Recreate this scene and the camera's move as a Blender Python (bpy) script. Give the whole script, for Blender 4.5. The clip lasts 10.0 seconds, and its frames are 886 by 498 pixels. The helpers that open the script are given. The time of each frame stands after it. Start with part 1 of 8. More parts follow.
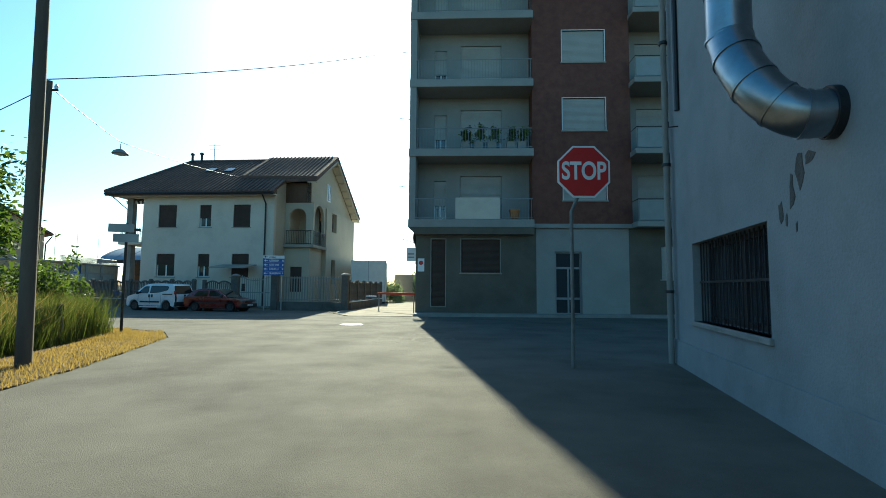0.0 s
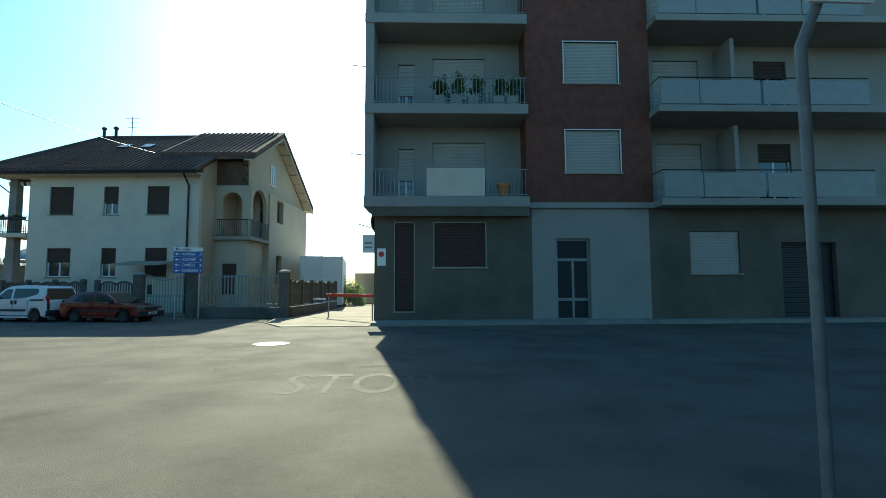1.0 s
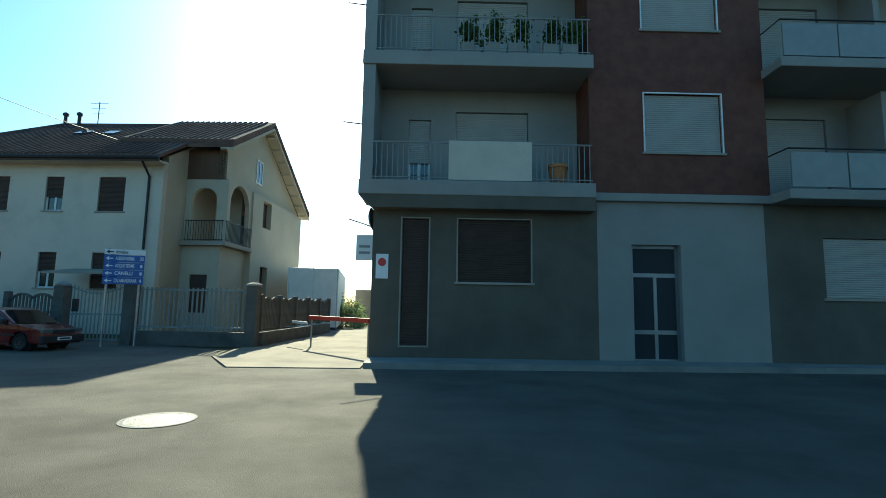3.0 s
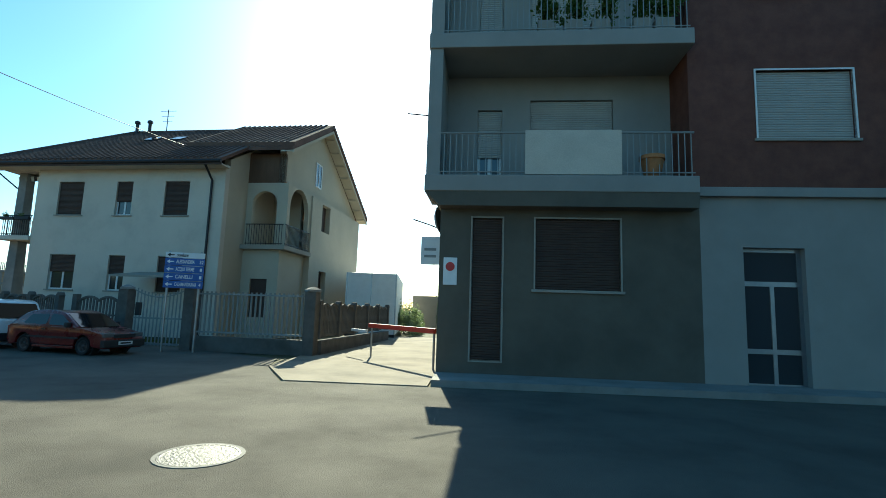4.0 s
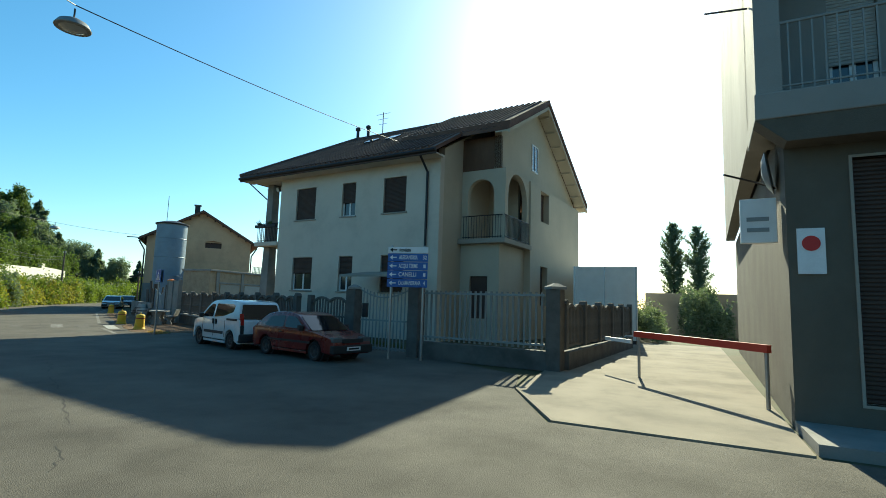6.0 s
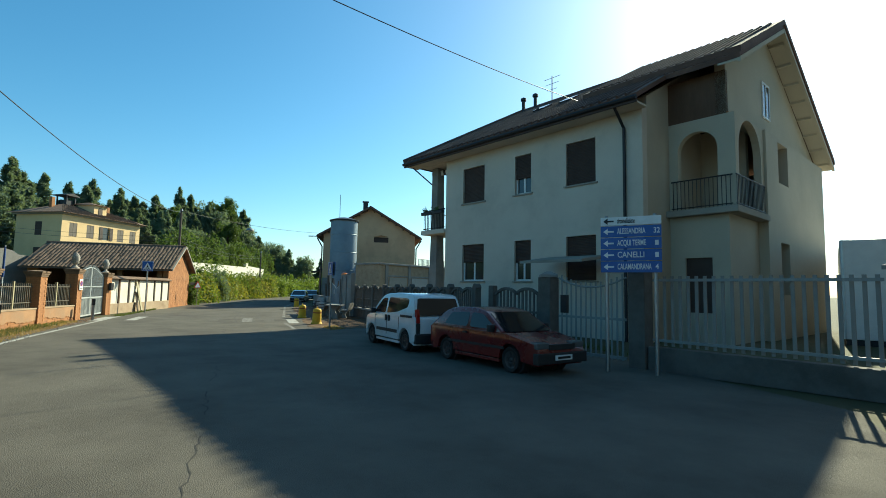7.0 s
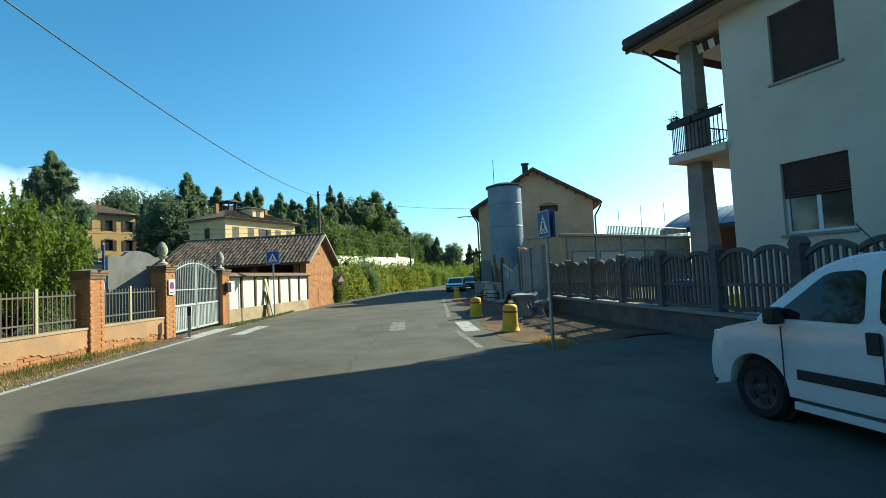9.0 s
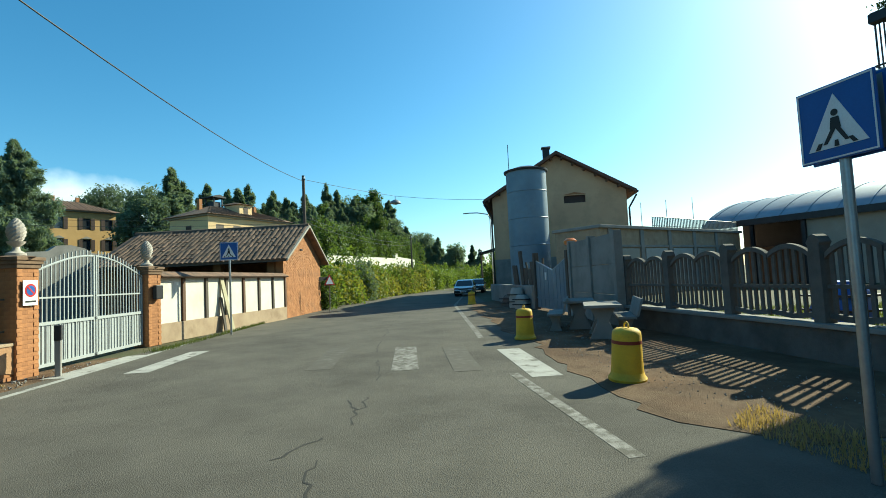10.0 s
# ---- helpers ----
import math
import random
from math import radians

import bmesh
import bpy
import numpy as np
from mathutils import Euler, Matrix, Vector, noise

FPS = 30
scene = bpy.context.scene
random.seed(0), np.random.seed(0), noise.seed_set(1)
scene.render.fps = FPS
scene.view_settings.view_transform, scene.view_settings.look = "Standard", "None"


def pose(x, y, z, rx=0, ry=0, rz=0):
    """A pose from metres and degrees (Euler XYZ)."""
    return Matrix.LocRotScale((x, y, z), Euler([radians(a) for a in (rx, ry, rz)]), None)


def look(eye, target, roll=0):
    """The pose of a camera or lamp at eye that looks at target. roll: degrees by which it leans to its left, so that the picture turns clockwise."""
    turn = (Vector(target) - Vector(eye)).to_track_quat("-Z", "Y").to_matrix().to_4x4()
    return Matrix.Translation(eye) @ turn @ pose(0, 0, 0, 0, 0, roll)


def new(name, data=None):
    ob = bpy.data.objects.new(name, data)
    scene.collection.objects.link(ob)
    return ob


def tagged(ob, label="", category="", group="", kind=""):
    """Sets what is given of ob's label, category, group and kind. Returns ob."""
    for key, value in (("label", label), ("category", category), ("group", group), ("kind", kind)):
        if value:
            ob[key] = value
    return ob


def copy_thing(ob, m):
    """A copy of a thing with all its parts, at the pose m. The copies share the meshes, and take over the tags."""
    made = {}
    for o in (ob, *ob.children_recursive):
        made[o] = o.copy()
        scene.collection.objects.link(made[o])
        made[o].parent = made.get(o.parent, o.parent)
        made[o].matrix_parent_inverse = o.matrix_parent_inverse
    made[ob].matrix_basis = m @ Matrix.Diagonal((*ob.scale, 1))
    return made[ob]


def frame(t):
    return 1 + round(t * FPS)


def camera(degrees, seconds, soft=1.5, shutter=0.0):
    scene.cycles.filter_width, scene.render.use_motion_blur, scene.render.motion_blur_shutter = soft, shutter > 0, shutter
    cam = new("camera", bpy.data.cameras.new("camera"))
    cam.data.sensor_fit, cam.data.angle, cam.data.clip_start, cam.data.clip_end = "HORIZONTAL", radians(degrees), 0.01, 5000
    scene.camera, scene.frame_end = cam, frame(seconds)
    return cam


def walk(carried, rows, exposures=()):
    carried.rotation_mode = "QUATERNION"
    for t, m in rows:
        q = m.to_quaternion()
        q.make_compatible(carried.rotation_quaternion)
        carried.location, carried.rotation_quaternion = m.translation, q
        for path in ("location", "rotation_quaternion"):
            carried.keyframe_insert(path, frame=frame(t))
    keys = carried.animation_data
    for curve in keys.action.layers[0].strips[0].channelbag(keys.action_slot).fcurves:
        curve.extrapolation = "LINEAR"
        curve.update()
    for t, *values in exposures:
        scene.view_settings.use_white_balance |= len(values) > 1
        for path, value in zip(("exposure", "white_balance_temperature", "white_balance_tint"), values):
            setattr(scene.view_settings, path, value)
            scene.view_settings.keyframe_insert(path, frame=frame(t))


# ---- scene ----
K = 1.15      # metres for each unit of the plan
cam = camera(84.0, 10.0, soft=0.9)
ROWS = [
    (0.0, -4.07, 1.81, 1.27, 94.47, -0.41, 0.27),
    (0.5, -4.10, 4.81, 1.22, 94.26, -0.15, -1.76),
    (1.0, -4.12, 7.30, 1.22, 94.52, 0.21, -3.55),
    (1.5, -4.10, 9.08, 1.26, 95.38, 0.11, -4.91),
    (2.0, -4.06, 10.53, 1.27, 96.46, -0.14, -5.57),
    (3.5, -4.50, 13.17, 1.38, 96.85, -1.56, 0.04),
    (4.0, -4.71, 13.75, 1.41, 97.26, -1.83, 3.28),
    (4.5, -4.93, 14.25, 1.43, 97.40, -1.52, 6.24),
    (5.0, -5.23, 14.90, 1.44, 97.32, -1.83, 10.67),
    (6.5, -7.81, 17.72, 1.48, 95.51, -1.52, 35.58),
    (7.0, -9.24, 18.72, 1.46, 94.76, -1.06, 44.30),
    (7.5, -10.95, 19.69, 1.45, 94.33, -0.08, 51.39),
    (8.0, -13.03, 20.72, 1.43, 93.88, 1.10, 56.49),
    (8.5, -15.27, 21.70, 1.37, 93.55, 2.14, 59.39),
    (9.0, -17.54, 22.66, 1.33, 93.19, 2.83, 61.06),
    (9.5, -19.93, 23.63, 1.32, 93.51, 2.89, 61.32),
    (10.0, -22.58, 24.70, 1.30, 93.50, 2.81, 60.87),
]
EXPOSURES = [(0.0, 1.25, 6000, -8), (5.0, 1.28, 6000, -8), (6.5, 0.92, 6250, -8), (7.2, 0.9, 6200, -8), (7.6, 0.9, 6150, -8), (8.0, 1.06, 6050, -9), (8.5, 1.06, 5950, -9), (10.0, 0.94, 5950, -11)]
walk(cam, [(t, pose(K * x, K * y, K * z, rx, ry, rz)) for t, x, y, z, rx, ry, rz in ROWS], EXPOSURES)

# ---- world and sun ----
SUN_AZ, SUN_EL = -8.0, 31.3      # degrees from +y towards +x, and above the horizon
world = bpy.data.worlds.new("sky")
scene.world = world
world.use_nodes = True
wn = world.node_tree
wn.nodes.clear()
sky = wn.nodes.new("ShaderNodeTexSky")
sky.sky_type = "NISHITA"
sky.sun_disc = False
sky.sun_elevation, sky.sun_rotation = radians(SUN_EL), radians(SUN_AZ)
sky.air_density, sky.dust_density, sky.ozone_density = 1.0, 0.75, 3.7
bg = wn.nodes.new("ShaderNodeBackground")
bg.inputs["Strength"].default_value = 0.096
wout = wn.nodes.new("ShaderNodeOutputWorld")
# a low bank of white cloud in the west: its upper edge sinks towards the north
def wmath(op, a, b):
    nd = wn.nodes.new("ShaderNodeMath")
    nd.operation = op
    for k, v in enumerate((a, b)):
        if hasattr(v, "links"):
            wn.links.new(v, nd.inputs[k])
        else:
            nd.inputs[k].default_value = v
    return nd.outputs[0]


def wrange(src, lo, hi, a=0.0, b=1.0):
    nd = wn.nodes.new("ShaderNodeMapRange")
    for k, v in ((1, lo), (2, hi), (3, a), (4, b)):
        nd.inputs[k].default_value = v
    wn.links.new(src, nd.inputs[0])
    return nd.outputs[0]


tcw = wn.nodes.new("ShaderNodeTexCoord")
xyz = wn.nodes.new("ShaderNodeSeparateXYZ")
wn.links.new(tcw.outputs["Generated"], xyz.inputs[0])
cn = wn.nodes.new("ShaderNodeTexNoise")
cn.inputs["Scale"].default_value, cn.inputs["Detail"].default_value = 9.0, 6
wn.links.new(tcw.outputs["Generated"], cn.inputs["Vector"])
off = wmath("ADD", xyz.outputs[1], 0.16)
edge = wmath("SUBTRACT", 0.2, wmath("MULTIPLY", wmath("MULTIPLY", off, off), 1.1))
above = wmath("ADD", wmath("SUBTRACT", edge, xyz.outputs[2]), wmath("MULTIPLY", wmath("SUBTRACT", cn.outputs[0], 0.5), 0.09))
cm = wmath("MULTIPLY", wmath("MULTIPLY", wrange(above, -0.004, 0.03), wrange(xyz.outputs[0], -0.6, -0.85)), wrange(cn.outputs[0], 0.25, 0.6, 0.55, 0.95))
cmix = wn.nodes.new("ShaderNodeMix")
cmix.data_type = "RGBA"
cmix.inputs[7].default_value = (6.6, 6.9, 7.2, 1)
wn.links.new(cm, cmix.inputs[0])
sat = wn.nodes.new("ShaderNodeHueSaturation")
sat.inputs["Hue"].default_value, sat.inputs["Saturation"].default_value = 0.489, 1.21
wn.links.new(sky.outputs[0], sat.inputs["Color"])
wn.links.new(sat.outputs[0], cmix.inputs[6])
wn.links.new(cmix.outputs[2], bg.inputs[0])
wn.links.new(bg.outputs[0], wout.inputs[0])
sun_way = Vector((math.sin(radians(SUN_AZ)) * math.cos(radians(SUN_EL)), math.cos(radians(SUN_AZ)) * math.cos(radians(SUN_EL)), math.sin(radians(SUN_EL))))
sun_data = bpy.data.lights.new("sun", "SUN")
sun_data.energy, sun_data.angle, sun_data.color = 5.0, radians(0.53), (1.0, 0.87, 0.67)
sun = new("sun", sun_data)
sun.matrix_world = look(sun_way * 200, (0, 0, 0))

# ---- materials ----
TONE = 0.74      # scales every colour below down, so that shade reads deeper at the raised exposure


def mat(name, c1, c2=None, scale=6.0, rough=0.8, metal=0.0, bump=0.15, grain=60.0, stain=0.25, vary=0.0, spec=0.4, dirt=None, dirt_scale=0.6, stretch=(1, 1, 1), trans=0.0, coat=0.0, worn=(0.5, 0.75), speck=0.14):
    """A surface of two tones with blotches, fine grain, stains of its own shape and relief, in metres."""
    m = bpy.data.materials.new(name)
    m.use_nodes = True
    n, l = m.node_tree.nodes, m.node_tree.links
    p = n["Principled BSDF"]
    p.inputs["Roughness"].default_value, p.inputs["Metallic"].default_value = rough, metal
    p.inputs["Specular IOR Level"].default_value = spec
    p.inputs["Coat Weight"].default_value = coat
    p.inputs["Transmission Weight"].default_value = trans
    tc = n.new("ShaderNodeTexCoord")
    mp = n.new("ShaderNodeMapping")
    mp.inputs["Scale"].default_value = stretch
    l.new(tc.outputs["Object"], mp.inputs[0])
    def nz(s, d=4, r=0.6):
        t = n.new("ShaderNodeTexNoise")
        t.inputs["Scale"].default_value, t.inputs["Detail"].default_value, t.inputs["Roughness"].default_value = s, d, r
        l.new(mp.outputs[0], t.inputs["Vector"])
        return t
    def mix(a, b, f, mode="MIX"):
        x = n.new("ShaderNodeMix")
        x.data_type, x.blend_type = "RGBA", mode
        for k, v in ((0, f), (6, a), (7, b)):
            if hasattr(v, "links"):
                l.new(v, x.inputs[k])
            else:
                x.inputs[k].default_value = (*v, 1) if k else v
        return x.outputs[2]
    def ramp(src, lo, hi):
        r = n.new("ShaderNodeMapRange")
        r.inputs[1].default_value, r.inputs[2].default_value = lo, hi
        l.new(src, r.inputs[0])
        return r.outputs[0]
    c2 = c2 or tuple(v * 0.8 for v in c1)
    c1, c2, dirt = [tuple(v * TONE for v in c) if c else c for c in (c1, c2, dirt)]
    big, fine = nz(scale), nz(grain, 3)
    col = mix(c1, c2, ramp(big.outputs[0], 0.35, 0.65))
    if stain:
        st = nz(dirt_scale, 6, 0.7)
        sf = n.new("ShaderNodeMath")
        sf.operation = "MULTIPLY"
        l.new(ramp(st.outputs[0], *worn), sf.inputs[0])
        sf.inputs[1].default_value = stain
        col = mix(col, dirt or tuple(v * 0.55 for v in c1), sf.outputs[0])
    gm = n.new("ShaderNodeMapRange")
    gm.inputs[3].default_value, gm.inputs[4].default_value = 1 - speck, 1 + speck
    l.new(fine.outputs[0], gm.inputs[0])
    col = mix(col, gm.outputs[0], 1.0, "MULTIPLY")
    if vary:
        oi, ge = n.new("ShaderNodeObjectInfo"), n.new("ShaderNodeNewGeometry")
        ad = n.new("ShaderNodeMath")
        ad.operation = "ADD"
        l.new(oi.outputs["Random"], ad.inputs[0])
        l.new(ge.outputs["Random Per Island"], ad.inputs[1])
        vm = n.new("ShaderNodeMapRange")
        vm.inputs[2].default_value = 2.0
        vm.inputs[3].default_value, vm.inputs[4].default_value = 1 - vary, 1 + vary
        l.new(ad.outputs[0], vm.inputs[0])
        col = mix(col, vm.outputs[0], 1.0, "MULTIPLY")
    l.new(col, p.inputs["Base Color"])
    rr = n.new("ShaderNodeMapRange")
    rr.inputs[3].default_value, rr.inputs[4].default_value = max(0.02, rough - 0.12), min(1, rough + 0.12)
    l.new(big.outputs[0], rr.inputs[0])
    l.new(rr.outputs[0], p.inputs["Roughness"])
    if bump:
        b = n.new("ShaderNodeBump")
        b.inputs["Strength"].default_value, b.inputs["Distance"].default_value = bump, 0.02
        l.new(fine.outputs[0], b.inputs["Height"])
        l.new(b.outputs[0], p.inputs["Normal"])
    return m


def plain(name, c, rough=0.5, metal=0.0, coat=0.0):
    return mat(name, c, tuple(v * 0.9 for v in c), 3.0, rough, metal, 0.04, 80, 0.12, coat=coat)


def leafy(name, c1, c2):
    """Leaves: two greens by clump, with light coming through."""
    m = mat(name, tuple(v * 1.2 for v in c1), tuple(v * 0.7 for v in c2), 0.7, 0.6, 0, 0, 20, 0, vary=0.4, spec=0.25)
    n, l = m.node_tree.nodes, m.node_tree.links
    p = n["Principled BSDF"]
    t, s, out = n.new("ShaderNodeBsdfTranslucent"), n.new("ShaderNodeMixShader"), n["Material Output"]
    t.inputs[0].default_value = (c1[0] * 1.8, c1[1] * 1.7, c1[2] * 0.9, 1)
    s.inputs[0].default_value = 0.3
    l.new(p.outputs[0], s.inputs[1])
    l.new(t.outputs[0], s.inputs[2])
    l.new(s.outputs[0], out.inputs[0])
    return m


def glassy(name, c=(0.03, 0.035, 0.04), rough=0.06, spec=0.7):
    m = bpy.data.materials.new(name)
    m.use_nodes = True
    p = m.node_tree.nodes["Principled BSDF"]
    p.inputs["Base Color"].default_value = (*c, 1)
    p.inputs["Roughness"].default_value = rough
    p.inputs["Specular IOR Level"].default_value = spec
    return m


M = dict(
    asphalt=mat("asphalt", (0.166, 0.151, 0.126), (0.112, 0.103, 0.087), 0.8, 0.9, 0, 0.6, 110, 0.7, spec=0.15, dirt=(0.205, 0.187, 0.153), dirt_scale=0.3, worn=(0.42, 0.7), speck=0.42),
    earth=mat("dry_earth", (0.2, 0.125, 0.075), (0.13, 0.085, 0.055), 1.6, 0.95, 0, 0.8, 90, 0.7, spec=0.1, dirt=(0.27, 0.19, 0.12), dirt_scale=1.2, worn=(0.45, 0.65)),
    soil=mat("grassy_soil", (0.075, 0.085, 0.03), (0.12, 0.1, 0.05), 0.5, 0.95, 0, 0.6, 30, 0.4),
    concrete=mat("concrete", (0.36, 0.34, 0.31), (0.28, 0.27, 0.25), 1.2, 0.88, 0, 0.3, 70, 0.45, dirt=(0.13, 0.13, 0.11)),
    concrete_light=mat("light_concrete", (0.42, 0.39, 0.33), (0.36, 0.33, 0.28), 0.8, 0.9, 0, 0.3, 70, 0.3),
    white_wall=mat("white_plaster", (0.77, 0.69, 0.575), (0.69, 0.615, 0.51), 0.5, 0.9, 0, 0.3, 45, 0.45, dirt=(0.46, 0.42, 0.36), dirt_scale=0.5),
    annex_wall=mat("annex_plaster", (0.33, 0.345, 0.355), (0.27, 0.285, 0.3), 0.9, 0.92, 0, 0.35, 35, 0.6, dirt=(0.2, 0.2, 0.19), dirt_scale=0.7),
    cream=mat("cream_plaster", (0.62, 0.55, 0.42), (0.56, 0.5, 0.39), 0.5, 0.9, 0, 0.12, 90, 0.2, dirt=(0.36, 0.32, 0.26)),
    apt_pale=mat("pale_grey_plaster", (0.38, 0.365, 0.335), (0.33, 0.32, 0.295), 0.7, 0.9, 0, 0.12, 90, 0.25),
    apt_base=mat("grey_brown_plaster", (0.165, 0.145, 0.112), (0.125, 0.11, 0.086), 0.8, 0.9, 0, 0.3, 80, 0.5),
    klinker=mat("red_klinker", (0.2, 0.07, 0.042), (0.145, 0.05, 0.033), 3.0, 0.75, 0, 0.2, 45, 0.2, vary=0.1),
    yellow_wall=mat("yellow_plaster", (0.76, 0.5, 0.3), (0.66, 0.43, 0.26), 0.5, 0.9, 0, 0.12, 80, 0.5, dirt=(0.3, 0.24, 0.15)),
    villa_wall=mat("villa_plaster", (0.95, 0.69, 0.37), (0.87, 0.62, 0.33), 0.4, 0.9, 0, 0.1, 60, 0.15),
    brick=mat("old_brick", (0.53, 0.245, 0.098), (0.39, 0.172, 0.072), 3.0, 0.9, 0, 0.4, 40, 0.55, vary=0.16, dirt=(0.27, 0.16, 0.09), dirt_scale=1.4),
    mortar=mat("mortar", (0.44, 0.22, 0.11), (0.36, 0.175, 0.085), 4.0, 0.95, 0, 0.3, 60, 0.3),
    roof_dark=mat("brown_roof_tiles", (0.17, 0.09, 0.062), (0.12, 0.068, 0.05), 1.5, 0.85, 0, 0.3, 30, 0.3, vary=0.2),
    roof_old=mat("old_clay_tiles", (0.29, 0.175, 0.11), (0.15, 0.105, 0.075), 3.5, 0.9, 0, 0.5, 30, 0.75, vary=0.6, dirt=(0.085, 0.078, 0.06), dirt_scale=2.5),
    shutter_faded=mat("faded_shutter", (0.19, 0.155, 0.125), (0.15, 0.125, 0.1), 2, 0.7, 0, 0.1, 60, 0.2),
    shutter=mat("brown_shutter", (0.075, 0.045, 0.032), (0.06, 0.035, 0.027), 2, 0.6, 0, 0.05, 60, 0.15),
    shutter_pale=mat("pale_shutter", (0.5, 0.48, 0.44), (0.46, 0.44, 0.4), 2, 0.6, 0, 0.05, 60, 0.15),
    # dirty concrete, its base tone darkened for the shade the garden fence stands in
    dark_concrete=mat("dark_concrete", (0.17, 0.157, 0.14), (0.115, 0.107, 0.096), 2.5, 0.92, 0, 0.35, 60, 0.5, dirt=(0.07, 0.07, 0.055), dirt_scale=2.0),
    crack=mat("road_crack", (0.045, 0.042, 0.037), (0.06, 0.056, 0.05), 5, 0.95, 0, 0.3, 50, 0.2),
    white_paint=plain("white_paint", (0.95, 0.95, 0.93), 0.45),
    rail_white=plain("pale_rail_paint", (0.33, 0.35, 0.34), 0.5),
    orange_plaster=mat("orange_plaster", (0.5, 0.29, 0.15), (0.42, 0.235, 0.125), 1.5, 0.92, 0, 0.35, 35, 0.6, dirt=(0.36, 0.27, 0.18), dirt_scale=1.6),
    gate_paint=plain("pale_gate_paint", (0.5, 0.53, 0.53), 0.5),
    rail_grey=plain("weathered_rail_paint", (0.135, 0.117, 0.09), 0.6),
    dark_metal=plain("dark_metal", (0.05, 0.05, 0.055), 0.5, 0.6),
    steel=mat("galvanised_steel", (0.5, 0.53, 0.56), (0.42, 0.45, 0.48), 3, 0.4, 0.9, 0.05, 40, 0.2),
    duct=mat("duct_steel", (0.42, 0.44, 0.47), (0.3, 0.33, 0.36), 2, 0.36, 1.0, 0.05, 20, 0.25, dirt=(0.3, 0.28, 0.24)),
    silo=mat("silo_paint", (0.25, 0.33, 0.4), (0.2, 0.27, 0.34), 1.0, 0.55, 0.2, 0.05, 30, 0.4, dirt=(0.2, 0.2, 0.18)),
    glass=glassy("window_glass"),
    car_glass=glassy("car_glass", (0.012, 0.014, 0.016), 0.04, 0.5),
    van_paint=plain("white_car_paint", (0.92, 0.93, 0.94), 0.22, coat=0.6),
    red_paint=plain("red_car_paint", (0.17, 0.013, 0.012), 0.28, coat=0.5),
    dark_paint=plain("dark_car_paint", (0.03, 0.035, 0.045), 0.25, 0.2, coat=0.6),
    rubber=plain("tyre_rubber", (0.02, 0.02, 0.02), 0.85),
    plastic=plain("black_plastic", (0.03, 0.03, 0.032), 0.6),
    lamp_red=plain("red_lens", (0.45, 0.015, 0.01), 0.15),
    lamp_grey=plain("smoky_lens", (0.16, 0.165, 0.17), 0.15),
    lamp_clear=plain("clear_lens", (0.6, 0.62, 0.64), 0.12),
    yellow=mat("yellow_concrete_paint", (0.9, 0.57, 0.035), (0.78, 0.5, 0.035), 5, 0.65, 0, 0.2, 60, 0.35, dirt=(0.3, 0.2, 0.06), dirt_scale=4),
    band=plain("dark_red_band", (0.28, 0.04, 0.02), 0.6),
    blue_sign=plain("blue_sign", (0.025, 0.12, 0.46), 0.4),
    red_sign=plain("red_sign", (0.62, 0.025, 0.025), 0.4),
    white_sign=plain("white_sign", (0.98, 0.98, 0.98), 0.4),
    black_sign=plain("black_sign", (0.02, 0.02, 0.02), 0.5),
    grey_back=plain("grey_sign_back", (0.35, 0.36, 0.36), 0.55, 0.5),
    road_paint=mat("worn_road_paint", (0.56, 0.545, 0.5), (0.44, 0.43, 0.39), 2.5, 0.8, 0, 0.3, 90, 0.95, spec=0.2, dirt=(0.16, 0.147, 0.122), dirt_scale=3.2, worn=(0.53, 0.66)),
    road_mid=mat("half_worn_road_paint", (0.4, 0.385, 0.35), (0.3, 0.285, 0.26), 2.5, 0.85, 0, 0.3, 80, 1.0, spec=0.15, dirt=(0.16, 0.147, 0.122), dirt_scale=7.0, worn=(0.42, 0.56)),
    road_faint=mat("faded_road_paint", (0.205, 0.19, 0.165), (0.155, 0.142, 0.12), 2.5, 0.85, 0, 0.3, 60, 1.0, spec=0.15, dirt=(0.145, 0.132, 0.11), dirt_scale=6.0, worn=(0.36, 0.5)),
    wood_pole=mat("weathered_pole_wood", (0.14, 0.115, 0.09), (0.1, 0.085, 0.07), 3, 0.9, 0, 0.3, 50, 0.3, stretch=(1, 1, 0.15)),
    bark=mat("bark", (0.11, 0.085, 0.06), (0.075, 0.06, 0.045), 6, 0.95, 0, 0.5, 40, 0.3, stretch=(1, 1, 0.3)),
    leaf=leafy("broad_leaves", (0.1, 0.155, 0.04), (0.06, 0.11, 0.03)),
    leaf_bright=leafy("bright_leaves", (0.16, 0.225, 0.042), (0.086, 0.15, 0.03)),
    leaf_yellow=leafy("yellowing_leaves", (0.26, 0.26, 0.052), (0.156, 0.195, 0.039)),
    needle=leafy("dark_needles", (0.16, 0.22, 0.16), (0.1, 0.15, 0.112)),
    grass=leafy("green_grass", (0.1, 0.13, 0.036), (0.058, 0.085, 0.025)),
    dry_grass=leafy("dry_grass", (0.351, 0.26, 0.124), (0.26, 0.195, 0.091)),
    cable=plain("grey_cable", (0.07, 0.07, 0.072), 0.45),
    panel_white=mat("white_panel", (0.9, 0.85, 0.72), (0.8, 0.75, 0.63), 1.5, 0.8, 0, 0.1, 60, 0.3, dirt=(0.3, 0.26, 0.2)),
    wood=mat("brown_wood", (0.16, 0.085, 0.045), (0.12, 0.065, 0.035), 4, 0.7, 0, 0.2, 50, 0.2, stretch=(1, 1, 0.2)),
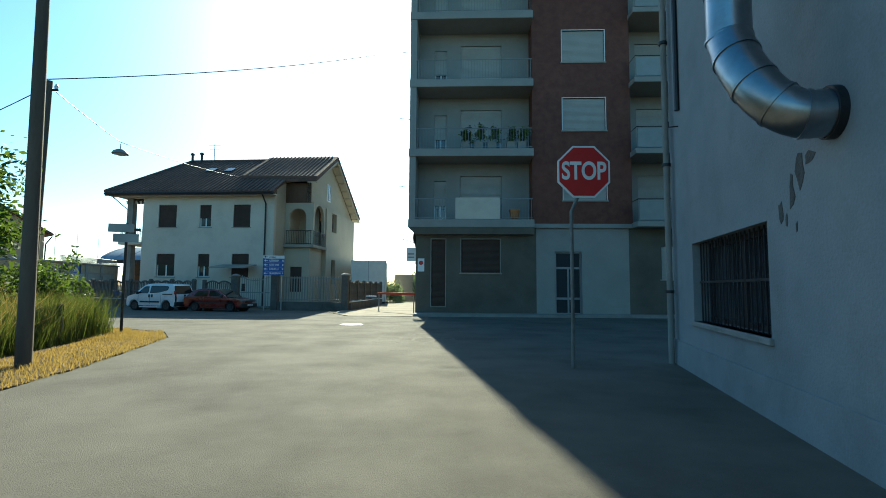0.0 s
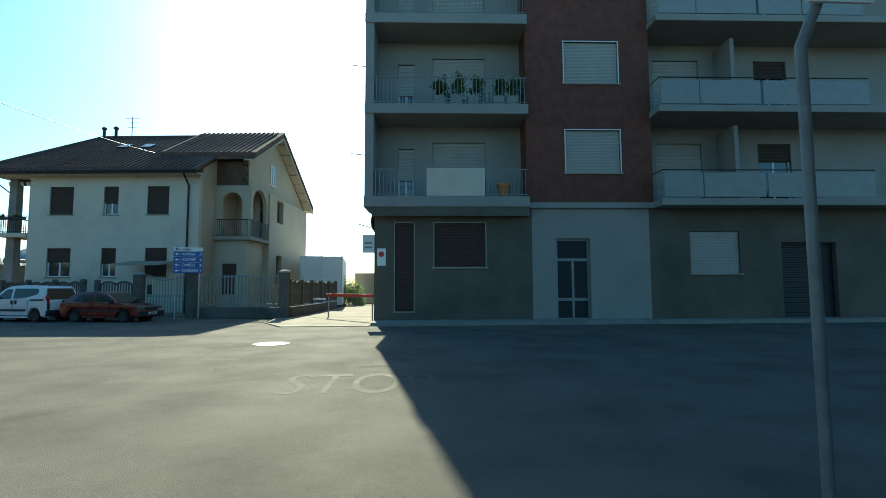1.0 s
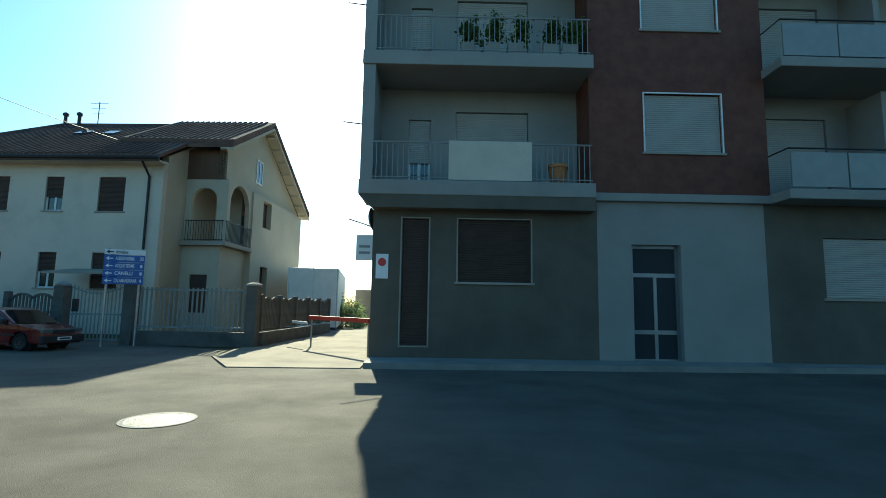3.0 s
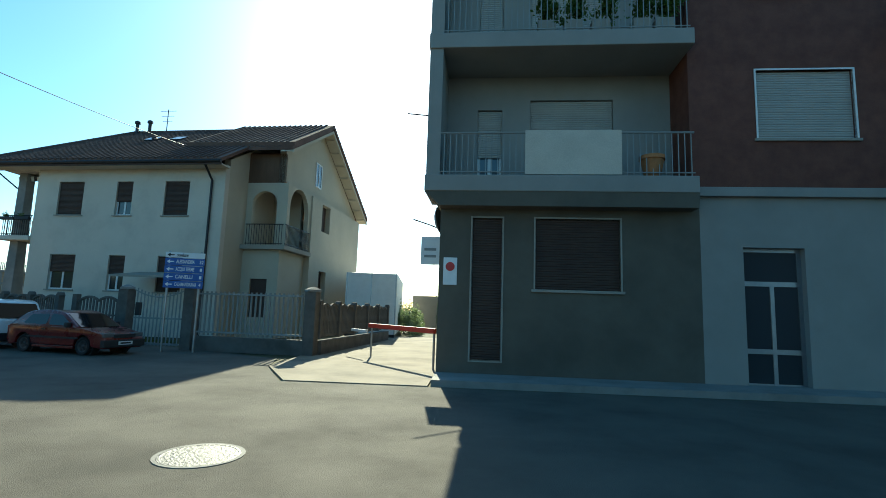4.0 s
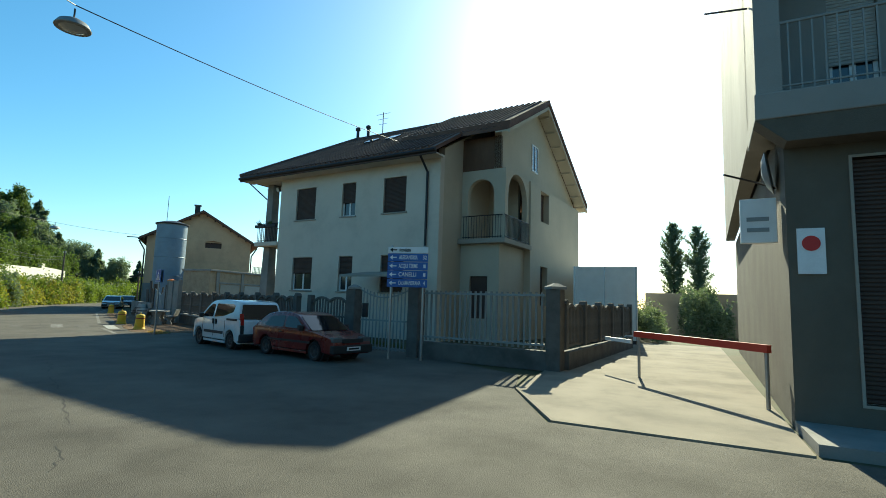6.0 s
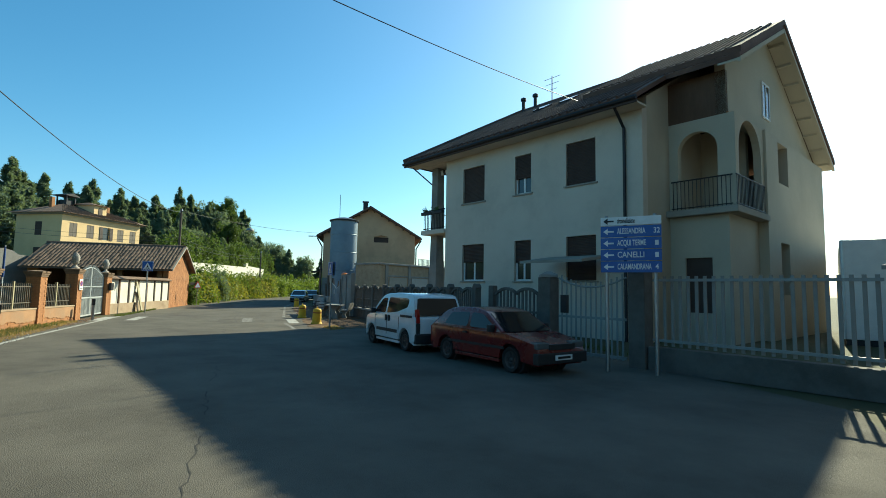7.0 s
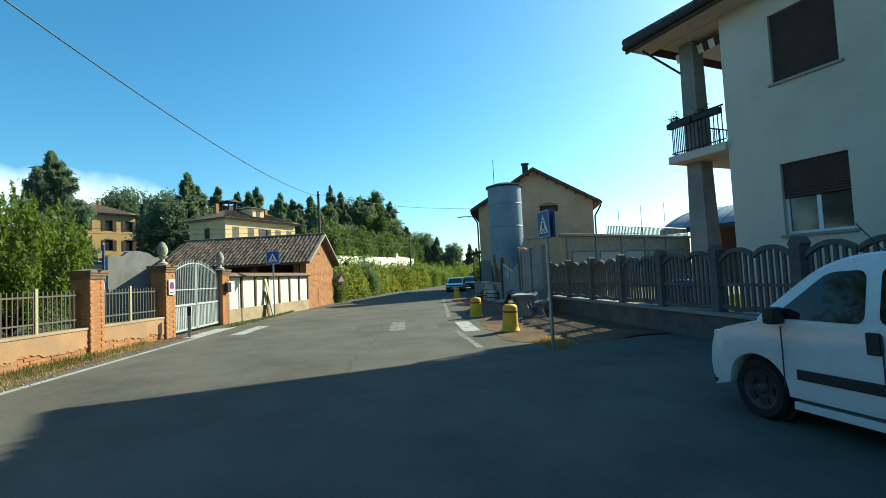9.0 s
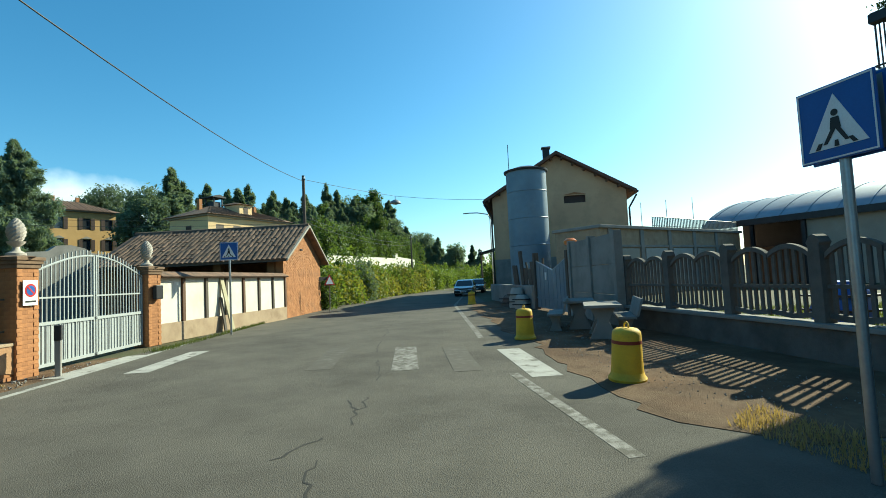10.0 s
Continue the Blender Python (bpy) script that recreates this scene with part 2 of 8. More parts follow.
    iron=mat("cast_iron", (0.26, 0.25, 0.235), (0.16, 0.155, 0.145), 14, 0.52, 0.6, 0.7, 30, 0.4),
    parasol=plain("blue_canvas", (0.06, 0.11, 0.3), 0.8),
    stone=mat("carved_stone", (0.62, 0.56, 0.48), (0.45, 0.41, 0.36), 6, 0.9, 0, 0.3, 40, 0.5, dirt=(0.1, 0.1, 0.08), dirt_scale=4),
    tan_plaster=mat("tan_plaster", (0.5, 0.38, 0.25), (0.4, 0.29, 0.19), 2.5, 0.92, 0, 0.3, 50, 0.5, dirt=(0.25, 0.17, 0.1), dirt_scale=2.0),
    pole_cream=plain("cream_post_paint", (0.5, 0.44, 0.27), 0.6),
    ochre_wall=mat("ochre_plaster", (0.68, 0.43, 0.17), (0.6, 0.38, 0.15), 0.5, 0.9, 0, 0.12, 60, 0.3, dirt=(0.45, 0.3, 0.16)),
    hub_grey=plain("grey_wheel_paint", (0.075, 0.077, 0.08), 0.5, 0.3),
    drive=mat("driveway_concrete", (0.36, 0.31, 0.235), (0.28, 0.245, 0.19), 0.8, 0.92, 0, 0.3, 60, 0.5, spec=0.2, dirt=(0.19, 0.165, 0.13), dirt_scale=0.8),
    barrier_red=plain("barrier_red", (0.6, 0.06, 0.03), 0.5),
    cap_tan=mat("brown_capstone", (0.3, 0.19, 0.115), (0.21, 0.135, 0.085), 3.0, 0.92, 0, 0.35, 50, 0.6, dirt=(0.12, 0.095, 0.06), dirt_scale=3.0),
    tarp_blue=plain("blue_tarpaulin", (0.03, 0.13, 0.55), 0.45),
    post_grey=mat("dull_grey_post_paint", (0.24, 0.235, 0.22), (0.18, 0.175, 0.165), 6, 0.6, 0.2, 0.1, 60, 0.4),
    orange=plain("orange_lens", (0.7, 0.2, 0.02), 0.3),
)


# ---- builders ----
class Mesh:
    """Collects vertices and faces of one part."""
    def __init__(self):
        self.v, self.f, self.m = [], [], Matrix.Identity(4)

    def at(self, m):
        self.m = m
        return self

    def add(self, vs, fs):
        k = len(self.v)
        self.v += [tuple(self.m @ Vector(p)) for p in vs]
        self.f += [tuple(i + k for i in f) for f in fs]
        return self

    def box(self, x0, y0, z0, x1, y1, z1):
        return self.add([(x0, y0, z0), (x1, y0, z0), (x1, y1, z0), (x0, y1, z0), (x0, y0, z1), (x1, y0, z1), (x1, y1, z1), (x0, y1, z1)],
                        [(0, 3, 2, 1), (4, 5, 6, 7), (0, 1, 5, 4), (1, 2, 6, 5), (2, 3, 7, 6), (3, 0, 4, 7)])

    def prism(self, poly, a, b, axis="z"):
        """poly in the plan (axis z), in x-z (axis y) or in y-z (axis x), pushed from a to b."""
        def pt(p, h):
            return (p[0], p[1], h) if axis == "z" else (p[0], h, p[1]) if axis == "y" else (h, p[0], p[1])
        n = len(poly)
        return self.add([pt(p, a) for p in poly] + [pt(p, b) for p in poly],
                        [tuple(range(n))[::-1], tuple(range(n, 2 * n))] + [(i, (i + 1) % n, n + (i + 1) % n, n + i) for i in range(n)])

    def lathe(self, prof, n=16, c=(0, 0, 0)):
        """prof: (radius, height) from the bottom up."""
        vs = [(c[0] + r * math.cos(6.28319 * i / n), c[1] + r * math.sin(6.28319 * i / n), c[2] + z) for r, z in prof for i in range(n)]
        fs = [(j * n + i, j * n + (i + 1) % n, (j + 1) * n + (i + 1) % n, (j + 1) * n + i) for j in range(len(prof) - 1) for i in range(n)]
        return self.add(vs, fs + [tuple(range(n))[::-1], tuple(range((len(prof) - 1) * n, len(prof) * n))])

    def ring(self, prof, n=24):
        """A closed profile of (radius, height) turned round the axis, with no caps."""
        vs = [(r * math.cos(6.28319 * i / n), r * math.sin(6.28319 * i / n), z) for r, z in prof for i in range(n)]
        k = len(prof)
        return self.add(vs, [(j * n + i, j * n + (i + 1) % n, (j + 1) % k * n + (i + 1) % n, (j + 1) % k * n + i) for j in range(k) for i in range(n)])

    def tube(self, pts, r, n=8, r2=None):
        pts = [Vector(p) for p in pts]
        rings, k = [], len(pts)
        for i, p in enumerate(pts):
            d = (pts[min(i + 1, k - 1)] - pts[max(i - 1, 0)]).normalized()
            a = d.orthogonal().normalized() if i == 0 else (rings[-1][1] - d * rings[-1][1].dot(d)).normalized()
            rr = r + ((r if r2 is None else r2) - r) * i / max(1, k - 1)
            b = d.cross(a)
            rings.append(([p + (a * math.cos(6.28319 * j / n) + b * math.sin(6.28319 * j / n)) * rr for j in range(n)], a))
        vs = [tuple(q) for ring, _ in rings for q in ring]
        fs = [(j * n + i, j * n + (i + 1) % n, (j + 1) * n + (i + 1) % n, (j + 1) * n + i) for j in range(k - 1) for i in range(n)]
        return self.add(vs, fs + [tuple(range(n))[::-1], tuple(range((k - 1) * n, k * n))])

    def data(self, name, material, bevel=0.0, smooth=False):
        me = bpy.data.meshes.new(name)
        me.from_pydata(self.v, [], self.f)
        bm = bmesh.new()
        bm.from_mesh(me)
        bmesh.ops.recalc_face_normals(bm, faces=bm.faces[:])
        if bevel:
            es = [e for e in bm.edges if len(e.link_faces) == 2 and e.calc_face_angle(0) > 0.6]
            bmesh.ops.bevel(bm, geom=es, offset=bevel, segments=2, profile=0.6, affect="EDGES", clamp_overlap=True)
        bm.to_mesh(me)
        bm.free()
        if smooth:
            me.shade_smooth()
            if smooth != 1:
                me.set_sharp_from_angle(angle=radians(smooth))
        me.materials.append(M[material] if isinstance(material, str) else material)
        return me


def thing(name, m=None, label="", category="", group="", kind=""):
    ob = new(name)
    ob.empty_display_size = 0.2
    ob.matrix_world = m or Matrix.Identity(4)
    return tagged(ob, label, category, group, kind)


def part(name, mesh, material, parent=None, label="", bevel=0.0, smooth=False):
    """One mesh object under a thing or a part, in the thing's own axes."""
    me = mesh if isinstance(mesh, bpy.types.Mesh) else mesh.data(name, material, bevel, smooth)
    ob = new(name, me)
    ob.parent = parent
    return tagged(ob, label)


def solid(name, mesh, material, label="", category="", kind="", m=None, bevel=0.0, smooth=False, group=""):
    ob = new(name, mesh.data(name, material, bevel, smooth))
    if m:
        ob.matrix_world = m
    return tagged(ob, label, category, group, kind)


def frame_at(p, q):
    """Axes at p whose x points at q in the plan; y is to its left."""
    return pose(p[0], p[1], 0, 0, 0, math.degrees(math.atan2(q[1] - p[1], q[0] - p[0])))


rnd = random.Random(7)


def wall(x0, x1, z0, z1, y0, y1, holes=()):
    """A wall along x, from y0 to y1 thick, with openings (x0, x1, z0, z1) that go through."""
    xs = sorted({x0, x1, *[v for h in holes for v in h[:2]]})
    zs = sorted({z0, z1, *[v for h in holes for v in h[2:]]})
    def full(i, j):
        if not (0 <= i < len(xs) - 1 and 0 <= j < len(zs) - 1):
            return False
        cx, cz = (xs[i] + xs[i + 1]) / 2, (zs[j] + zs[j + 1]) / 2
        return not any(h[0] < cx < h[1] and h[2] < cz < h[3] for h in holes)
    b = Mesh()
    for i in range(len(xs) - 1):
        for j in range(len(zs) - 1):
            if not full(i, j):
                continue
            a, c, d, e = xs[i], xs[i + 1], zs[j], zs[j + 1]
            b.add([(a, y0, d), (c, y0, d), (c, y0, e), (a, y0, e)], [(0, 1, 2, 3)])
            b.add([(a, y1, d), (c, y1, d), (c, y1, e), (a, y1, e)], [(3, 2, 1, 0)])
            for di, dj, q in ((-1, 0, [(a, y0, d), (a, y0, e), (a, y1, e), (a, y1, d)]), (1, 0, [(c, y0, d), (c, y1, d), (c, y1, e), (c, y0, e)]),
                              (0, -1, [(a, y0, d), (a, y1, d), (c, y1, d), (c, y0, d)]), (0, 1, [(a, y0, e), (c, y0, e), (c, y1, e), (a, y1, e)])):
                if not full(i + di, j + dj):
                    b.add(q, [(0, 1, 2, 3)])
    return b


def slats(x0, x1, z0, z1, y, pitch=0.055, deep=0.012):
    """A roller shutter's curtain: a ribbed sheet with thickness."""
    n = max(2, round((z1 - z0) / pitch))
    h = (z1 - z0) / n
    prof = []
    for i in range(n):
        prof += [(y, z0 + i * h), (y - deep, z0 + i * h + 0.25 * h), (y - deep, z0 + i * h + 0.75 * h)]
    prof += [(y, z1), (y + 0.02, z1), (y + 0.02, z0)]
    return Mesh().prism(prof, x0, x1, "x")


def window(parent, x0, x1, z0, z1, y, closed=1.0, shutter="shutter", frame_mat="white_paint", sill=True, rim="", deep=0.12):
    """A window in a wall whose outer face is at y; closed: how far the roller shutter is down."""
    w = part("window", wall(x0, x1, z0, z1, y + deep, y + deep + 0.06, [(x0 + 0.06, (x0 + x1) / 2 - 0.04, z0 + 0.06, z1 - 0.06), ((x0 + x1) / 2 + 0.04, x1 - 0.06, z0 + 0.06, z1 - 0.06)]), frame_mat, parent)
    if closed < 0.98:
        for a, b in ((x0 + 0.05, (x0 + x1) / 2 - 0.03), ((x0 + x1) / 2 + 0.03, x1 - 0.05)):
            part("pane", Mesh().box(a, y + deep + 0.02, z0 + 0.05, b, y + deep + 0.035, z1 - 0.05), "glass", w)
    part("roller_shutter", slats(x0 + 0.01, x1 - 0.01, z1 - (z1 - z0) * closed + 0.01, z1 - 0.01, y + deep - 0.04), shutter, w, "closed ribbed roller shutter" if closed > 0.95 else "half lowered ribbed roller shutter")
    if sill:
        part("sill", Mesh().box(x0 - 0.08, y - 0.05, z0 - 0.06, x1 + 0.08, y + deep, z0), "concrete_light", w, bevel=0.008)
    if rim:
        part("rim", wall(x0 - 0.035, x1 + 0.035, z0 - 0.035, z1 + 0.035, y - 0.02, y + 0.05, [(x0, x1, z0, z1)]), rim, w)
    return w


BARS = {}


def bar_mesh(name, w, d, material):
    key = (name, w, d, material)
    if key not in BARS:
        BARS[key] = Mesh().box(-w / 2, -d / 2, 0, w / 2, d / 2, 1).data(name, material)
    return BARS[key]


def bars(parent, name, p, q, z0, z1, step, w, d, material, top=None):
    """A row of upright bars from p to q, each an object on one shared mesh; top(f) gives a height."""
    p, q = Vector(p), Vector(q)
    n = max(1, round((q - p).length / step))
    me = bar_mesh(name, w, d, material)
    ang = math.atan2(q.y - p.y, q.x - p.x)
    for i in range(n):
        c = p.lerp(q, (i + 0.5) / n)
        ob = new(name, me)
        ob.parent = parent
        ob.location = (c.x, c.y, z0)
        ob.rotation_euler = (0, 0, ang)
        ob.scale = (1, 1, (top((i + 0.5) / n) if top else z1) - z0)


def railing(parent, p, q, z0, z1, step=0.14, material="rail_white", w=0.018):
    r = part("railing", Mesh().tube([(*p, z1), (*q, z1)], 0.022, 6), material, parent)
    part("bottom_rail", Mesh().tube([(*p, z0 + 0.08), (*q, z0 + 0.08)], 0.015, 6), material, r)
    bars(r, "baluster", p, q, z0, z1, step, w, w, material)
    return r


# ---- ground and roads ----
HILL = [(-106.3, 17.8, 46, 5.5), (-144.1, 54.1, 60, 6.0), (-160.3, -6.7, 70, 9.0), (-110.9, -44.5, 70, 7.0), (-222.8, 110.4, 80, 9.0)]


def rise(x, y):
    h = 0.0
    for cx, cy, r, top in HILL:
        d = math.hypot(x - cx, y - cy) / r
        if d < 1:
            h = max(h, top * (1 - d * d) ** 1.5)
    return h


gx = sorted({*range(-260, 80, 6), *range(-2200, 2201, 220)})
gy = sorted({*range(-90, 190, 6), *range(-2200, 2201, 220)})
gv = [(x, y, rise(x, y) - 0.01) for y in gy for x in gx]
gf = [(j * len(gx) + i, j * len(gx) + i + 1, (j + 1) * len(gx) + i + 1, (j + 1) * len(gx) + i) for j in range(len(gy) - 1) for i in range(len(gx) - 1)]
solid("ground", Mesh().add(gv, gf), "soil", "dry grassy ground round the roads", "ground", "structure", smooth=1)


def ragged(poly, amount, seed, step=0.35):
    """The outline broken into short uneven steps."""
    g = random.Random(seed)
    out = []
    for (x0, y0), (x1, y1) in zip(poly, poly[1:] + poly[:1]):
        n = max(1, int(math.hypot(x1 - x0, y1 - y0) / step))
        out += [(x0 + (x1 - x0) * k / n + g.uniform(-amount, amount), y0 + (y1 - y0) * k / n + g.uniform(-amount, amount)) for k in range(n)]
    return out


def sheet(name, poly, z, material, label, category, deep=0.02):
    b = Mesh().prism(poly, z - deep, z)
    me = bpy.data.meshes.new(name)
    me.from_pydata(b.v, [], b.f)
    bm = bmesh.new()
    bm.from_mesh(me)
    bmesh.ops.recalc_face_normals(bm, faces=bm.faces[:])
    bmesh.ops.triangulate(bm, faces=bm.faces[:])
    bm.to_mesh(me)
    bm.free()
    me.materials.append(M[material])
    return tagged(new(name, me), label, category, "", "structure")


LEFT = [(-8.6, 4.6), (-9.2, 7.0), (-9.6, 9.5), (-10.2, 11.8), (-10.75, 13.8), (-11.7, 15.3), (-13.29, 16.2), (-14.72, 16.6), (-20.33, 17.6), (-26.6, 20.2), (-32.49, 22.9), (-40.85, 26.7), (-49.49, 31.7), (-58.9, 38.6), (-71.25, 49.5), (-90.25, 68.0), (-123.5, 104.0)]
RIGHT = [(-120.65, 107.0), (-86.45, 73.0), (-67.45, 55.5), (-55.1, 45.5), (-43.23, 38.6), (-31.45, 32.0), (-27.55, 30.3), (-24.13, 29.7), (-23.37, 33.4), (-13.29, 28.9), (-9.9, 27.0), (-9.4, 25.2), (-8.3, 23.1), (60.0, 23.1), (60.0, 11.0), (1.3, 11.0), (1.3, -14.0), (-6.0, -14.0)]
sheet("road", LEFT + RIGHT, 0.012, "asphalt", "worn grey asphalt road with cracks and patches", "road")
sheet("driveway", [(-9.4, 25.25), (-8.25, 23.15), (-5.5, 23.15), (-5.5, 40), (-9.0, 40), (-9.6, 28)], 0.03, "drive", "pale concrete driveway beside the apartment block", "driveway", 0.05)
sheet("pavement", [(-5.45, 23.3), (30, 23.3), (30, 24.6), (-5.45, 24.6)], 0.12, "concrete", "narrow concrete pavement along the apartment block", "pavement", 0.14)
sheet("dirt_verge", ragged([(-24.41, 28.6), (-25.36, 28.3), (-26.6, 28.95), (-27.84, 29.5), (-29.78, 30.6), (-31.63, 31.4), (-34.67, 33.0), (-39.14, 35.2), (-43.23, 37.8), (-44.65, 41.0), (-35.62, 39.2), (-23.46, 33.6)], 0.11, 5), 0.018, "earth", "trodden dirt verge with gravel beside the road", "verge", 0.006)

sheet("roadside_dirt", ragged([(-14.66, 16.66), (-20.33, 17.68), (-26.6, 20.28), (-32.49, 22.98), (-34.77, 24.0), (-34.96, 23.5), (-32.87, 22.0), (-26.98, 18.6), (-20.9, 14.9), (-15.2, 15.0)], 0.08, 8), 0.014, "earth", "strip of dry earth between the road and the brick wall", "verge", 0.03)
sheet("roadside_dirt", ragged([(-8.7, 4.6), (-9.3, 7.0), (-9.7, 9.5), (-10.3, 11.8), (-10.85, 13.8), (-11.8, 15.2), (-13.29, 16.1), (-14.13, 15.0), (-13.0, 11.0), (-11.2, 5.0)], 0.07, 9), 0.014, "earth", "dry earth verge at the road corner", "verge", 0.03)


def stripe(p, q, width, material="road_paint", name="road_marking", label="worn white painted road line", z=0.0145):
    a, b = Vector((*p, 0)), Vector((*q, 0))
    s = (b - a).normalized().cross(Vector((0, 0, 1))) * width / 2
    return sheet(name, [tuple((a + s)[:2]), tuple((b + s)[:2]), tuple((b - s)[:2]), tuple((a - s)[:2])], z, material, label, "road marking", 0.001)


lines = [(-14.82, 16.9), (-20.33, 18.0), (-26.6, 20.6), (-32.49, 23.3), (-40.85, 27.1), (-49.49, 32.1), (-58.9, 39.0), (-71.25, 49.9), (-90.25, 68.4)]
for a, b in zip(lines, lines[1:]):
    stripe(a, b, 0.13)
lines = [(-24.98, 27.5), (-27.93, 28.67), (-31.45, 30.5), (-43.23, 36.8), (-55.1, 44.6), (-67.45, 54.6)]
for a, b in zip(lines, lines[1:]):
    if a != (-27.93, 28.67):
        stripe(a, b, 0.13, "road_mid")
ZEB = Vector((-0.905, 0.425, 0))
for c, mt in (((-33.75, 23.6), "road_paint"), ((-33.3, 24.75), "road_paint"), ((-31.3, 27.2), "road_faint"), ((-30.3, 28.2), "road_mid"), ((-29.6, 28.85), "road_faint"), ((-28.6, 29.4), "road_paint")):
    p = Vector((*c, 0))
    stripe((p - ZEB * 1.25)[:2], (p + ZEB * 1.25)[:2], 0.4, mt, "zebra_stripe", "worn white zebra crossing stripe", 0.0155)


def crack(pts, width, seed):
    """A jagged open crack along the asphalt."""
    g = random.Random(seed)
    path = []
    for (x0, y0), (x1, y1) in zip(pts, pts[1:]):
        n = max(2, int(math.hypot(x1 - x0, y1 - y0) / 0.12))
        path += [(x0 + (x1 - x0) * k / n + g.uniform(-0.05, 0.05), y0 + (y1 - y0) * k / n + g.uniform(-0.05, 0.05)) for k in range(n)]
    m, run = Mesh(), 0
    for p, q in zip(path, path[1:]):
        run = g.randint(4, 14) if run < -6 else run - 1
        if run < 0:
            continue
        d = Vector((q[0] - p[0], q[1] - p[1], 0)).normalized().cross(Vector((0, 0, 1))) * width * g.uniform(0.3, 1.0)
        m.add([(p[0] - d.x, p[1] - d.y, 0.0145), (p[0] + d.x, p[1] + d.y, 0.0145), (q[0] + d.x, q[1] + d.y, 0.0145), (q[0] - d.x, q[1] - d.y, 0.0145)], [(0, 1, 2, 3)])
    return solid("road_crack", m, "crack", "jagged dark crack running along the asphalt", "road crack", "structure")


crack([(-23.94, 24.6), (-26.22, 25.6), (-28.5, 27.0), (-31.82, 28.3), (-36.1, 30.4), (-42.75, 34)], 0.012, 3)
crack([(-25.65, 24.9), (-26.5, 25.3), (-27.07, 26.2), (-28.12, 26.5)], 0.016, 4)
crack([(-6.5, 14.0), (-8.5, 17.5), (-13.0, 20.0), (-19, 22.6)], 0.01, 5)


# ---- white house with the corner loggia ----
HOUSE = pose(-15.2, 33.4, 0, 0, 0, -4.5)


def build_house():
    h = thing("white_house", HOUSE, "two-storey white plastered house with brown shutters and dark tiled roof", "house")
    cols, low, up = [(-7.9, -6.65), (-5.05, -4.27), (-2.75, -1.6)], (1.85, 3.35), (5.1, 6.58)
    LF, LB, D, yg = 1.8, 4.4, 12.0, 5.8      # loggia front and back, depth of the house, ridge
    holes = [(a, b, *z) for a, b in cols for z in (low, up)]
    part("front_wall", wall(-9.0, 0, 0, 7.3, 0, 0.3, holes), "white_wall", h)
    part("left_wall", Mesh().box(-9.0, 0.3, 0, -8.7, D, 7.1), "white_wall", h)
    part("back_wall", Mesh().box(-8.7, D - 0.3, 0, 1.75, D, 7.1), "white_wall", h)
    part("corner_wall", Mesh().prism([(0.3, 0), (LB, 0), (LB, 9.9), (0.3, 7.6)], -0.3, 0, "x"), "cream", h)
    part("inner_wall", Mesh().box(0, LB, 0, 1.45, LB + 0.25, 7.3), "cream", h)
    gw = wall(LB, D, 0, 7.0, -0.3, 0, [(5.7, 6.85, 5.4, 6.85), (5.7, 6.7, 1.5, 3.3)]).at(Matrix.Identity(4))
    g = Mesh().at(pose(1.75, 0, 0, 0, 0, 90))
    g.add(gw.v, gw.f)
    part("gable_wall", g, "cream", h)
    part("gable", Mesh().prism([(LF, 7.0), (D, 7.0), (D, 7.3), (yg, 10.78), (LF, 8.6)], 1.45, 1.75, "x"), "cream", h)
    part("gable_band", Mesh().box(1.75, LF, 6.96, 1.79, D, 7.03), "brick", h, "thin red brick string course")
    q = pose(1.75, 0, 0, 0, 0, 90)
    for z0, z1, y0, y1, cl in ((5.4, 6.85, 5.7, 6.85, 1.0), (1.5, 3.3, 5.7, 6.7, 0.4), (7.7, 9.0, 5.2, 6.0, 0.0)):
        if cl == 0.0:
            w = part("window", wall(y0, y1, z0, z1, 0.0, 0.06, [(y0 + 0.07, (y0 + y1) / 2 - 0.04, z0 + 0.07, z1 - 0.07), ((y0 + y1) / 2 + 0.04, y1 - 0.07, z0 + 0.07, z1 - 0.07)]), "white_paint", h, "small white framed attic window")
            w.matrix_basis = q @ pose(0, -0.04, 0)
            part("pane", Mesh().box(y0 + 0.05, 0.02, z0 + 0.05, y1 - 0.05, 0.03, z1 - 0.05), "car_glass", w)
            continue
        w = part("window", Mesh().at(q).box(y0, -0.02, z0, y1, 0.1, z1), "shutter", h, "dark shuttered window")
        part("sill", Mesh().at(q).box(y0 - 0.06, -0.05, z0 - 0.06, y1 + 0.06, 0.1, z0), "concrete_light", w)
    for i, (a, b) in enumerate(cols):
        window(h, a, b, *up, 0, (1.0, 0.6, 1.0)[i], "shutter")
        window(h, a, b, *low, 0, (0.5, 0.55, 1.0)[i])
    # corner loggia: base, balcony and two arches
    part("loggia_base", wall(0, 1.75, 0, 3.9, LF, LF + 0.25, [(0.45, 1.25, 0.9, 2.6)]), "cream", h)
    part("loggia_side", Mesh().box(1.5, LF + 0.25, 0, 1.75, LB, 3.9), "cream", h)
    part("loggia_slab", Mesh().box(0, LF - 0.3, 3.9, 2.1, LB + 0.05, 4.1), "concrete_light", h, bevel=0.02)
    part("loggia_door", Mesh().box(0.45, LF + 0.1, 0.9, 1.25, LF + 0.16, 2.6), "shutter", h)
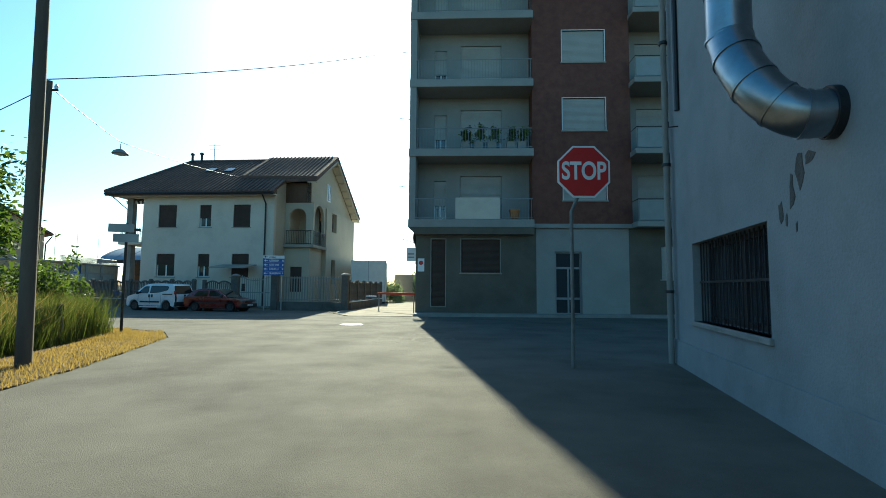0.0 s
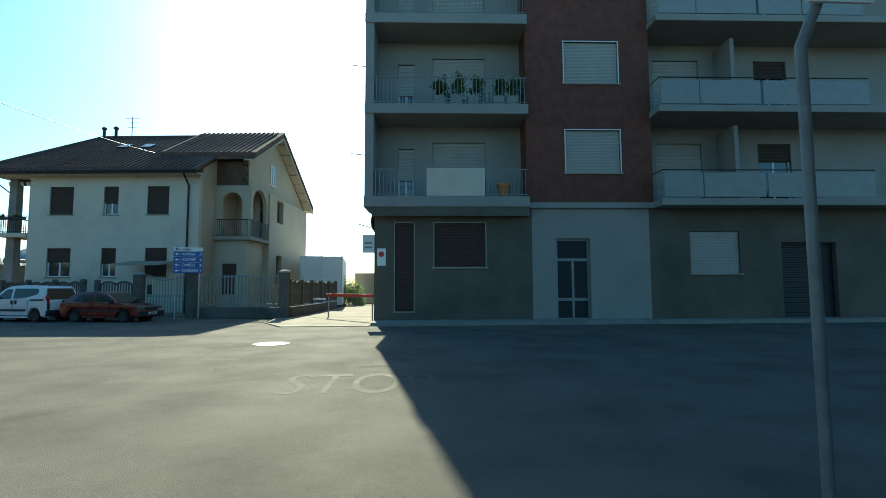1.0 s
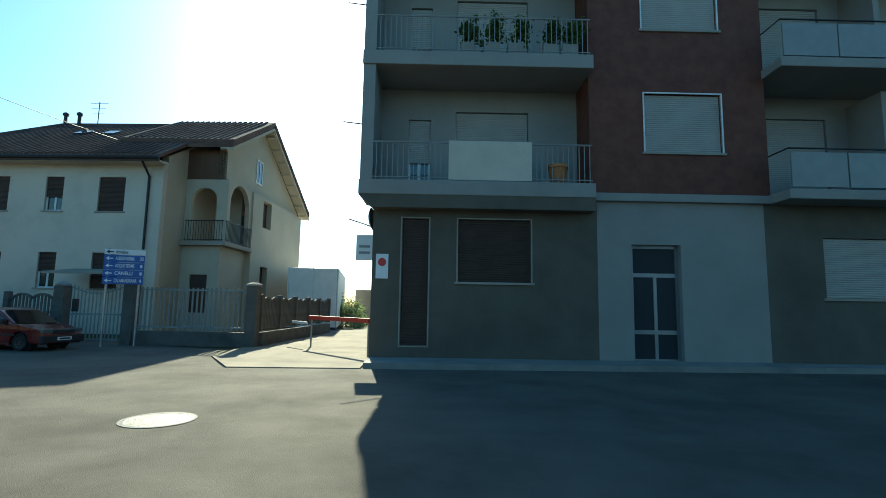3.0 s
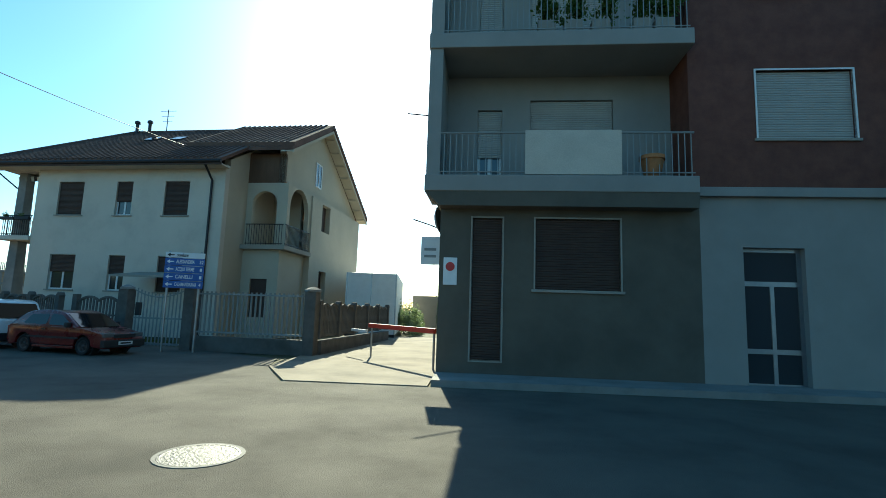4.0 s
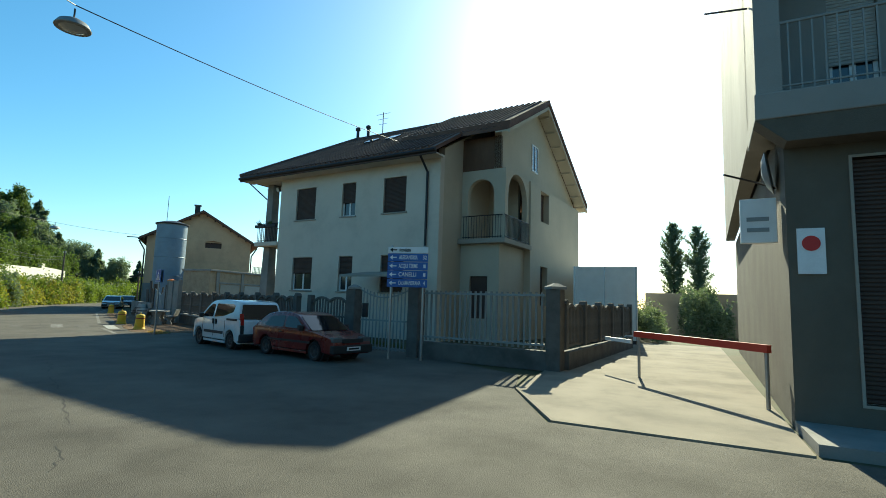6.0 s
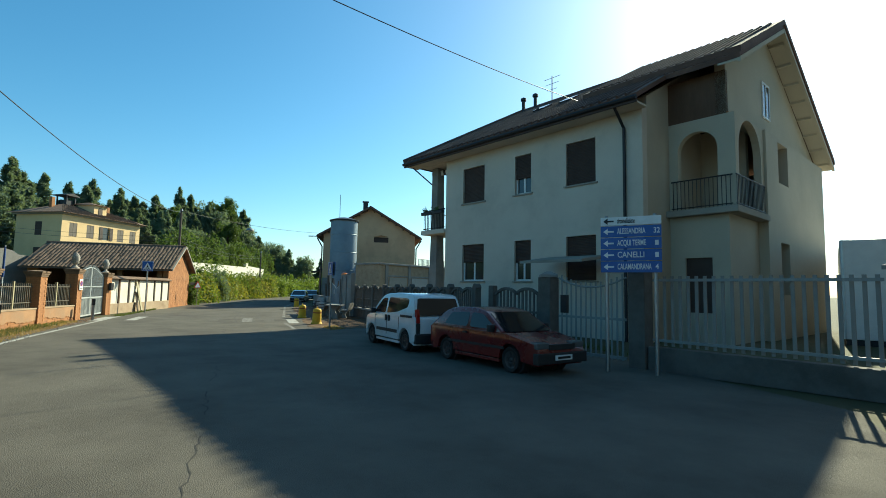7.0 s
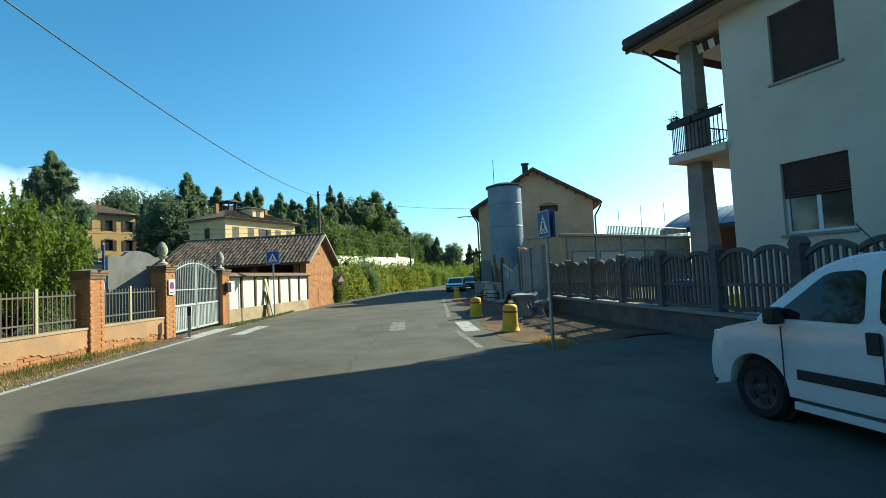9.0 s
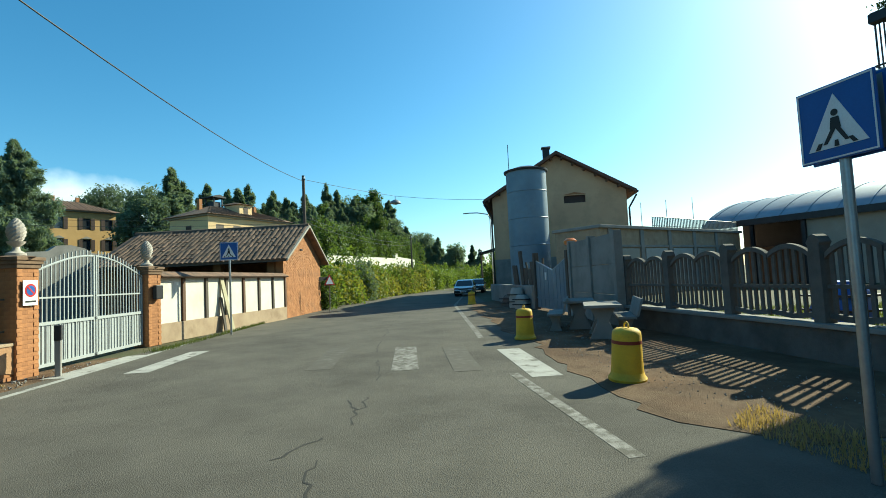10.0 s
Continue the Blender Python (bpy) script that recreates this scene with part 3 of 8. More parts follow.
    def arch(a, b, z0, zs, z1, t0, t1):
        """A wall panel from a to b with one round-headed opening."""
        c, r = (a + b) / 2, (b - a) / 2 - 0.28
        inner = [(c + r, z0)] + [(c + r * math.cos(k * math.pi / 12), zs + r * math.sin(k * math.pi / 12)) for k in range(13)] + [(c - r, z0)]
        m = Mesh()
        half = len(inner) // 2
        m.prism([(b, z0), (b, z1), (c, z1)] + inner[half::-1], t0, t1, "y")
        m.prism([(a, z0), *inner[:half - 1:-1], (c, z1), (a, z1)], t0, t1, "y")
        return m
    part("arch", arch(0, 1.75, 4.1, 6.0, 6.98, LF, LF + 0.22), "cream", h)
    a2 = arch(LF, LB, 4.1, 5.95, 6.98, -0.22, 0)
    part("arch", Mesh().at(pose(1.75, 0, 0, 0, 0, 90)).add(a2.v, a2.f), "cream", h)
    railing(h, (0.1, LF - 0.1), (1.9, LF - 0.1), 4.1, 5.05, 0.12, "dark_metal")
    railing(h, (2.0, LF - 0.1), (2.0, LB - 0.05), 4.1, 5.05, 0.12, "dark_metal")
    part("timber_cladding", Mesh().box(0, LF, 6.98, 1.75, LF + 0.15, 8.35), "wood", h, "dark brown boarded loggia front")
    # roof with a hip on the porch side
    ez, rz, y0, y1, xl, xr, xh, yr, eb = 7.22, 10.88, -0.7, D + 0.7, -11.2, 2.35, -9.3, yg, 7.1
    def slab(q, t=0.16):
        return Mesh().add([*q, *[(x, y, z + t) for x, y, z in q]], [tuple(range(len(q)))[::-1], tuple(range(len(q), 2 * len(q)))] + [(i, (i + 1) % len(q), len(q) + (i + 1) % len(q), len(q) + i) for i in range(len(q))])
    roof = part("roof", slab([(xl, y0, ez), (0.2, y0, ez), (0.2, 1.21, ez + (rz - ez) * 0.303), (xr, 1.21, ez + (rz - ez) * 0.303), (xr, yr, rz), (xh, yr, rz)]), "roof_dark", h, "dark brown tiled roof slope")
    part("roof_slope", slab([(xr, y1, eb), (xl, y1, eb), (xh, yr, rz), (xr, yr, rz)]), "roof_dark", roof)
    part("roof_hip", slab([(xl, y1, eb), (xl, y0, ez), (xh, yr, rz)]), "roof_dark", roof)
    for x in (-6.3, -4.9):
        part("skylight", Mesh().at(pose(x, y0 + (yr - y0) * 0.62, ez + (rz - ez) * 0.62 + 0.22, math.degrees(math.atan2(rz - ez, yr - y0)), 0, 0)).box(-0.3, -0.35, -0.05, 0.3, 0.35, 0.06), "glass", roof, "small roof window")
    part("ridge", Mesh().tube([(xh, yr, rz + 0.15), (xr, yr, rz + 0.15)], 0.12, 8), "roof_dark", roof)
    # over the gable rooms the roof is a course higher
    xs, up_by = -3.1, 0.2
    part("raised_roof", slab([(xs, 1.6, ez + (rz - ez) * 0.36 + 0.16), (xr + 0.04, 1.21, ez + (rz - ez) * 0.303 + 0.16), (xr + 0.04, yr, rz + 0.16), (xs, yr, rz + 0.16)], up_by), "roof_dark", roof)
    part("raised_roof", slab([(xr + 0.04, y1, eb + 0.16), (xs, y1, eb + 0.16), (xs, yr, rz + 0.16), (xr + 0.04, yr, rz + 0.16)], up_by), "roof_dark", roof)
    n = 44
    rows = Mesh()
    for i in range(n):
        x = xl + 0.4 + (xr - xl - 0.5) * i / n
        top = min(1.0, (x - xl) / (xh - xl) - 0.02)
        st = 0.0 if x < 0.15 else 0.303
        rows.tube([(x, y0 - 0.02 + (yr - y0) * st, ez + 0.17 + (rz - ez) * st), (x, y0 + (yr - y0) * top, ez + (rz - ez) * top + 0.17)], 0.05, 6)
        if x > xs + 0.1:
            st = 0.37 - 0.066 * (x - xs) / (xr - xs)
            rows.tube([(x, y0 + (yr - y0) * st, ez + 0.18 + up_by + (rz - ez) * st), (x, yr, rz + 0.18 + up_by)], 0.05, 6)
    part("roof_tiles", rows, "roof_dark", roof)
    part("soffit", Mesh().box(xl + 0.1, y0 + 0.1, 7.12, 0.15, 0.0, 7.18), "white_wall", roof, "white painted soffit")
    part("verge_board", Mesh().prism([(1.21, ez + (rz - ez) * 0.303 - 0.12), (yr, rz - 0.12), (y1, eb - 0.12), (y1, eb + 0.02), (yr, rz + 0.03), (1.21, ez + (rz - ez) * 0.303 + 0.02)], xr - 0.06, xr + 0.02, "x"), "cream", roof, "pale painted verge board")
    part("hip_ridge", Mesh().tube([(xl, y0, ez + 0.17), (xh, yr, rz + 0.17)], 0.13, 8), "roof_dark", roof)
    part("verge_soffit", Mesh().prism([(1.21, ez + (rz - ez) * 0.303 - 0.07), (yr, rz - 0.07), (y1, eb - 0.07), (y1, eb - 0.01), (yr, rz - 0.01), (1.21, ez + (rz - ez) * 0.303 - 0.01)], 1.75, xr - 0.06, "x"), "cream", roof, "pale boarded verge soffit")
    for i in range(8):
        f = (i + 0.5) / 8
        for s in (0, 1):
            y = y0 + (yr - y0) * f if s == 0 else y1 + (yr - y1) * f
            e = ez if s == 0 else eb
            if y < 1.4:
                continue
            part("rafter_end", Mesh().box(1.75, y - 0.05, e + (rz - e) * f - 0.14, xr - 0.12, y + 0.05, e + (rz - e) * f - 0.05), "cream", roof)
    part("gutter", Mesh().tube([(xl, y0 - 0.06, 7.24), (0.2, y0 - 0.06, 7.24)], 0.07, 8), "dark_metal", roof)
    part("downpipe", Mesh().tube([(-0.55, y0 - 0.02, 7.2), (-0.55, -0.08, 6.6), (-0.55, -0.08, 0)], 0.05, 8), "dark_metal", h, smooth=40)
    for x, y in ((-9.2, 5.5), (-8.5, 5.6)):
        z = ez + (rz - ez) * (y - y0) / (yr - y0)
        c = part("chimney_pipe", Mesh().lathe([(0.09, z), (0.09, z + 0.75), (0.15, z + 0.75), (0.15, z + 0.87), (0.06, z + 0.93)], 10, (x, y, 0)), "dark_metal", roof)
    mast = part("aerial", Mesh().tube([(-7.6, yg, 10.8), (-7.6, yg, 12.4)], 0.025, 6), "dark_metal", roof, "thin television aerial")
    for z, w in ((12.3, 0.5), (12.0, 0.4), (11.7, 0.3)):
        part("aerial_rod", Mesh().tube([(-7.6 - w, yg, z), (-7.6 + w, yg, z)], 0.012, 5), "dark_metal", mast)
    # porch with columns and balcony
    for z0, z1, r0, r1 in ((0, 3.95, 0.4, 0.3), (4.15, 7.15, 0.31, 0.28)):
        for y in (0.55, 6.0):
            part("porch_column", Mesh().at(pose(-10.2, y, 0, 0, 0, 45)).lathe([(r0, z0), (r1, z1)], 4), "concrete", h, bevel=0.015)
    part("balcony_slab", Mesh().box(-10.6, -0.1, 3.95, -9.0, 7.0, 4.15), "white_wall", h, bevel=0.02)
    railing(h, (-10.55, 0.0), (-9.05, 0.0), 4.15, 5.05, 0.11, "dark_metal")
    railing(h, (-10.55, 0.05), (-10.55, 6.9), 4.15, 5.05, 0.14, "dark_metal")
    for x in (-10.5, -9.75):
        fb = part("flower_box", Mesh().box(x, -0.2, 4.84, x + 0.7, -0.04, 4.98), "dark_metal", h, bevel=0.01)
    part("fascia", Mesh().box(xl, y0 - 0.02, 7.1, 0.2, y0 + 0.04, 7.24), "shutter", roof)
    for k in range(10):
        part("awning_stripe", Mesh().at(pose(-9.02 - 0.16 * k, 0.5, 6.95, 18, 0, 0)).box(-0.16, 0, -0.02, 0, 1.3, 0.02).box(-0.16, -0.01, -0.2, 0, 0.01, 0.0), "white_paint" if k % 2 else "dark_metal", h, "striped canvas awning strip")
    for k in range(8):
        part("awning_stripe", Mesh().at(pose(-9.02 - 0.16 * k, 2.2, 3.75, 20, 0, 0)).box(-0.16, 0, -0.02, 0, 1.0, 0.02).box(-0.16, -0.01, -0.18, 0, 0.01, 0.0), "white_paint" if k % 2 else "dark_metal", h, "striped canvas awning strip")
    part("eave_brace", Mesh().tube([(xl + 0.3, -0.4, 7.1), (-10.35, 0.3, 6.35)], 0.03, 6), "dark_metal", h)
    part("porch_ceiling", Mesh().box(-10.65, 0.0, 7.1, -9.01, 7.4, 7.16), "white_wall", h)
    # entrance canopy beside the gate
    c = part("entrance_canopy", Mesh().prism([(-0.3, 2.55), (-1.9, 2.35), (-1.9, 2.43), (-0.3, 2.65)], -3.2, -0.9, "x"), "concrete_light", h, "small sloping entrance canopy")
    return h


build_house()


# ---- apartment block ----
APT = pose(-5.45, 24.56, 0, 0, 0, -2.0)


def build_apartments():
    a = thing("apartment_block", APT, "five-storey apartment block with red klinker strip and pale balconies", "building")
    G, S, N = 4.12, 3.3, 4
    TOP = G + S * N
    # ground floor
    part("ground_floor_wall", wall(0, 5.55, 0, G, 0, 0.35, [(0.72, 1.38, 0.4, 3.5), (2.1, 3.9, 1.95, 3.5)]), "apt_base", a)
    part("entrance_wall", wall(5.55, 9.75, 0, G, 0, 0.35, [(6.4, 7.62, 0, 2.95)]), "apt_pale", a, "pale painted entrance wall")
    part("shop_wall", wall(9.75, 22, 0, G, 0, 0.35, [(11.2, 13.0, 1.7, 3.2), (14.5, 16.5, 0.1, 2.8)]), "apt_base", a)
    window(a, 2.1, 3.9, 1.95, 3.5, 0, 1.0, "shutter", rim="concrete_light")
    window(a, 0.72, 1.38, 0.4, 3.5, 0, 1.0, "shutter", sill=False, rim="concrete_light")
    window(a, 11.2, 13.0, 1.7, 3.2, 0, 1.0, "shutter_pale")
    part("shop_shutter", slats(14.5, 16.5, 0.1, 2.8, 0.2, 0.09), "dark_metal", a)
    d = part("entrance_door", wall(6.4, 7.62, 0.05, 2.95, 0.16, 0.22, [(6.48, 6.98, 0.15, 0.75), (7.06, 7.54, 0.15, 0.75), (6.48, 6.98, 0.85, 2.15), (7.06, 7.54, 0.85, 2.15), (6.48, 7.54, 2.25, 2.87)]), "steel", a, "aluminium framed glass entrance door")
    for x0, x1, z0, z1 in ((6.48, 6.98, 0.15, 0.75), (7.06, 7.54, 0.15, 0.75), (6.48, 6.98, 0.85, 2.15), (7.06, 7.54, 0.85, 2.15), (6.48, 7.54, 2.25, 2.87)):
        part("pane", Mesh().box(x0 - 0.01, 0.18, z0 - 0.01, x1 + 0.01, 0.2, z1 + 0.01), "glass", d)
    part("west_wall", Mesh().box(0, 0.35, 0, 0.35, 14, G), "apt_base", a)
    part("back_wall", Mesh().box(0.35, 13.65, 0, 22, 14, TOP), "apt_pale", a)
    # upper storeys
    part("klinker_wall", wall(5.4, 9.95, G, TOP, 0, 0.35, [(6.82, 8.8, 5.32 + S * k, 6.87 + S * k) for k in range(N)]), "klinker", a, "dark red klinker faced wall strip")
    for k in range(N):
        window(a, 6.82, 8.8, 5.32 + S * k, 6.87 + S * k, 0, 1.0, "shutter_pale", rim="white_paint", sill=True)
    part("klinker_return", Mesh().box(5.4, 0.35, G, 5.6, 1.1, TOP), "klinker", a)
    part("klinker_return", Mesh().box(9.75, 0.35, G, 9.95, 1.1, TOP), "klinker", a)
    holes = [h for k in range(N) for h in ((0.75, 1.35, G + 0.3 + S * k, G + 2.35 + S * k), (2.05, 4.05, G + 0.3 + S * k, G + 2.6 + S * k))]
    part("loggia_wall", wall(-0.32, 5.4, G, TOP, 1.1, 1.4, holes), "apt_pale", a)
    part("upper_west_wall", Mesh().box(-0.32, -0.35, G + 0.1, -0.02, 14, TOP), "apt_pale", a)
    holes = [h for k in range(N) for h in ((10.6, 12.4, G + 0.3 + S * k, G + 2.6 + S * k), (14.6, 15.9, G + 0.3 + S * k, G + 2.6 + S * k))]
    part("right_wall", wall(9.95, 22, G, TOP, 1.1, 1.4, holes), "apt_pale", a)
    for k in range(N):
        z = G + S * k
        window(a, 0.75, 1.35, z + 0.3, z + 2.35, 1.1, 0.6, "shutter_pale", sill=False)
        window(a, 2.05, 4.05, z + 0.3, z + 2.6, 1.1, (0.95, 0.7, 0.9, 0.95)[k], "shutter_pale", sill=False)
        window(a, 10.6, 12.4, z + 0.3, z + 2.6, 1.1, 0.97, "shutter_pale", sill=False)
        window(a, 14.6, 15.9, z + 0.3, z + 2.6, 1.1, 0.3, "shutter", sill=False)
        sl = part("balcony_slab", Mesh().box(-0.34, -0.4, z - 0.1, 5.42, 1.1, z + 0.26), "apt_pale", a, "pale plastered balcony slab", bevel=0.02)
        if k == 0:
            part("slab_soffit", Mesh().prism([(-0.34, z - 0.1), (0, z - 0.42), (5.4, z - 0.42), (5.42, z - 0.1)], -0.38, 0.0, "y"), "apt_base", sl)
        railing(a, (-0.26, -0.33), (5.36, -0.33), z + 0.26, z + 1.22, 0.13)
        sr = part("balcony_slab", Mesh().box(9.9, -0.75, z - 0.1, 22, 1.1, z + 0.14), "apt_pale", a, bevel=0.02)
        for x0, x1 in ((10.0, 11.4), (11.4, 13.6), (13.65, 15.2), (15.25, 17.5)):
            part("balcony_panel", Mesh().box(x0 + 0.02, -0.7, z + 0.2, x1 - 0.02, -0.66, z + 1.05), "rail_white", a, "frosted pale balcony panel")
        part("handrail", Mesh().tube([(9.98, 1.0, z + 1.15), (9.98, -0.68, z + 1.15), (17.5, -0.68, z + 1.15)], 0.022, 6), "dark_metal", a)
        part("divider", Mesh().box(13.0, 0.0, z + 0.14, 13.15, 1.1, z + 2.95), "apt_pale", a)
        if k == 0:
            part("canvas_screen", Mesh().box(1.83, -0.385, z + 0.28, 3.86, -0.36, z + 1.26), "white_wall", a, "white sheet tied over the balcony railing")
        for x in (() if k == 0 else (2.1, 2.7, 3.3, 4.2, 4.7)) if k < 2 else ():
            part("planter", Mesh().box(x, -0.2, z + 0.265, x + 0.4, 0.12, z + 0.64), "concrete_light", a, "pale plant trough on the balcony floor", bevel=0.015)
    part("slab_band", Mesh().box(5.42, -0.12, G - 0.1, 9.9, 0, G + 0.1), "apt_pale", a, "pale string course", bevel=0.01)
    r = part("roof", Mesh().box(-0.6, -0.9, TOP, 22.2, 14.2, TOP + 0.3), "apt_pale", a, bevel=0.02)
    part("east_wall", Mesh().box(21.7, 0.35, 0, 22, 13.65, TOP), "apt_pale", a)
    # hanging sign box, dish and corner things
    s = part("sign_box", Mesh().box(-0.5, 0.6, 2.5, -0.04, 0.72, 3.16), "white_sign", a, "square white lit sign box on a bracket", bevel=0.01)
    part("bar", Mesh().box(-0.42, 0.59, 2.82, -0.14, 0.599, 2.88), "grey_back", s)
    part("bar", Mesh().box(-0.42, 0.59, 2.66, -0.14, 0.599, 2.72), "grey_back", s)
    dish = Mesh().at(pose(-0.2, 0.75, 3.55, 82, 0, 80)).lathe([(0.02, 0.0), (0.2, 0.03), (0.33, 0.1), (0.32, 0.11), (0.02, 0.02)], 18)
    dd = part("satellite_dish", dish, "grey_back", a, smooth=40)
    part("dish_arm", Mesh().tube([(-0.02, 0.85, 3.35), (-0.3, 0.75, 3.45), (-0.7, 0.55, 3.55)], 0.015, 6), "dark_metal", dd)
    for z in (6.0, 9.3, 12.6):
        part("clothes_bracket", Mesh().tube([(-0.33, 0.3, z), (-0.9, 0.3, z + 0.06)], 0.015, 6), "dark_metal", a)
    n = part("notice", Mesh().box(0.1, -0.03, 2.0, 0.4, 0, 2.6), "white_sign", a, "faded notice board on the wall")
    part("notice_ring", Mesh().at(pose(0.25, -0.032, 2.4, 90, 0, 0)).lathe([(0.1, 0), (0.1, 0.01), (0.06, 0.01)], 20), "red_sign", n)
    return a


build_apartments()


# ---- white annex with the flue ----
ANNEX = pose(-0.1, 10.4, 0, 0, 0, 78)
# from the annex's first, upright plan to where it stands
AT_ANNEX = ANNEX @ pose(1.2, 11.15, 0, 0, 0, 90).inverted()


def build_annex():
    a = thing("annex_building", ANNEX, "tall pale plastered building with barred windows and a steel flue", "building")
    # local x runs back from the corner at the junction, y out to the side road
    w = wall(-13, 0, 0, 11, -0.4, 0, [(-3.83, -1.2, 0.8, 1.95), (-8.2, -5.8, 0.85, 1.92)])
    part("street_wall", w, "annex_wall", a)
    part("north_wall", Mesh().box(-0.4, -12, 0, 0, -0.4, 11), "annex_wall", a)
    part("south_wall", Mesh().box(-13, -12, 0, -12.6, -0.4, 11), "annex_wall", a)
    part("east_wall", Mesh().box(-12.6, -12, 0, -0.4, -11.6, 11), "annex_wall", a)
    part("roof", Mesh().box(-13.3, -12.3, 11, 0.3, 0.35, 11.25), "roof_dark", a)
    part("plinth", Mesh().box(-13, 0, 0, 0.02, 0.03, 0.42), "annex_wall", a)
    for x0, x1, z0, z1 in ((-3.83, -1.2, 0.8, 1.95), (-8.2, -5.8, 0.85, 1.92)):
        f = part("window", wall(x0, x1, z0, z1, -0.3, -0.24, [(x0 + 0.07, (x0 + x1) / 2 - 0.04, z0 + 0.07, z1 - 0.07), ((x0 + x1) / 2 + 0.04, x1 - 0.07, z0 + 0.07, z1 - 0.07)]), "dark_metal", a, "dark barred window")
        part("pane", Mesh().box(x0 + 0.03, -0.28, z0 + 0.03, x1 - 0.03, -0.265, z1 - 0.03), "glass", f)
        bars(f, "window_bar", (x0, -0.1), (x1, -0.1), z0, z1, 0.13, 0.016, 0.016, "dark_metal")
        part("cross_bar", Mesh().box(x0, -0.11, (z0 + z1) / 2 - 0.015, x1, -0.09, (z0 + z1) / 2 + 0.015), "dark_metal", f)
        part("sill", Mesh().box(x0 - 0.05, -0.2, z0 - 0.07, x1 + 0.05, 0.04, z0), "concrete", f, bevel=0.01)
    return a


build_annex()


# ---- plants ----
def leaf_mesh(name, centres, size, material, seed=1, droop=0.0, thin=0.45):
    """Many small bent leaf blades at the given places."""
    g = np.random.default_rng(seed)
    n = len(centres)
    a = g.normal(size=(n, 3))
    a[:, 2] -= droop
    a /= np.linalg.norm(a, axis=1, keepdims=True)
    b = np.cross(a, g.normal(size=(n, 3)))
    b /= np.linalg.norm(b, axis=1, keepdims=True) + 1e-9
    s = size * g.uniform(0.6, 1.4, (n, 1))
    c = np.asarray(centres)
    v = np.stack([c - a * s, c + b * s * thin, c + a * s, c - b * s * thin], 1).reshape(-1, 3)
    me = bpy.data.meshes.new(name)
    me.from_pydata(v.tolist(), [], np.arange(4 * n).reshape(n, 4).tolist())
    me.materials.append(M[material])
    return me


def crown_points(n_clumps, per, c, radii, clump, seed, shell=0.55):
    g = np.random.default_rng(seed)
    d = g.normal(size=(n_clumps, 3))
    d /= np.linalg.norm(d, axis=1, keepdims=True)
    r = g.uniform(shell, 1.0, (n_clumps, 1)) * (1 + 0.22 * np.sin(3 * d[:, :1] + 4 * d[:, 1:2] + seed))
    k = d * r * np.array(radii) + np.array(c)
    p = np.repeat(k, per, 0) + g.normal(size=(n_clumps * per, 3)) * clump * np.repeat(g.uniform(0.5, 1.3, (n_clumps, 1)), per, 0)
    return p


def broad_tree(name, m, height, radius, label, leaf="leaf", seed=1, clumps=150, per=60, size=0.12, base=0.25):
    t = thing(name, m, label, "tree")
    g = random.Random(seed)
    tr = Mesh().tube([(0, 0, -0.1), (g.uniform(-0.1, 0.1), g.uniform(-0.1, 0.1), height * 0.3), (0, 0, height * 0.75)], height * 0.028, 8, height * 0.008)
    for i in range(7):
        a, h0 = i * 2.4 + g.random(), height * g.uniform(0.25, 0.55)
        tr.tube([(0, 0, h0), (math.cos(a) * radius * 0.4, math.sin(a) * radius * 0.4, h0 + height * 0.14), (math.cos(a) * radius * 0.8, math.sin(a) * radius * 0.8, h0 + height * 0.25)], height * 0.012, 6, height * 0.003)
    part("trunk", tr, "bark", t, smooth=1)
    hz = height * (1 - base) / 2
    pts = crown_points(clumps, per, (0, 0, height - hz), (radius, radius, hz), radius * 0.13, seed)
    part("crown", leaf_mesh("crown", pts, size, leaf, seed), leaf, t)
    return t


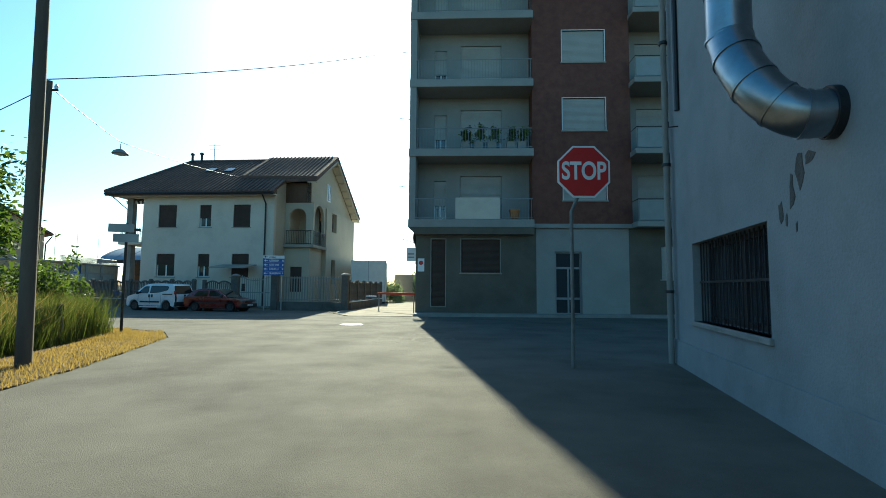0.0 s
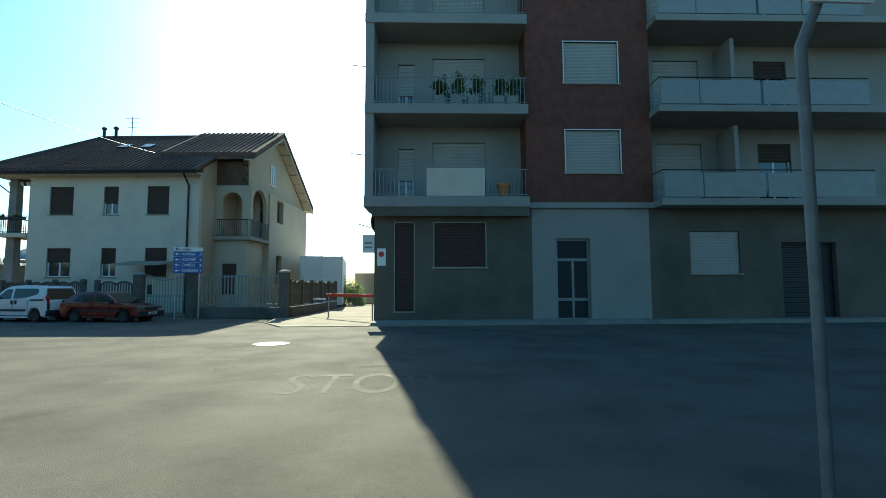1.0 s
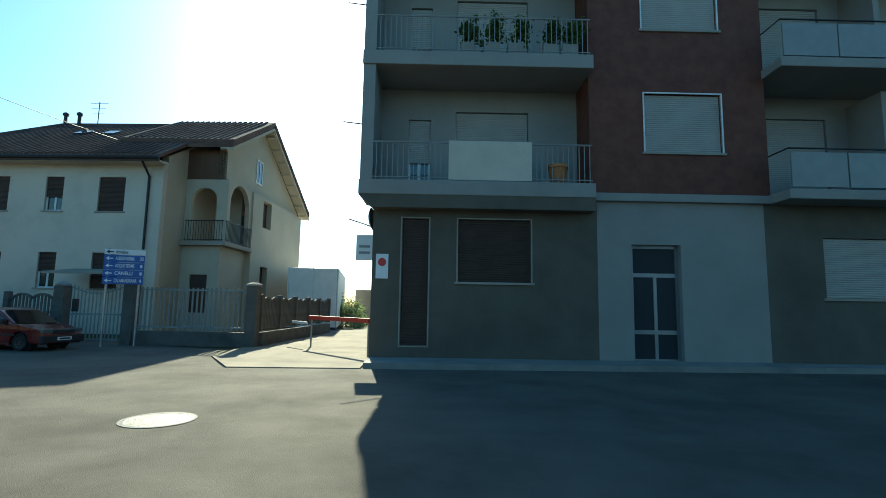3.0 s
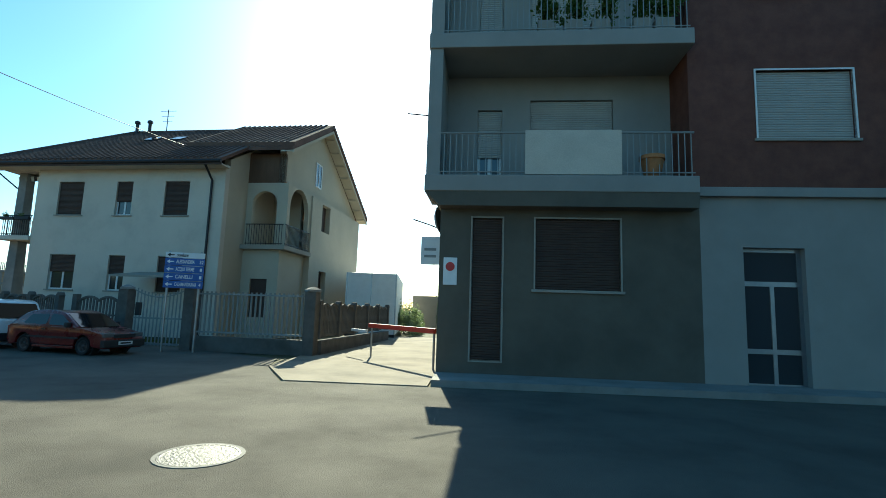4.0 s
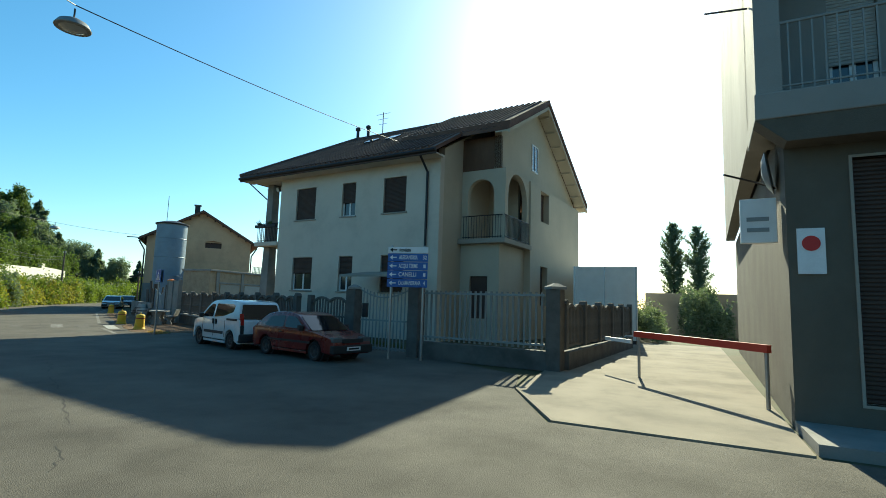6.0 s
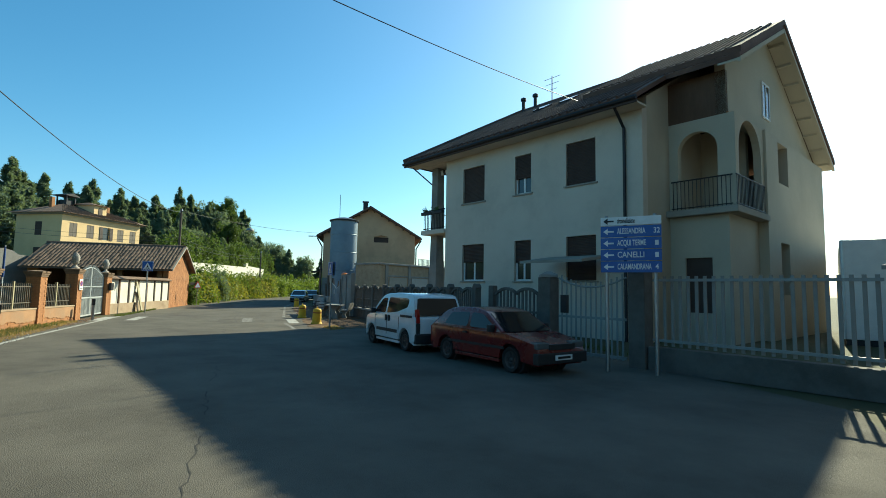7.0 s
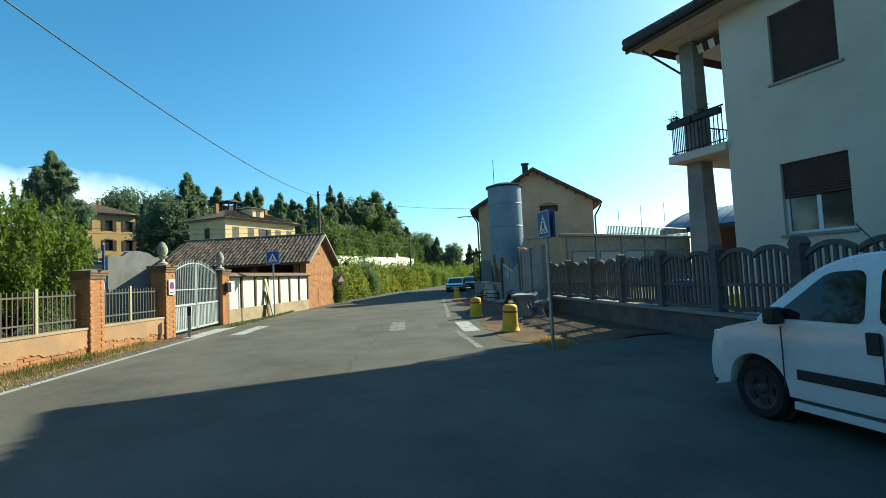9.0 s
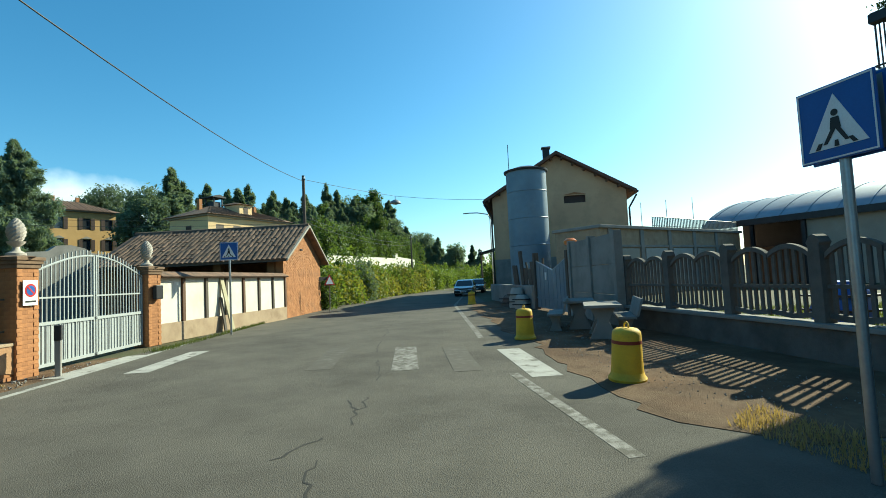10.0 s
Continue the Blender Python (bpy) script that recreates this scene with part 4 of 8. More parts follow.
def conifer(name, m, height, radius, label, seed=1, rows=26, per=900, size=0.22, columnar=False, domed=False):
    """Whorls of limbs, each a flat drooping spray of needle tufts; uneven limb lengths leave gaps."""
    t = thing(name, m, label, "tree")
    g = np.random.default_rng(seed)
    tr = Mesh().tube([(0, 0, -0.1), (0, 0, height * 0.97)], height * 0.016, 8, 0.02)
    pts = []
    for i in range(rows):
        f = (i + 0.5) / rows
        if columnar:
            rr, nb = radius * math.sin(math.pi * min(0.98, f * 0.85 + 0.12)) ** 0.6, 9
        elif domed:
            rr, nb = radius * max(0.05, 1 - f ** 2.4) ** 0.75, 10
        else:
            rr, nb = radius * (1.05 * (1 - f) + 0.03), max(5, int(11 * (1 - f)) + 3)
        for k in range(nb):
            a = g.uniform(0, 6.283)
            z0 = height * (0.06 + 0.93 * min(0.99, max(0.0, f + g.normal() * 0.3 / rows)))
            ln = rr * g.uniform(0.4, 1.3)
            q = max(10, int(1.5 * per * (0.25 + ln / radius) / nb))
            s = g.uniform(0.08, 1, q) ** 0.65
            side = g.normal(size=q) * 0.2 * ln * (1.1 - s)
            rise_ = (0.9 * s) if columnar else (-0.38 * s + 0.28 * s * s * s)
            p = np.stack([np.cos(a) * s * ln - np.sin(a) * side, np.sin(a) * s * ln + np.cos(a) * side, z0 + rise_ * ln], 1)
            pts.append(p + g.normal(size=(q, 3)) * np.array([0.05, 0.05, 0.06]) * (0.25 * radius + 0.75 * ln) + g.normal(size=(q, 1)) * np.array([0.0, 0.0, 0.22 * height / rows]))
            if not columnar and k % 2 == 0:
                tr.tube([(0, 0, z0), (math.cos(a) * ln * 0.8, math.sin(a) * ln * 0.8, z0 - 0.2 * ln)], height * 0.004, 4, 0.01)
    part("trunk", tr, "bark", t, smooth=1)
    part("crown", leaf_mesh("crown", np.concatenate(pts), size * 1.25, "needle", seed, 0.5, 0.2), "needle", t)
    return t


def spray_tree(name, m, height, radius, label, leaf="leaf_bright", seed=1, shoots=150, per=120, size=0.09, thin=0.3):
    """A shrubby tree of many upright pointed shoots, tallest in the middle."""
    t = thing(name, m, label, "tree")
    g = np.random.default_rng(seed)
    tr, pts = Mesh(), []
    for k in range(shoots):
        a, r = g.uniform(0, 6.283), radius * math.sqrt(g.uniform(0, 1))
        h = height * (1 - 0.42 * (r / radius) ** 2) * g.uniform(0.68, 1.04)
        z0 = h * g.uniform(0.02, 0.45)
        n = int(per * g.uniform(0.7, 1.3))
        s = g.uniform(0, 1, n)
        w = radius * 0.105 * np.sin(np.pi * np.clip(0.12 + 0.88 * s, 0, 0.985)) ** 0.7
        lean = 0.12 + 0.1 * g.normal()
        th = g.uniform(0, 6.283, n)
        rad = w * np.sqrt(g.uniform(0.05, 1, n))
        x = math.cos(a) * r * (1 + lean * s) + np.cos(th) * rad
        y = math.sin(a) * r * (1 + lean * s) + np.sin(th) * rad
        pts.append(np.stack([x, y, z0 + (h - z0) * s], 1))
        if k % 4 == 0:
            tr.tube([(0, 0, 0), (math.cos(a) * r * 0.6, math.sin(a) * r * 0.6, h * 0.35), (math.cos(a) * r * (1 + lean), math.sin(a) * r * (1 + lean), h * 0.9)], 0.03, 5, 0.006)
    part("trunk", tr, "bark", t, smooth=1)
    part("crown", leaf_mesh("crown", np.concatenate(pts), size, leaf, seed, -0.9, thin), leaf, t)
    return t


def hedge(name, path, width, height, label, leaf="leaf", seed=1, density=700, size=0.1, z=0.0, stuff=False):
    g = np.random.default_rng(seed)
    pts = []
    for (x0, y0), (x1, y1) in zip(path, path[1:]):
        ln = math.hypot(x1 - x0, y1 - y0)
        n = int(ln * density)
        f = g.uniform(0, 1, n)
        th = g.uniform(0, math.pi, n)
        bumps = 1 + 0.24 * np.sin(f * ln * 0.9 + seed) + 0.18 * np.sin(f * ln * 2.3 + x0) + 0.12 * np.sin(f * ln * 5.1)
        rr = g.uniform(0.55, 1.05, n) * bumps
        off, h = np.cos(th) * width / 2 * rr, np.sin(th) ** 0.7 * height * rr
        nx, ny = -(y1 - y0) / ln, (x1 - x0) / ln
        pts.append(np.stack([x0 + (x1 - x0) * f + nx * off, y0 + (y1 - y0) * f + ny * off, z + h + g.normal(size=n) * 0.05], 1))
    # loose sprays and lumps that break the outline
    lumps = []
    for p in np.concatenate(pts)[g.integers(0, sum(len(q) for q in pts), max(20, int(sum(len(q) for q in pts) / 450)))]:
        lumps.append(p + g.normal(size=(60, 3)) * np.array([0.16, 0.16, 0.2]) * height * 0.6 * g.uniform(0.5, 1.0) + np.array([0, 0, 0.12 * height]))
    me = leaf_mesh(name, np.concatenate(pts + lumps), size, leaf, seed)
    return tagged(new(name, me), label, "hedge", "", "stuff")


def grass(name, poly_fn, n, height, material, label, seed=1, width=0.012):
    """Upright blades; poly_fn(u, v) gives the foot of a blade."""
    g = np.random.default_rng(seed)
    uv = g.uniform(0, 1, (n, 2))
    foot = np.array([poly_fn(u, v) for u, v in uv])
    h = height * g.uniform(0.4, 1.2, n) * (0.6 + 0.8 * np.array([noise.noise((x * 0.6, y * 0.6, seed)) * 0.5 + 0.5 for x, y in foot[:, :2]]))
    lean = g.normal(size=(n, 2)) * 0.3 * h[:, None]
    a = g.uniform(0, 6.283, n)
    side = np.stack([np.cos(a), np.sin(a)], 1) * width * (1 + h[:, None])
    z = np.zeros((n, 1)) + 0.005
    mid = foot + lean * 0.4
    v = np.stack([np.hstack([foot - side, z]), np.hstack([foot + side, z]), np.hstack([mid - side * 0.7, 0.6 * h[:, None]]), np.hstack([mid + side * 0.7, 0.6 * h[:, None]]), np.hstack([foot + lean, h[:, None]])], 1).reshape(-1, 3)
    f = [q for i in range(n) for q in ((5 * i, 5 * i + 1, 5 * i + 3, 5 * i + 2), (5 * i + 2, 5 * i + 3, 5 * i + 4))]
    me = bpy.data.meshes.new(name)
    me.from_pydata(v.tolist(), [], f)
    me.materials.append(M[material])
    return tagged(new(name, me), label, "grass", "", "stuff")


# ---- vehicles ----
def rounded(poly, r, n=4):
    """The outline with each corner drawn as a small curve."""
    out = []
    for i, p in enumerate(poly):
        p, a, b = Vector(p), Vector(poly[i - 1]), Vector(poly[(i + 1) % len(poly)])
        ra = min(r, (a - p).length * 0.45)
        rb = min(r, (b - p).length * 0.45)
        u, v = p + (a - p).normalized() * ra, p + (b - p).normalized() * rb
        out += [tuple(u * (1 - t) ** 2 + p * 2 * t * (1 - t) + v * t * t) for t in (k / n for k in range(n + 1))]
    return out


def car(name, m, paint, label, length, width, low, high, belt, lean, side_windows, screens, wheels, r, extras=None):
    """A car: low and high are side outlines (x from the nose, z); lean narrows the cabin upwards."""
    t = thing(name, m, label, "car")
    hw = width / 2
    arches = []
    for wx in sorted(wheels, reverse=True):
        arches += [(wx + (r + 0.06) * math.cos(k * math.pi / 17), r + (r + 0.06) * math.sin(k * math.pi / 17)) for k in range(18)]
    arches = [(x, max(z, 0.2)) for x, z in arches]
    side = rounded(low, 0.12) + [(low[-1][0] - 0.03, 0.22)] + arches + [(low[0][0] + 0.03, 0.22)]
    def taper(b):
        """Nose and tail drawn in a little, as seen from above."""
        for i, (x, y, z) in enumerate(b.v):
            k = 1 - 0.13 * max(0, (0.55 - x) / 0.55) ** 2 - 0.05 * max(0, (x - length + 0.3) / 0.3) ** 2
            b.v[i] = (x, y * k, z)
        return b
    part("body", taper(Mesh().prism(side, -hw, hw, "y")), paint, t, bevel=0.05, smooth=50)
    half = lambda z: hw - 0.01 - max(0, z - belt) * lean
    hi = rounded(high, 0.2)
    n = len(hi)
    cab = Mesh().add([(x, -half(z), z) for x, z in hi] + [(x, half(z), z) for x, z in hi], [tuple(range(n)), tuple(range(2 * n - 1, n - 1, -1))] + [(i, (i + 1) % n, n + (i + 1) % n, n + i) for i in range(n)])
    part("cabin", cab, paint, t, bevel=0.05, smooth=50)
    for win in side_windows:
        for s in (-1, 1):
            wr = rounded(win, 0.09)
            k = len(wr)
            w = Mesh().add([(x, s * (half(z) - 0.02), z) for x, z in wr] + [(x, s * (half(z) + 0.004), z) for x, z in wr], [tuple(range(k)), tuple(range(k, 2 * k))] + [(i, (i + 1) % k, k + (i + 1) % k, k + i) for i in range(k)])
            part("side_window", w, "car_glass", t)
    for (xa, za), (xb, zb), out in screens:
        d = Vector((xb - xa, 0, zb - za))
        nrm = Vector((d.z, 0, -d.x)).normalized() * out
        flat = rounded([(f, s * (half(za + d.z * f) - 0.09)) for f, s in ((0.05, -1), (0.05, 1), (0.95, 1), (0.95, -1))], 0.08)
        k = len(flat)
        pts = [(xa + d.x * f + nrm.x * off, y, za + d.z * f + nrm.z * off) for off in (-0.02, 0.008) for f, y in flat]
        part("windscreen", Mesh().add(pts, [tuple(range(k)), tuple(range(2 * k - 1, k - 1, -1))] + [(i, (i + 1) % k, k + (i + 1) % k, k + i) for i in range(k)]), "car_glass", t)
    for wx in wheels:
        for s in (-1, 1):
            q = pose(wx, s * (hw - 0.125), r, 90, 0, 0)
            ty = part("wheel", Mesh().at(q).ring([(r * 0.66, -0.08), (r * 0.75, -0.1), (r * 0.93, -0.1), (r, -0.06), (r, 0.06), (r * 0.93, 0.1), (r * 0.75, 0.1), (r * 0.66, 0.08)], 32), "rubber", t, smooth=40)
            part("rim", Mesh().at(q).lathe([(r * 0.1, -0.075), (r * 0.16, -0.07), (r * 0.2, -0.055), (r * 0.55, -0.07), (r * 0.67, -0.085), (r * 0.67, 0.085), (r * 0.55, 0.07), (r * 0.2, 0.055), (r * 0.16, 0.07), (r * 0.1, 0.075)], 28), "hub_grey", ty, "grey wheel cover", smooth=40)
            for k in range(5):
                part("cover_slot", Mesh().at(q @ pose(0, 0, 0, 0, 0, 72 * k)).box(r * 0.3, -0.045, -s * 0.083 - 0.004, r * 0.52, 0.045, -s * 0.083 + 0.004), "plastic", ty)
            part("wheel_well", Mesh().at(pose(wx, s * (hw - 0.26), r, 90, 0, 0)).lathe([(r + 0.055, -0.12), (r + 0.055, 0.12)], 24), "plastic", t)
    part("sill_panel", Mesh().box(wheels[0] + r + 0.08, -hw + 0.03, 0.19, wheels[-1] - r - 0.08, hw - 0.03, 0.27), paint, t, bevel=0.01)
    for s in (-1, 1):
        mx = side_windows[0][0][0] + 0.12
        part("wing_mirror", Mesh().box(mx - 0.08, s * (hw + 0.07) - 0.09, belt - 0.02, mx + 0.05, s * (hw + 0.07) + 0.07, belt + 0.15), "plastic", t, bevel=0.035, smooth=40)
    if extras:
        extras(t, hw)
    return t


def van_extras(t, hw):
    for s in (-1, 1):
        part("rubbing_strip", Mesh().box(1.2, s * hw - 0.015, 0.5, 2.75, s * hw + 0.02, 0.6), "plastic", t, bevel=0.01)
        part("door_rail", Mesh().box(2.95, s * (hw - 0.03) - 0.03, 1.0, 3.72, s * (hw - 0.03) + 0.035, 1.07), "plastic", t)
        for x in (1.86, 2.08):
            part("door_handle", Mesh().box(x, s * hw - 0.02, 0.83, x + 0.11, s * hw + 0.025, 1.02), "plastic", t, bevel=0.015)
        for x in (1.06, 1.98, 2.85):
            part("door_seam", Mesh().box(x - 0.004, s * hw - 0.01, 0.4, x + 0.004, s * hw + 0.002, 1.0), "hub_grey", t)
        part("tail_lamp", Mesh().prism([(3.77, 0.86), (3.9, 0.86), (3.865, 1.1), (3.825, 1.26), (3.755, 1.24), (3.77, 1.1)], s * (hw - 0.1) - 0.03, s * (hw - 0.1) + 0.094, "y"), "lamp_red", t, "tall red tail lamp", bevel=0.015)
        part("lamp_base", Mesh().box(3.77, s * (hw - 0.1) - 0.035, 0.56, 3.905, s * (hw - 0.1) + 0.098, 0.86), "plastic", t, bevel=0.015)
        part("headlamp", Mesh().box(0.06, s * (hw - 0.25) - 0.16, 0.7, 0.4, s * (hw - 0.25) + 0.18, 0.88), "lamp_clear", t, bevel=0.04)
    part("rear_bumper", Mesh().box(3.8, -hw + 0.03, 0.27, 3.94, hw - 0.03, 0.56), "plastic", t, bevel=0.045)
    part("rear_screen_wiper", Mesh().tube([(3.88, 0.0, 1.1), (3.84, 0.28, 1.2)], 0.012, 5), "plastic", t)
    part("door_split", Mesh().box(3.87, -0.006, 0.56, 3.905, 0.006, 1.02), "hub_grey", t)
    part("front_bumper", Mesh().box(-0.035, -hw + 0.14, 0.24, 0.1, hw - 0.14, 0.42), "plastic", t, bevel=0.04)
    part("bonnet_seam", Mesh().box(0.3, -hw + 0.12, 0.935, 0.31, hw - 0.12, 0.955), "hub_grey", t)
    part("badge", Mesh().at(pose(3.9, 0, 0.95, 0, 90, 0)).lathe([(0.07, 0), (0.07, 0.02), (0.03, 0.03)], 16), "plastic", t)
    p = part("number_plate", Mesh().box(3.9, -0.26, 0.62, 3.915, 0.26, 0.72), "white_sign", t)
    part("bar", Mesh().box(3.915, -0.2, 0.645, 3.919, 0.2, 0.695), "black_sign", p)
    part("roof_aerial", Mesh().tube([(1.5, 0, 1.68), (1.25, 0, 2.0)], 0.006, 5), "plastic", t)


def build_van(m):
    low = [(0.0, 0.3), (-0.03, 0.55), (0.05, 0.78), (0.25, 0.92), (0.8, 1.05), (3.86, 1.06), (3.9, 0.6), (3.88, 0.3)]
    high = [(0.66, 1.0), (1.38, 1.58), (1.7, 1.69), (2.6, 1.73), (3.5, 1.69), (3.68, 1.6), (3.84, 1.0)]
    wins = [[(0.95, 1.08), (1.84, 1.08), (1.84, 1.55), (1.5, 1.53)], [(1.96, 1.08), (2.7, 1.14), (3.35, 1.3), (3.38, 1.52), (3.2, 1.57), (1.96, 1.57)]]
    return car("white_van", m, "van_paint", "white compact people-carrier van parked beside the fence", 3.93, 1.7, low, high, 1.05, 0.2, wins, [((0.7, 1.03), (1.38, 1.58), -1), ((3.84, 1.05), (3.68, 1.6), 1)], (0.72, 3.23), 0.31, van_extras)


def hatch_extras(t, hw):
    for s in (-1, 1):
        part("headlamp", Mesh().box(0.0, s * (hw - 0.28) - 0.18, 0.58, 0.22, s * (hw - 0.28) + 0.2, 0.72), "lamp_grey", t, bevel=0.03)
        part("tail_lamp", Mesh().box(3.88, s * (hw - 0.2) - 0.16, 0.66, 4.04, s * (hw - 0.2) + 0.16, 0.84), "lamp_red", t, bevel=0.02)
        part("door_handle", Mesh().box(2.35, s * hw - 0.01, 0.76, 2.5, s * hw + 0.02, 0.8), "plastic", t)
        part("rubbing_strip", Mesh().box(0.95, s * hw - 0.01, 0.5, 3.1, s * hw + 0.015, 0.56), "plastic", t)
    part("front_bumper", Mesh().box(-0.06, -hw + 0.05, 0.26, 0.1, hw - 0.05, 0.5), "plastic", t, bevel=0.03)
    part("grille", Mesh().box(-0.035, -0.4, 0.56, 0.05, 0.4, 0.68), "plastic", t, bevel=0.01)
    p = part("number_plate", Mesh().box(-0.08, -0.26, 0.34, -0.058, 0.26, 0.45), "white_sign", t)
    part("bar", Mesh().box(-0.084, -0.2, 0.37, -0.08, 0.2, 0.42), "black_sign", p)


def build_hatch(name, m, paint, label):
    low = [(0.0, 0.3), (-0.04, 0.5), (0.06, 0.68), (0.9, 0.86), (3.95, 0.9), (4.04, 0.6), (4.0, 0.3)]
    high = [(0.95, 0.83), (1.75, 1.32), (2.2, 1.4), (2.9, 1.39), (3.35, 1.3), (3.95, 0.86)]
    wins = [[(1.25, 0.92), (2.25, 0.92), (2.25, 1.28), (1.82, 1.25)], [(2.35, 0.92), (3.35, 0.94), (3.1, 1.24), (2.35, 1.28)]]
    return car(name, m, paint, label, 4.05, 1.66, low, high, 0.88, 0.28, wins, [((0.95, 0.85), (1.75, 1.32), -1), ((3.95, 0.88), (3.35, 1.3), 1)], (0.78, 3.25), 0.29, hatch_extras)


# road direction along the fence, pointing west
FENCE_P, FENCE_Q = Vector((-9.3, 28.1)), Vector((-36.6, 36.85))
FD = (FENCE_Q - FENCE_P).normalized()
build_van(pose(-20.33, 27.75, 0.012, 0, 0, -15) @ Matrix.Scale(0.79, 4))
build_hatch("red_car", pose(-13.85, 26.45, 0.012, 0, 0, 169) @ Matrix.Scale(0.8, 4), "red_paint", "older dark red hatchback parked behind the white van")
build_hatch("parked_car", pose(-52.4, 42.9, 0.012, 0, 0, 143) @ Matrix.Scale(0.84, 4), "van_paint", "small white car parked by the roadside wall")
build_hatch("parked_car", pose(-57.4, 47.2, 0.012, 0, 0, 143) @ Matrix.Scale(0.84, 4), "dark_paint", "dark car parked behind the white one")


# ---- concrete fence of the white house ----
def fence_pillar(m, h, w=0.34, label="grey concrete fence pillar with a capstone"):
    p = thing("fence_pillar", m, label, "pillar", "fence pillars of the white house")
    part("shaft", Mesh().box(-w / 2, -w / 2, 0, w / 2, w / 2, h - 0.1), "dark_concrete", p, bevel=0.015)
    part("cap", Mesh().lathe([(w * 0.8, h - 0.1), (w * 0.8, h - 0.04), (w * 0.2, h + 0.04)], 4), "concrete", p)
    return p


KINK = Vector((-17.9, 28.9))          # the fence bends here, and runs on along the road
F2 = 157.9


def fence_bay(f, x0, x1):
    """One precast bay: two arched leaves of close pales in a frame, each piece by itself."""
    half = (x1 - x0) / 2
    for s in (0, 1):
        a, b = x0 + s * half + 0.01, x0 + (s + 1) * half - 0.01
        top = lambda u: 1.36 + 0.14 * math.sin(math.pi * u) ** 0.8 + (0.05 * u if s == 0 else 0.05 * (1 - u))
        part("arched_rail", Mesh().prism([(a + (b - a) * k / 12, top(k / 12) - 0.035) for k in range(13)] + [(b - (b - a) * k / 12, top(1 - k / 12) + 0.035) for k in range(13)], -0.035, 0.035, "y"), "dark_concrete", f)
        part("foot_rail", Mesh().prism([(a, 0.56), ((a + b) / 2, 0.52), (b, 0.56), (b, 0.63), ((a + b) / 2, 0.59), (a, 0.63)], -0.035, 0.035, "y"), "dark_concrete", f)
        part("waist_rail", Mesh().box(a, 0.012, 0.94, b, 0.032, 0.99), "dark_concrete", f)
        bars(f, "pale", (a, -0.01), (b, -0.01), 0.54, 1.4, 0.118, 0.055, 0.03, "dark_concrete", top)


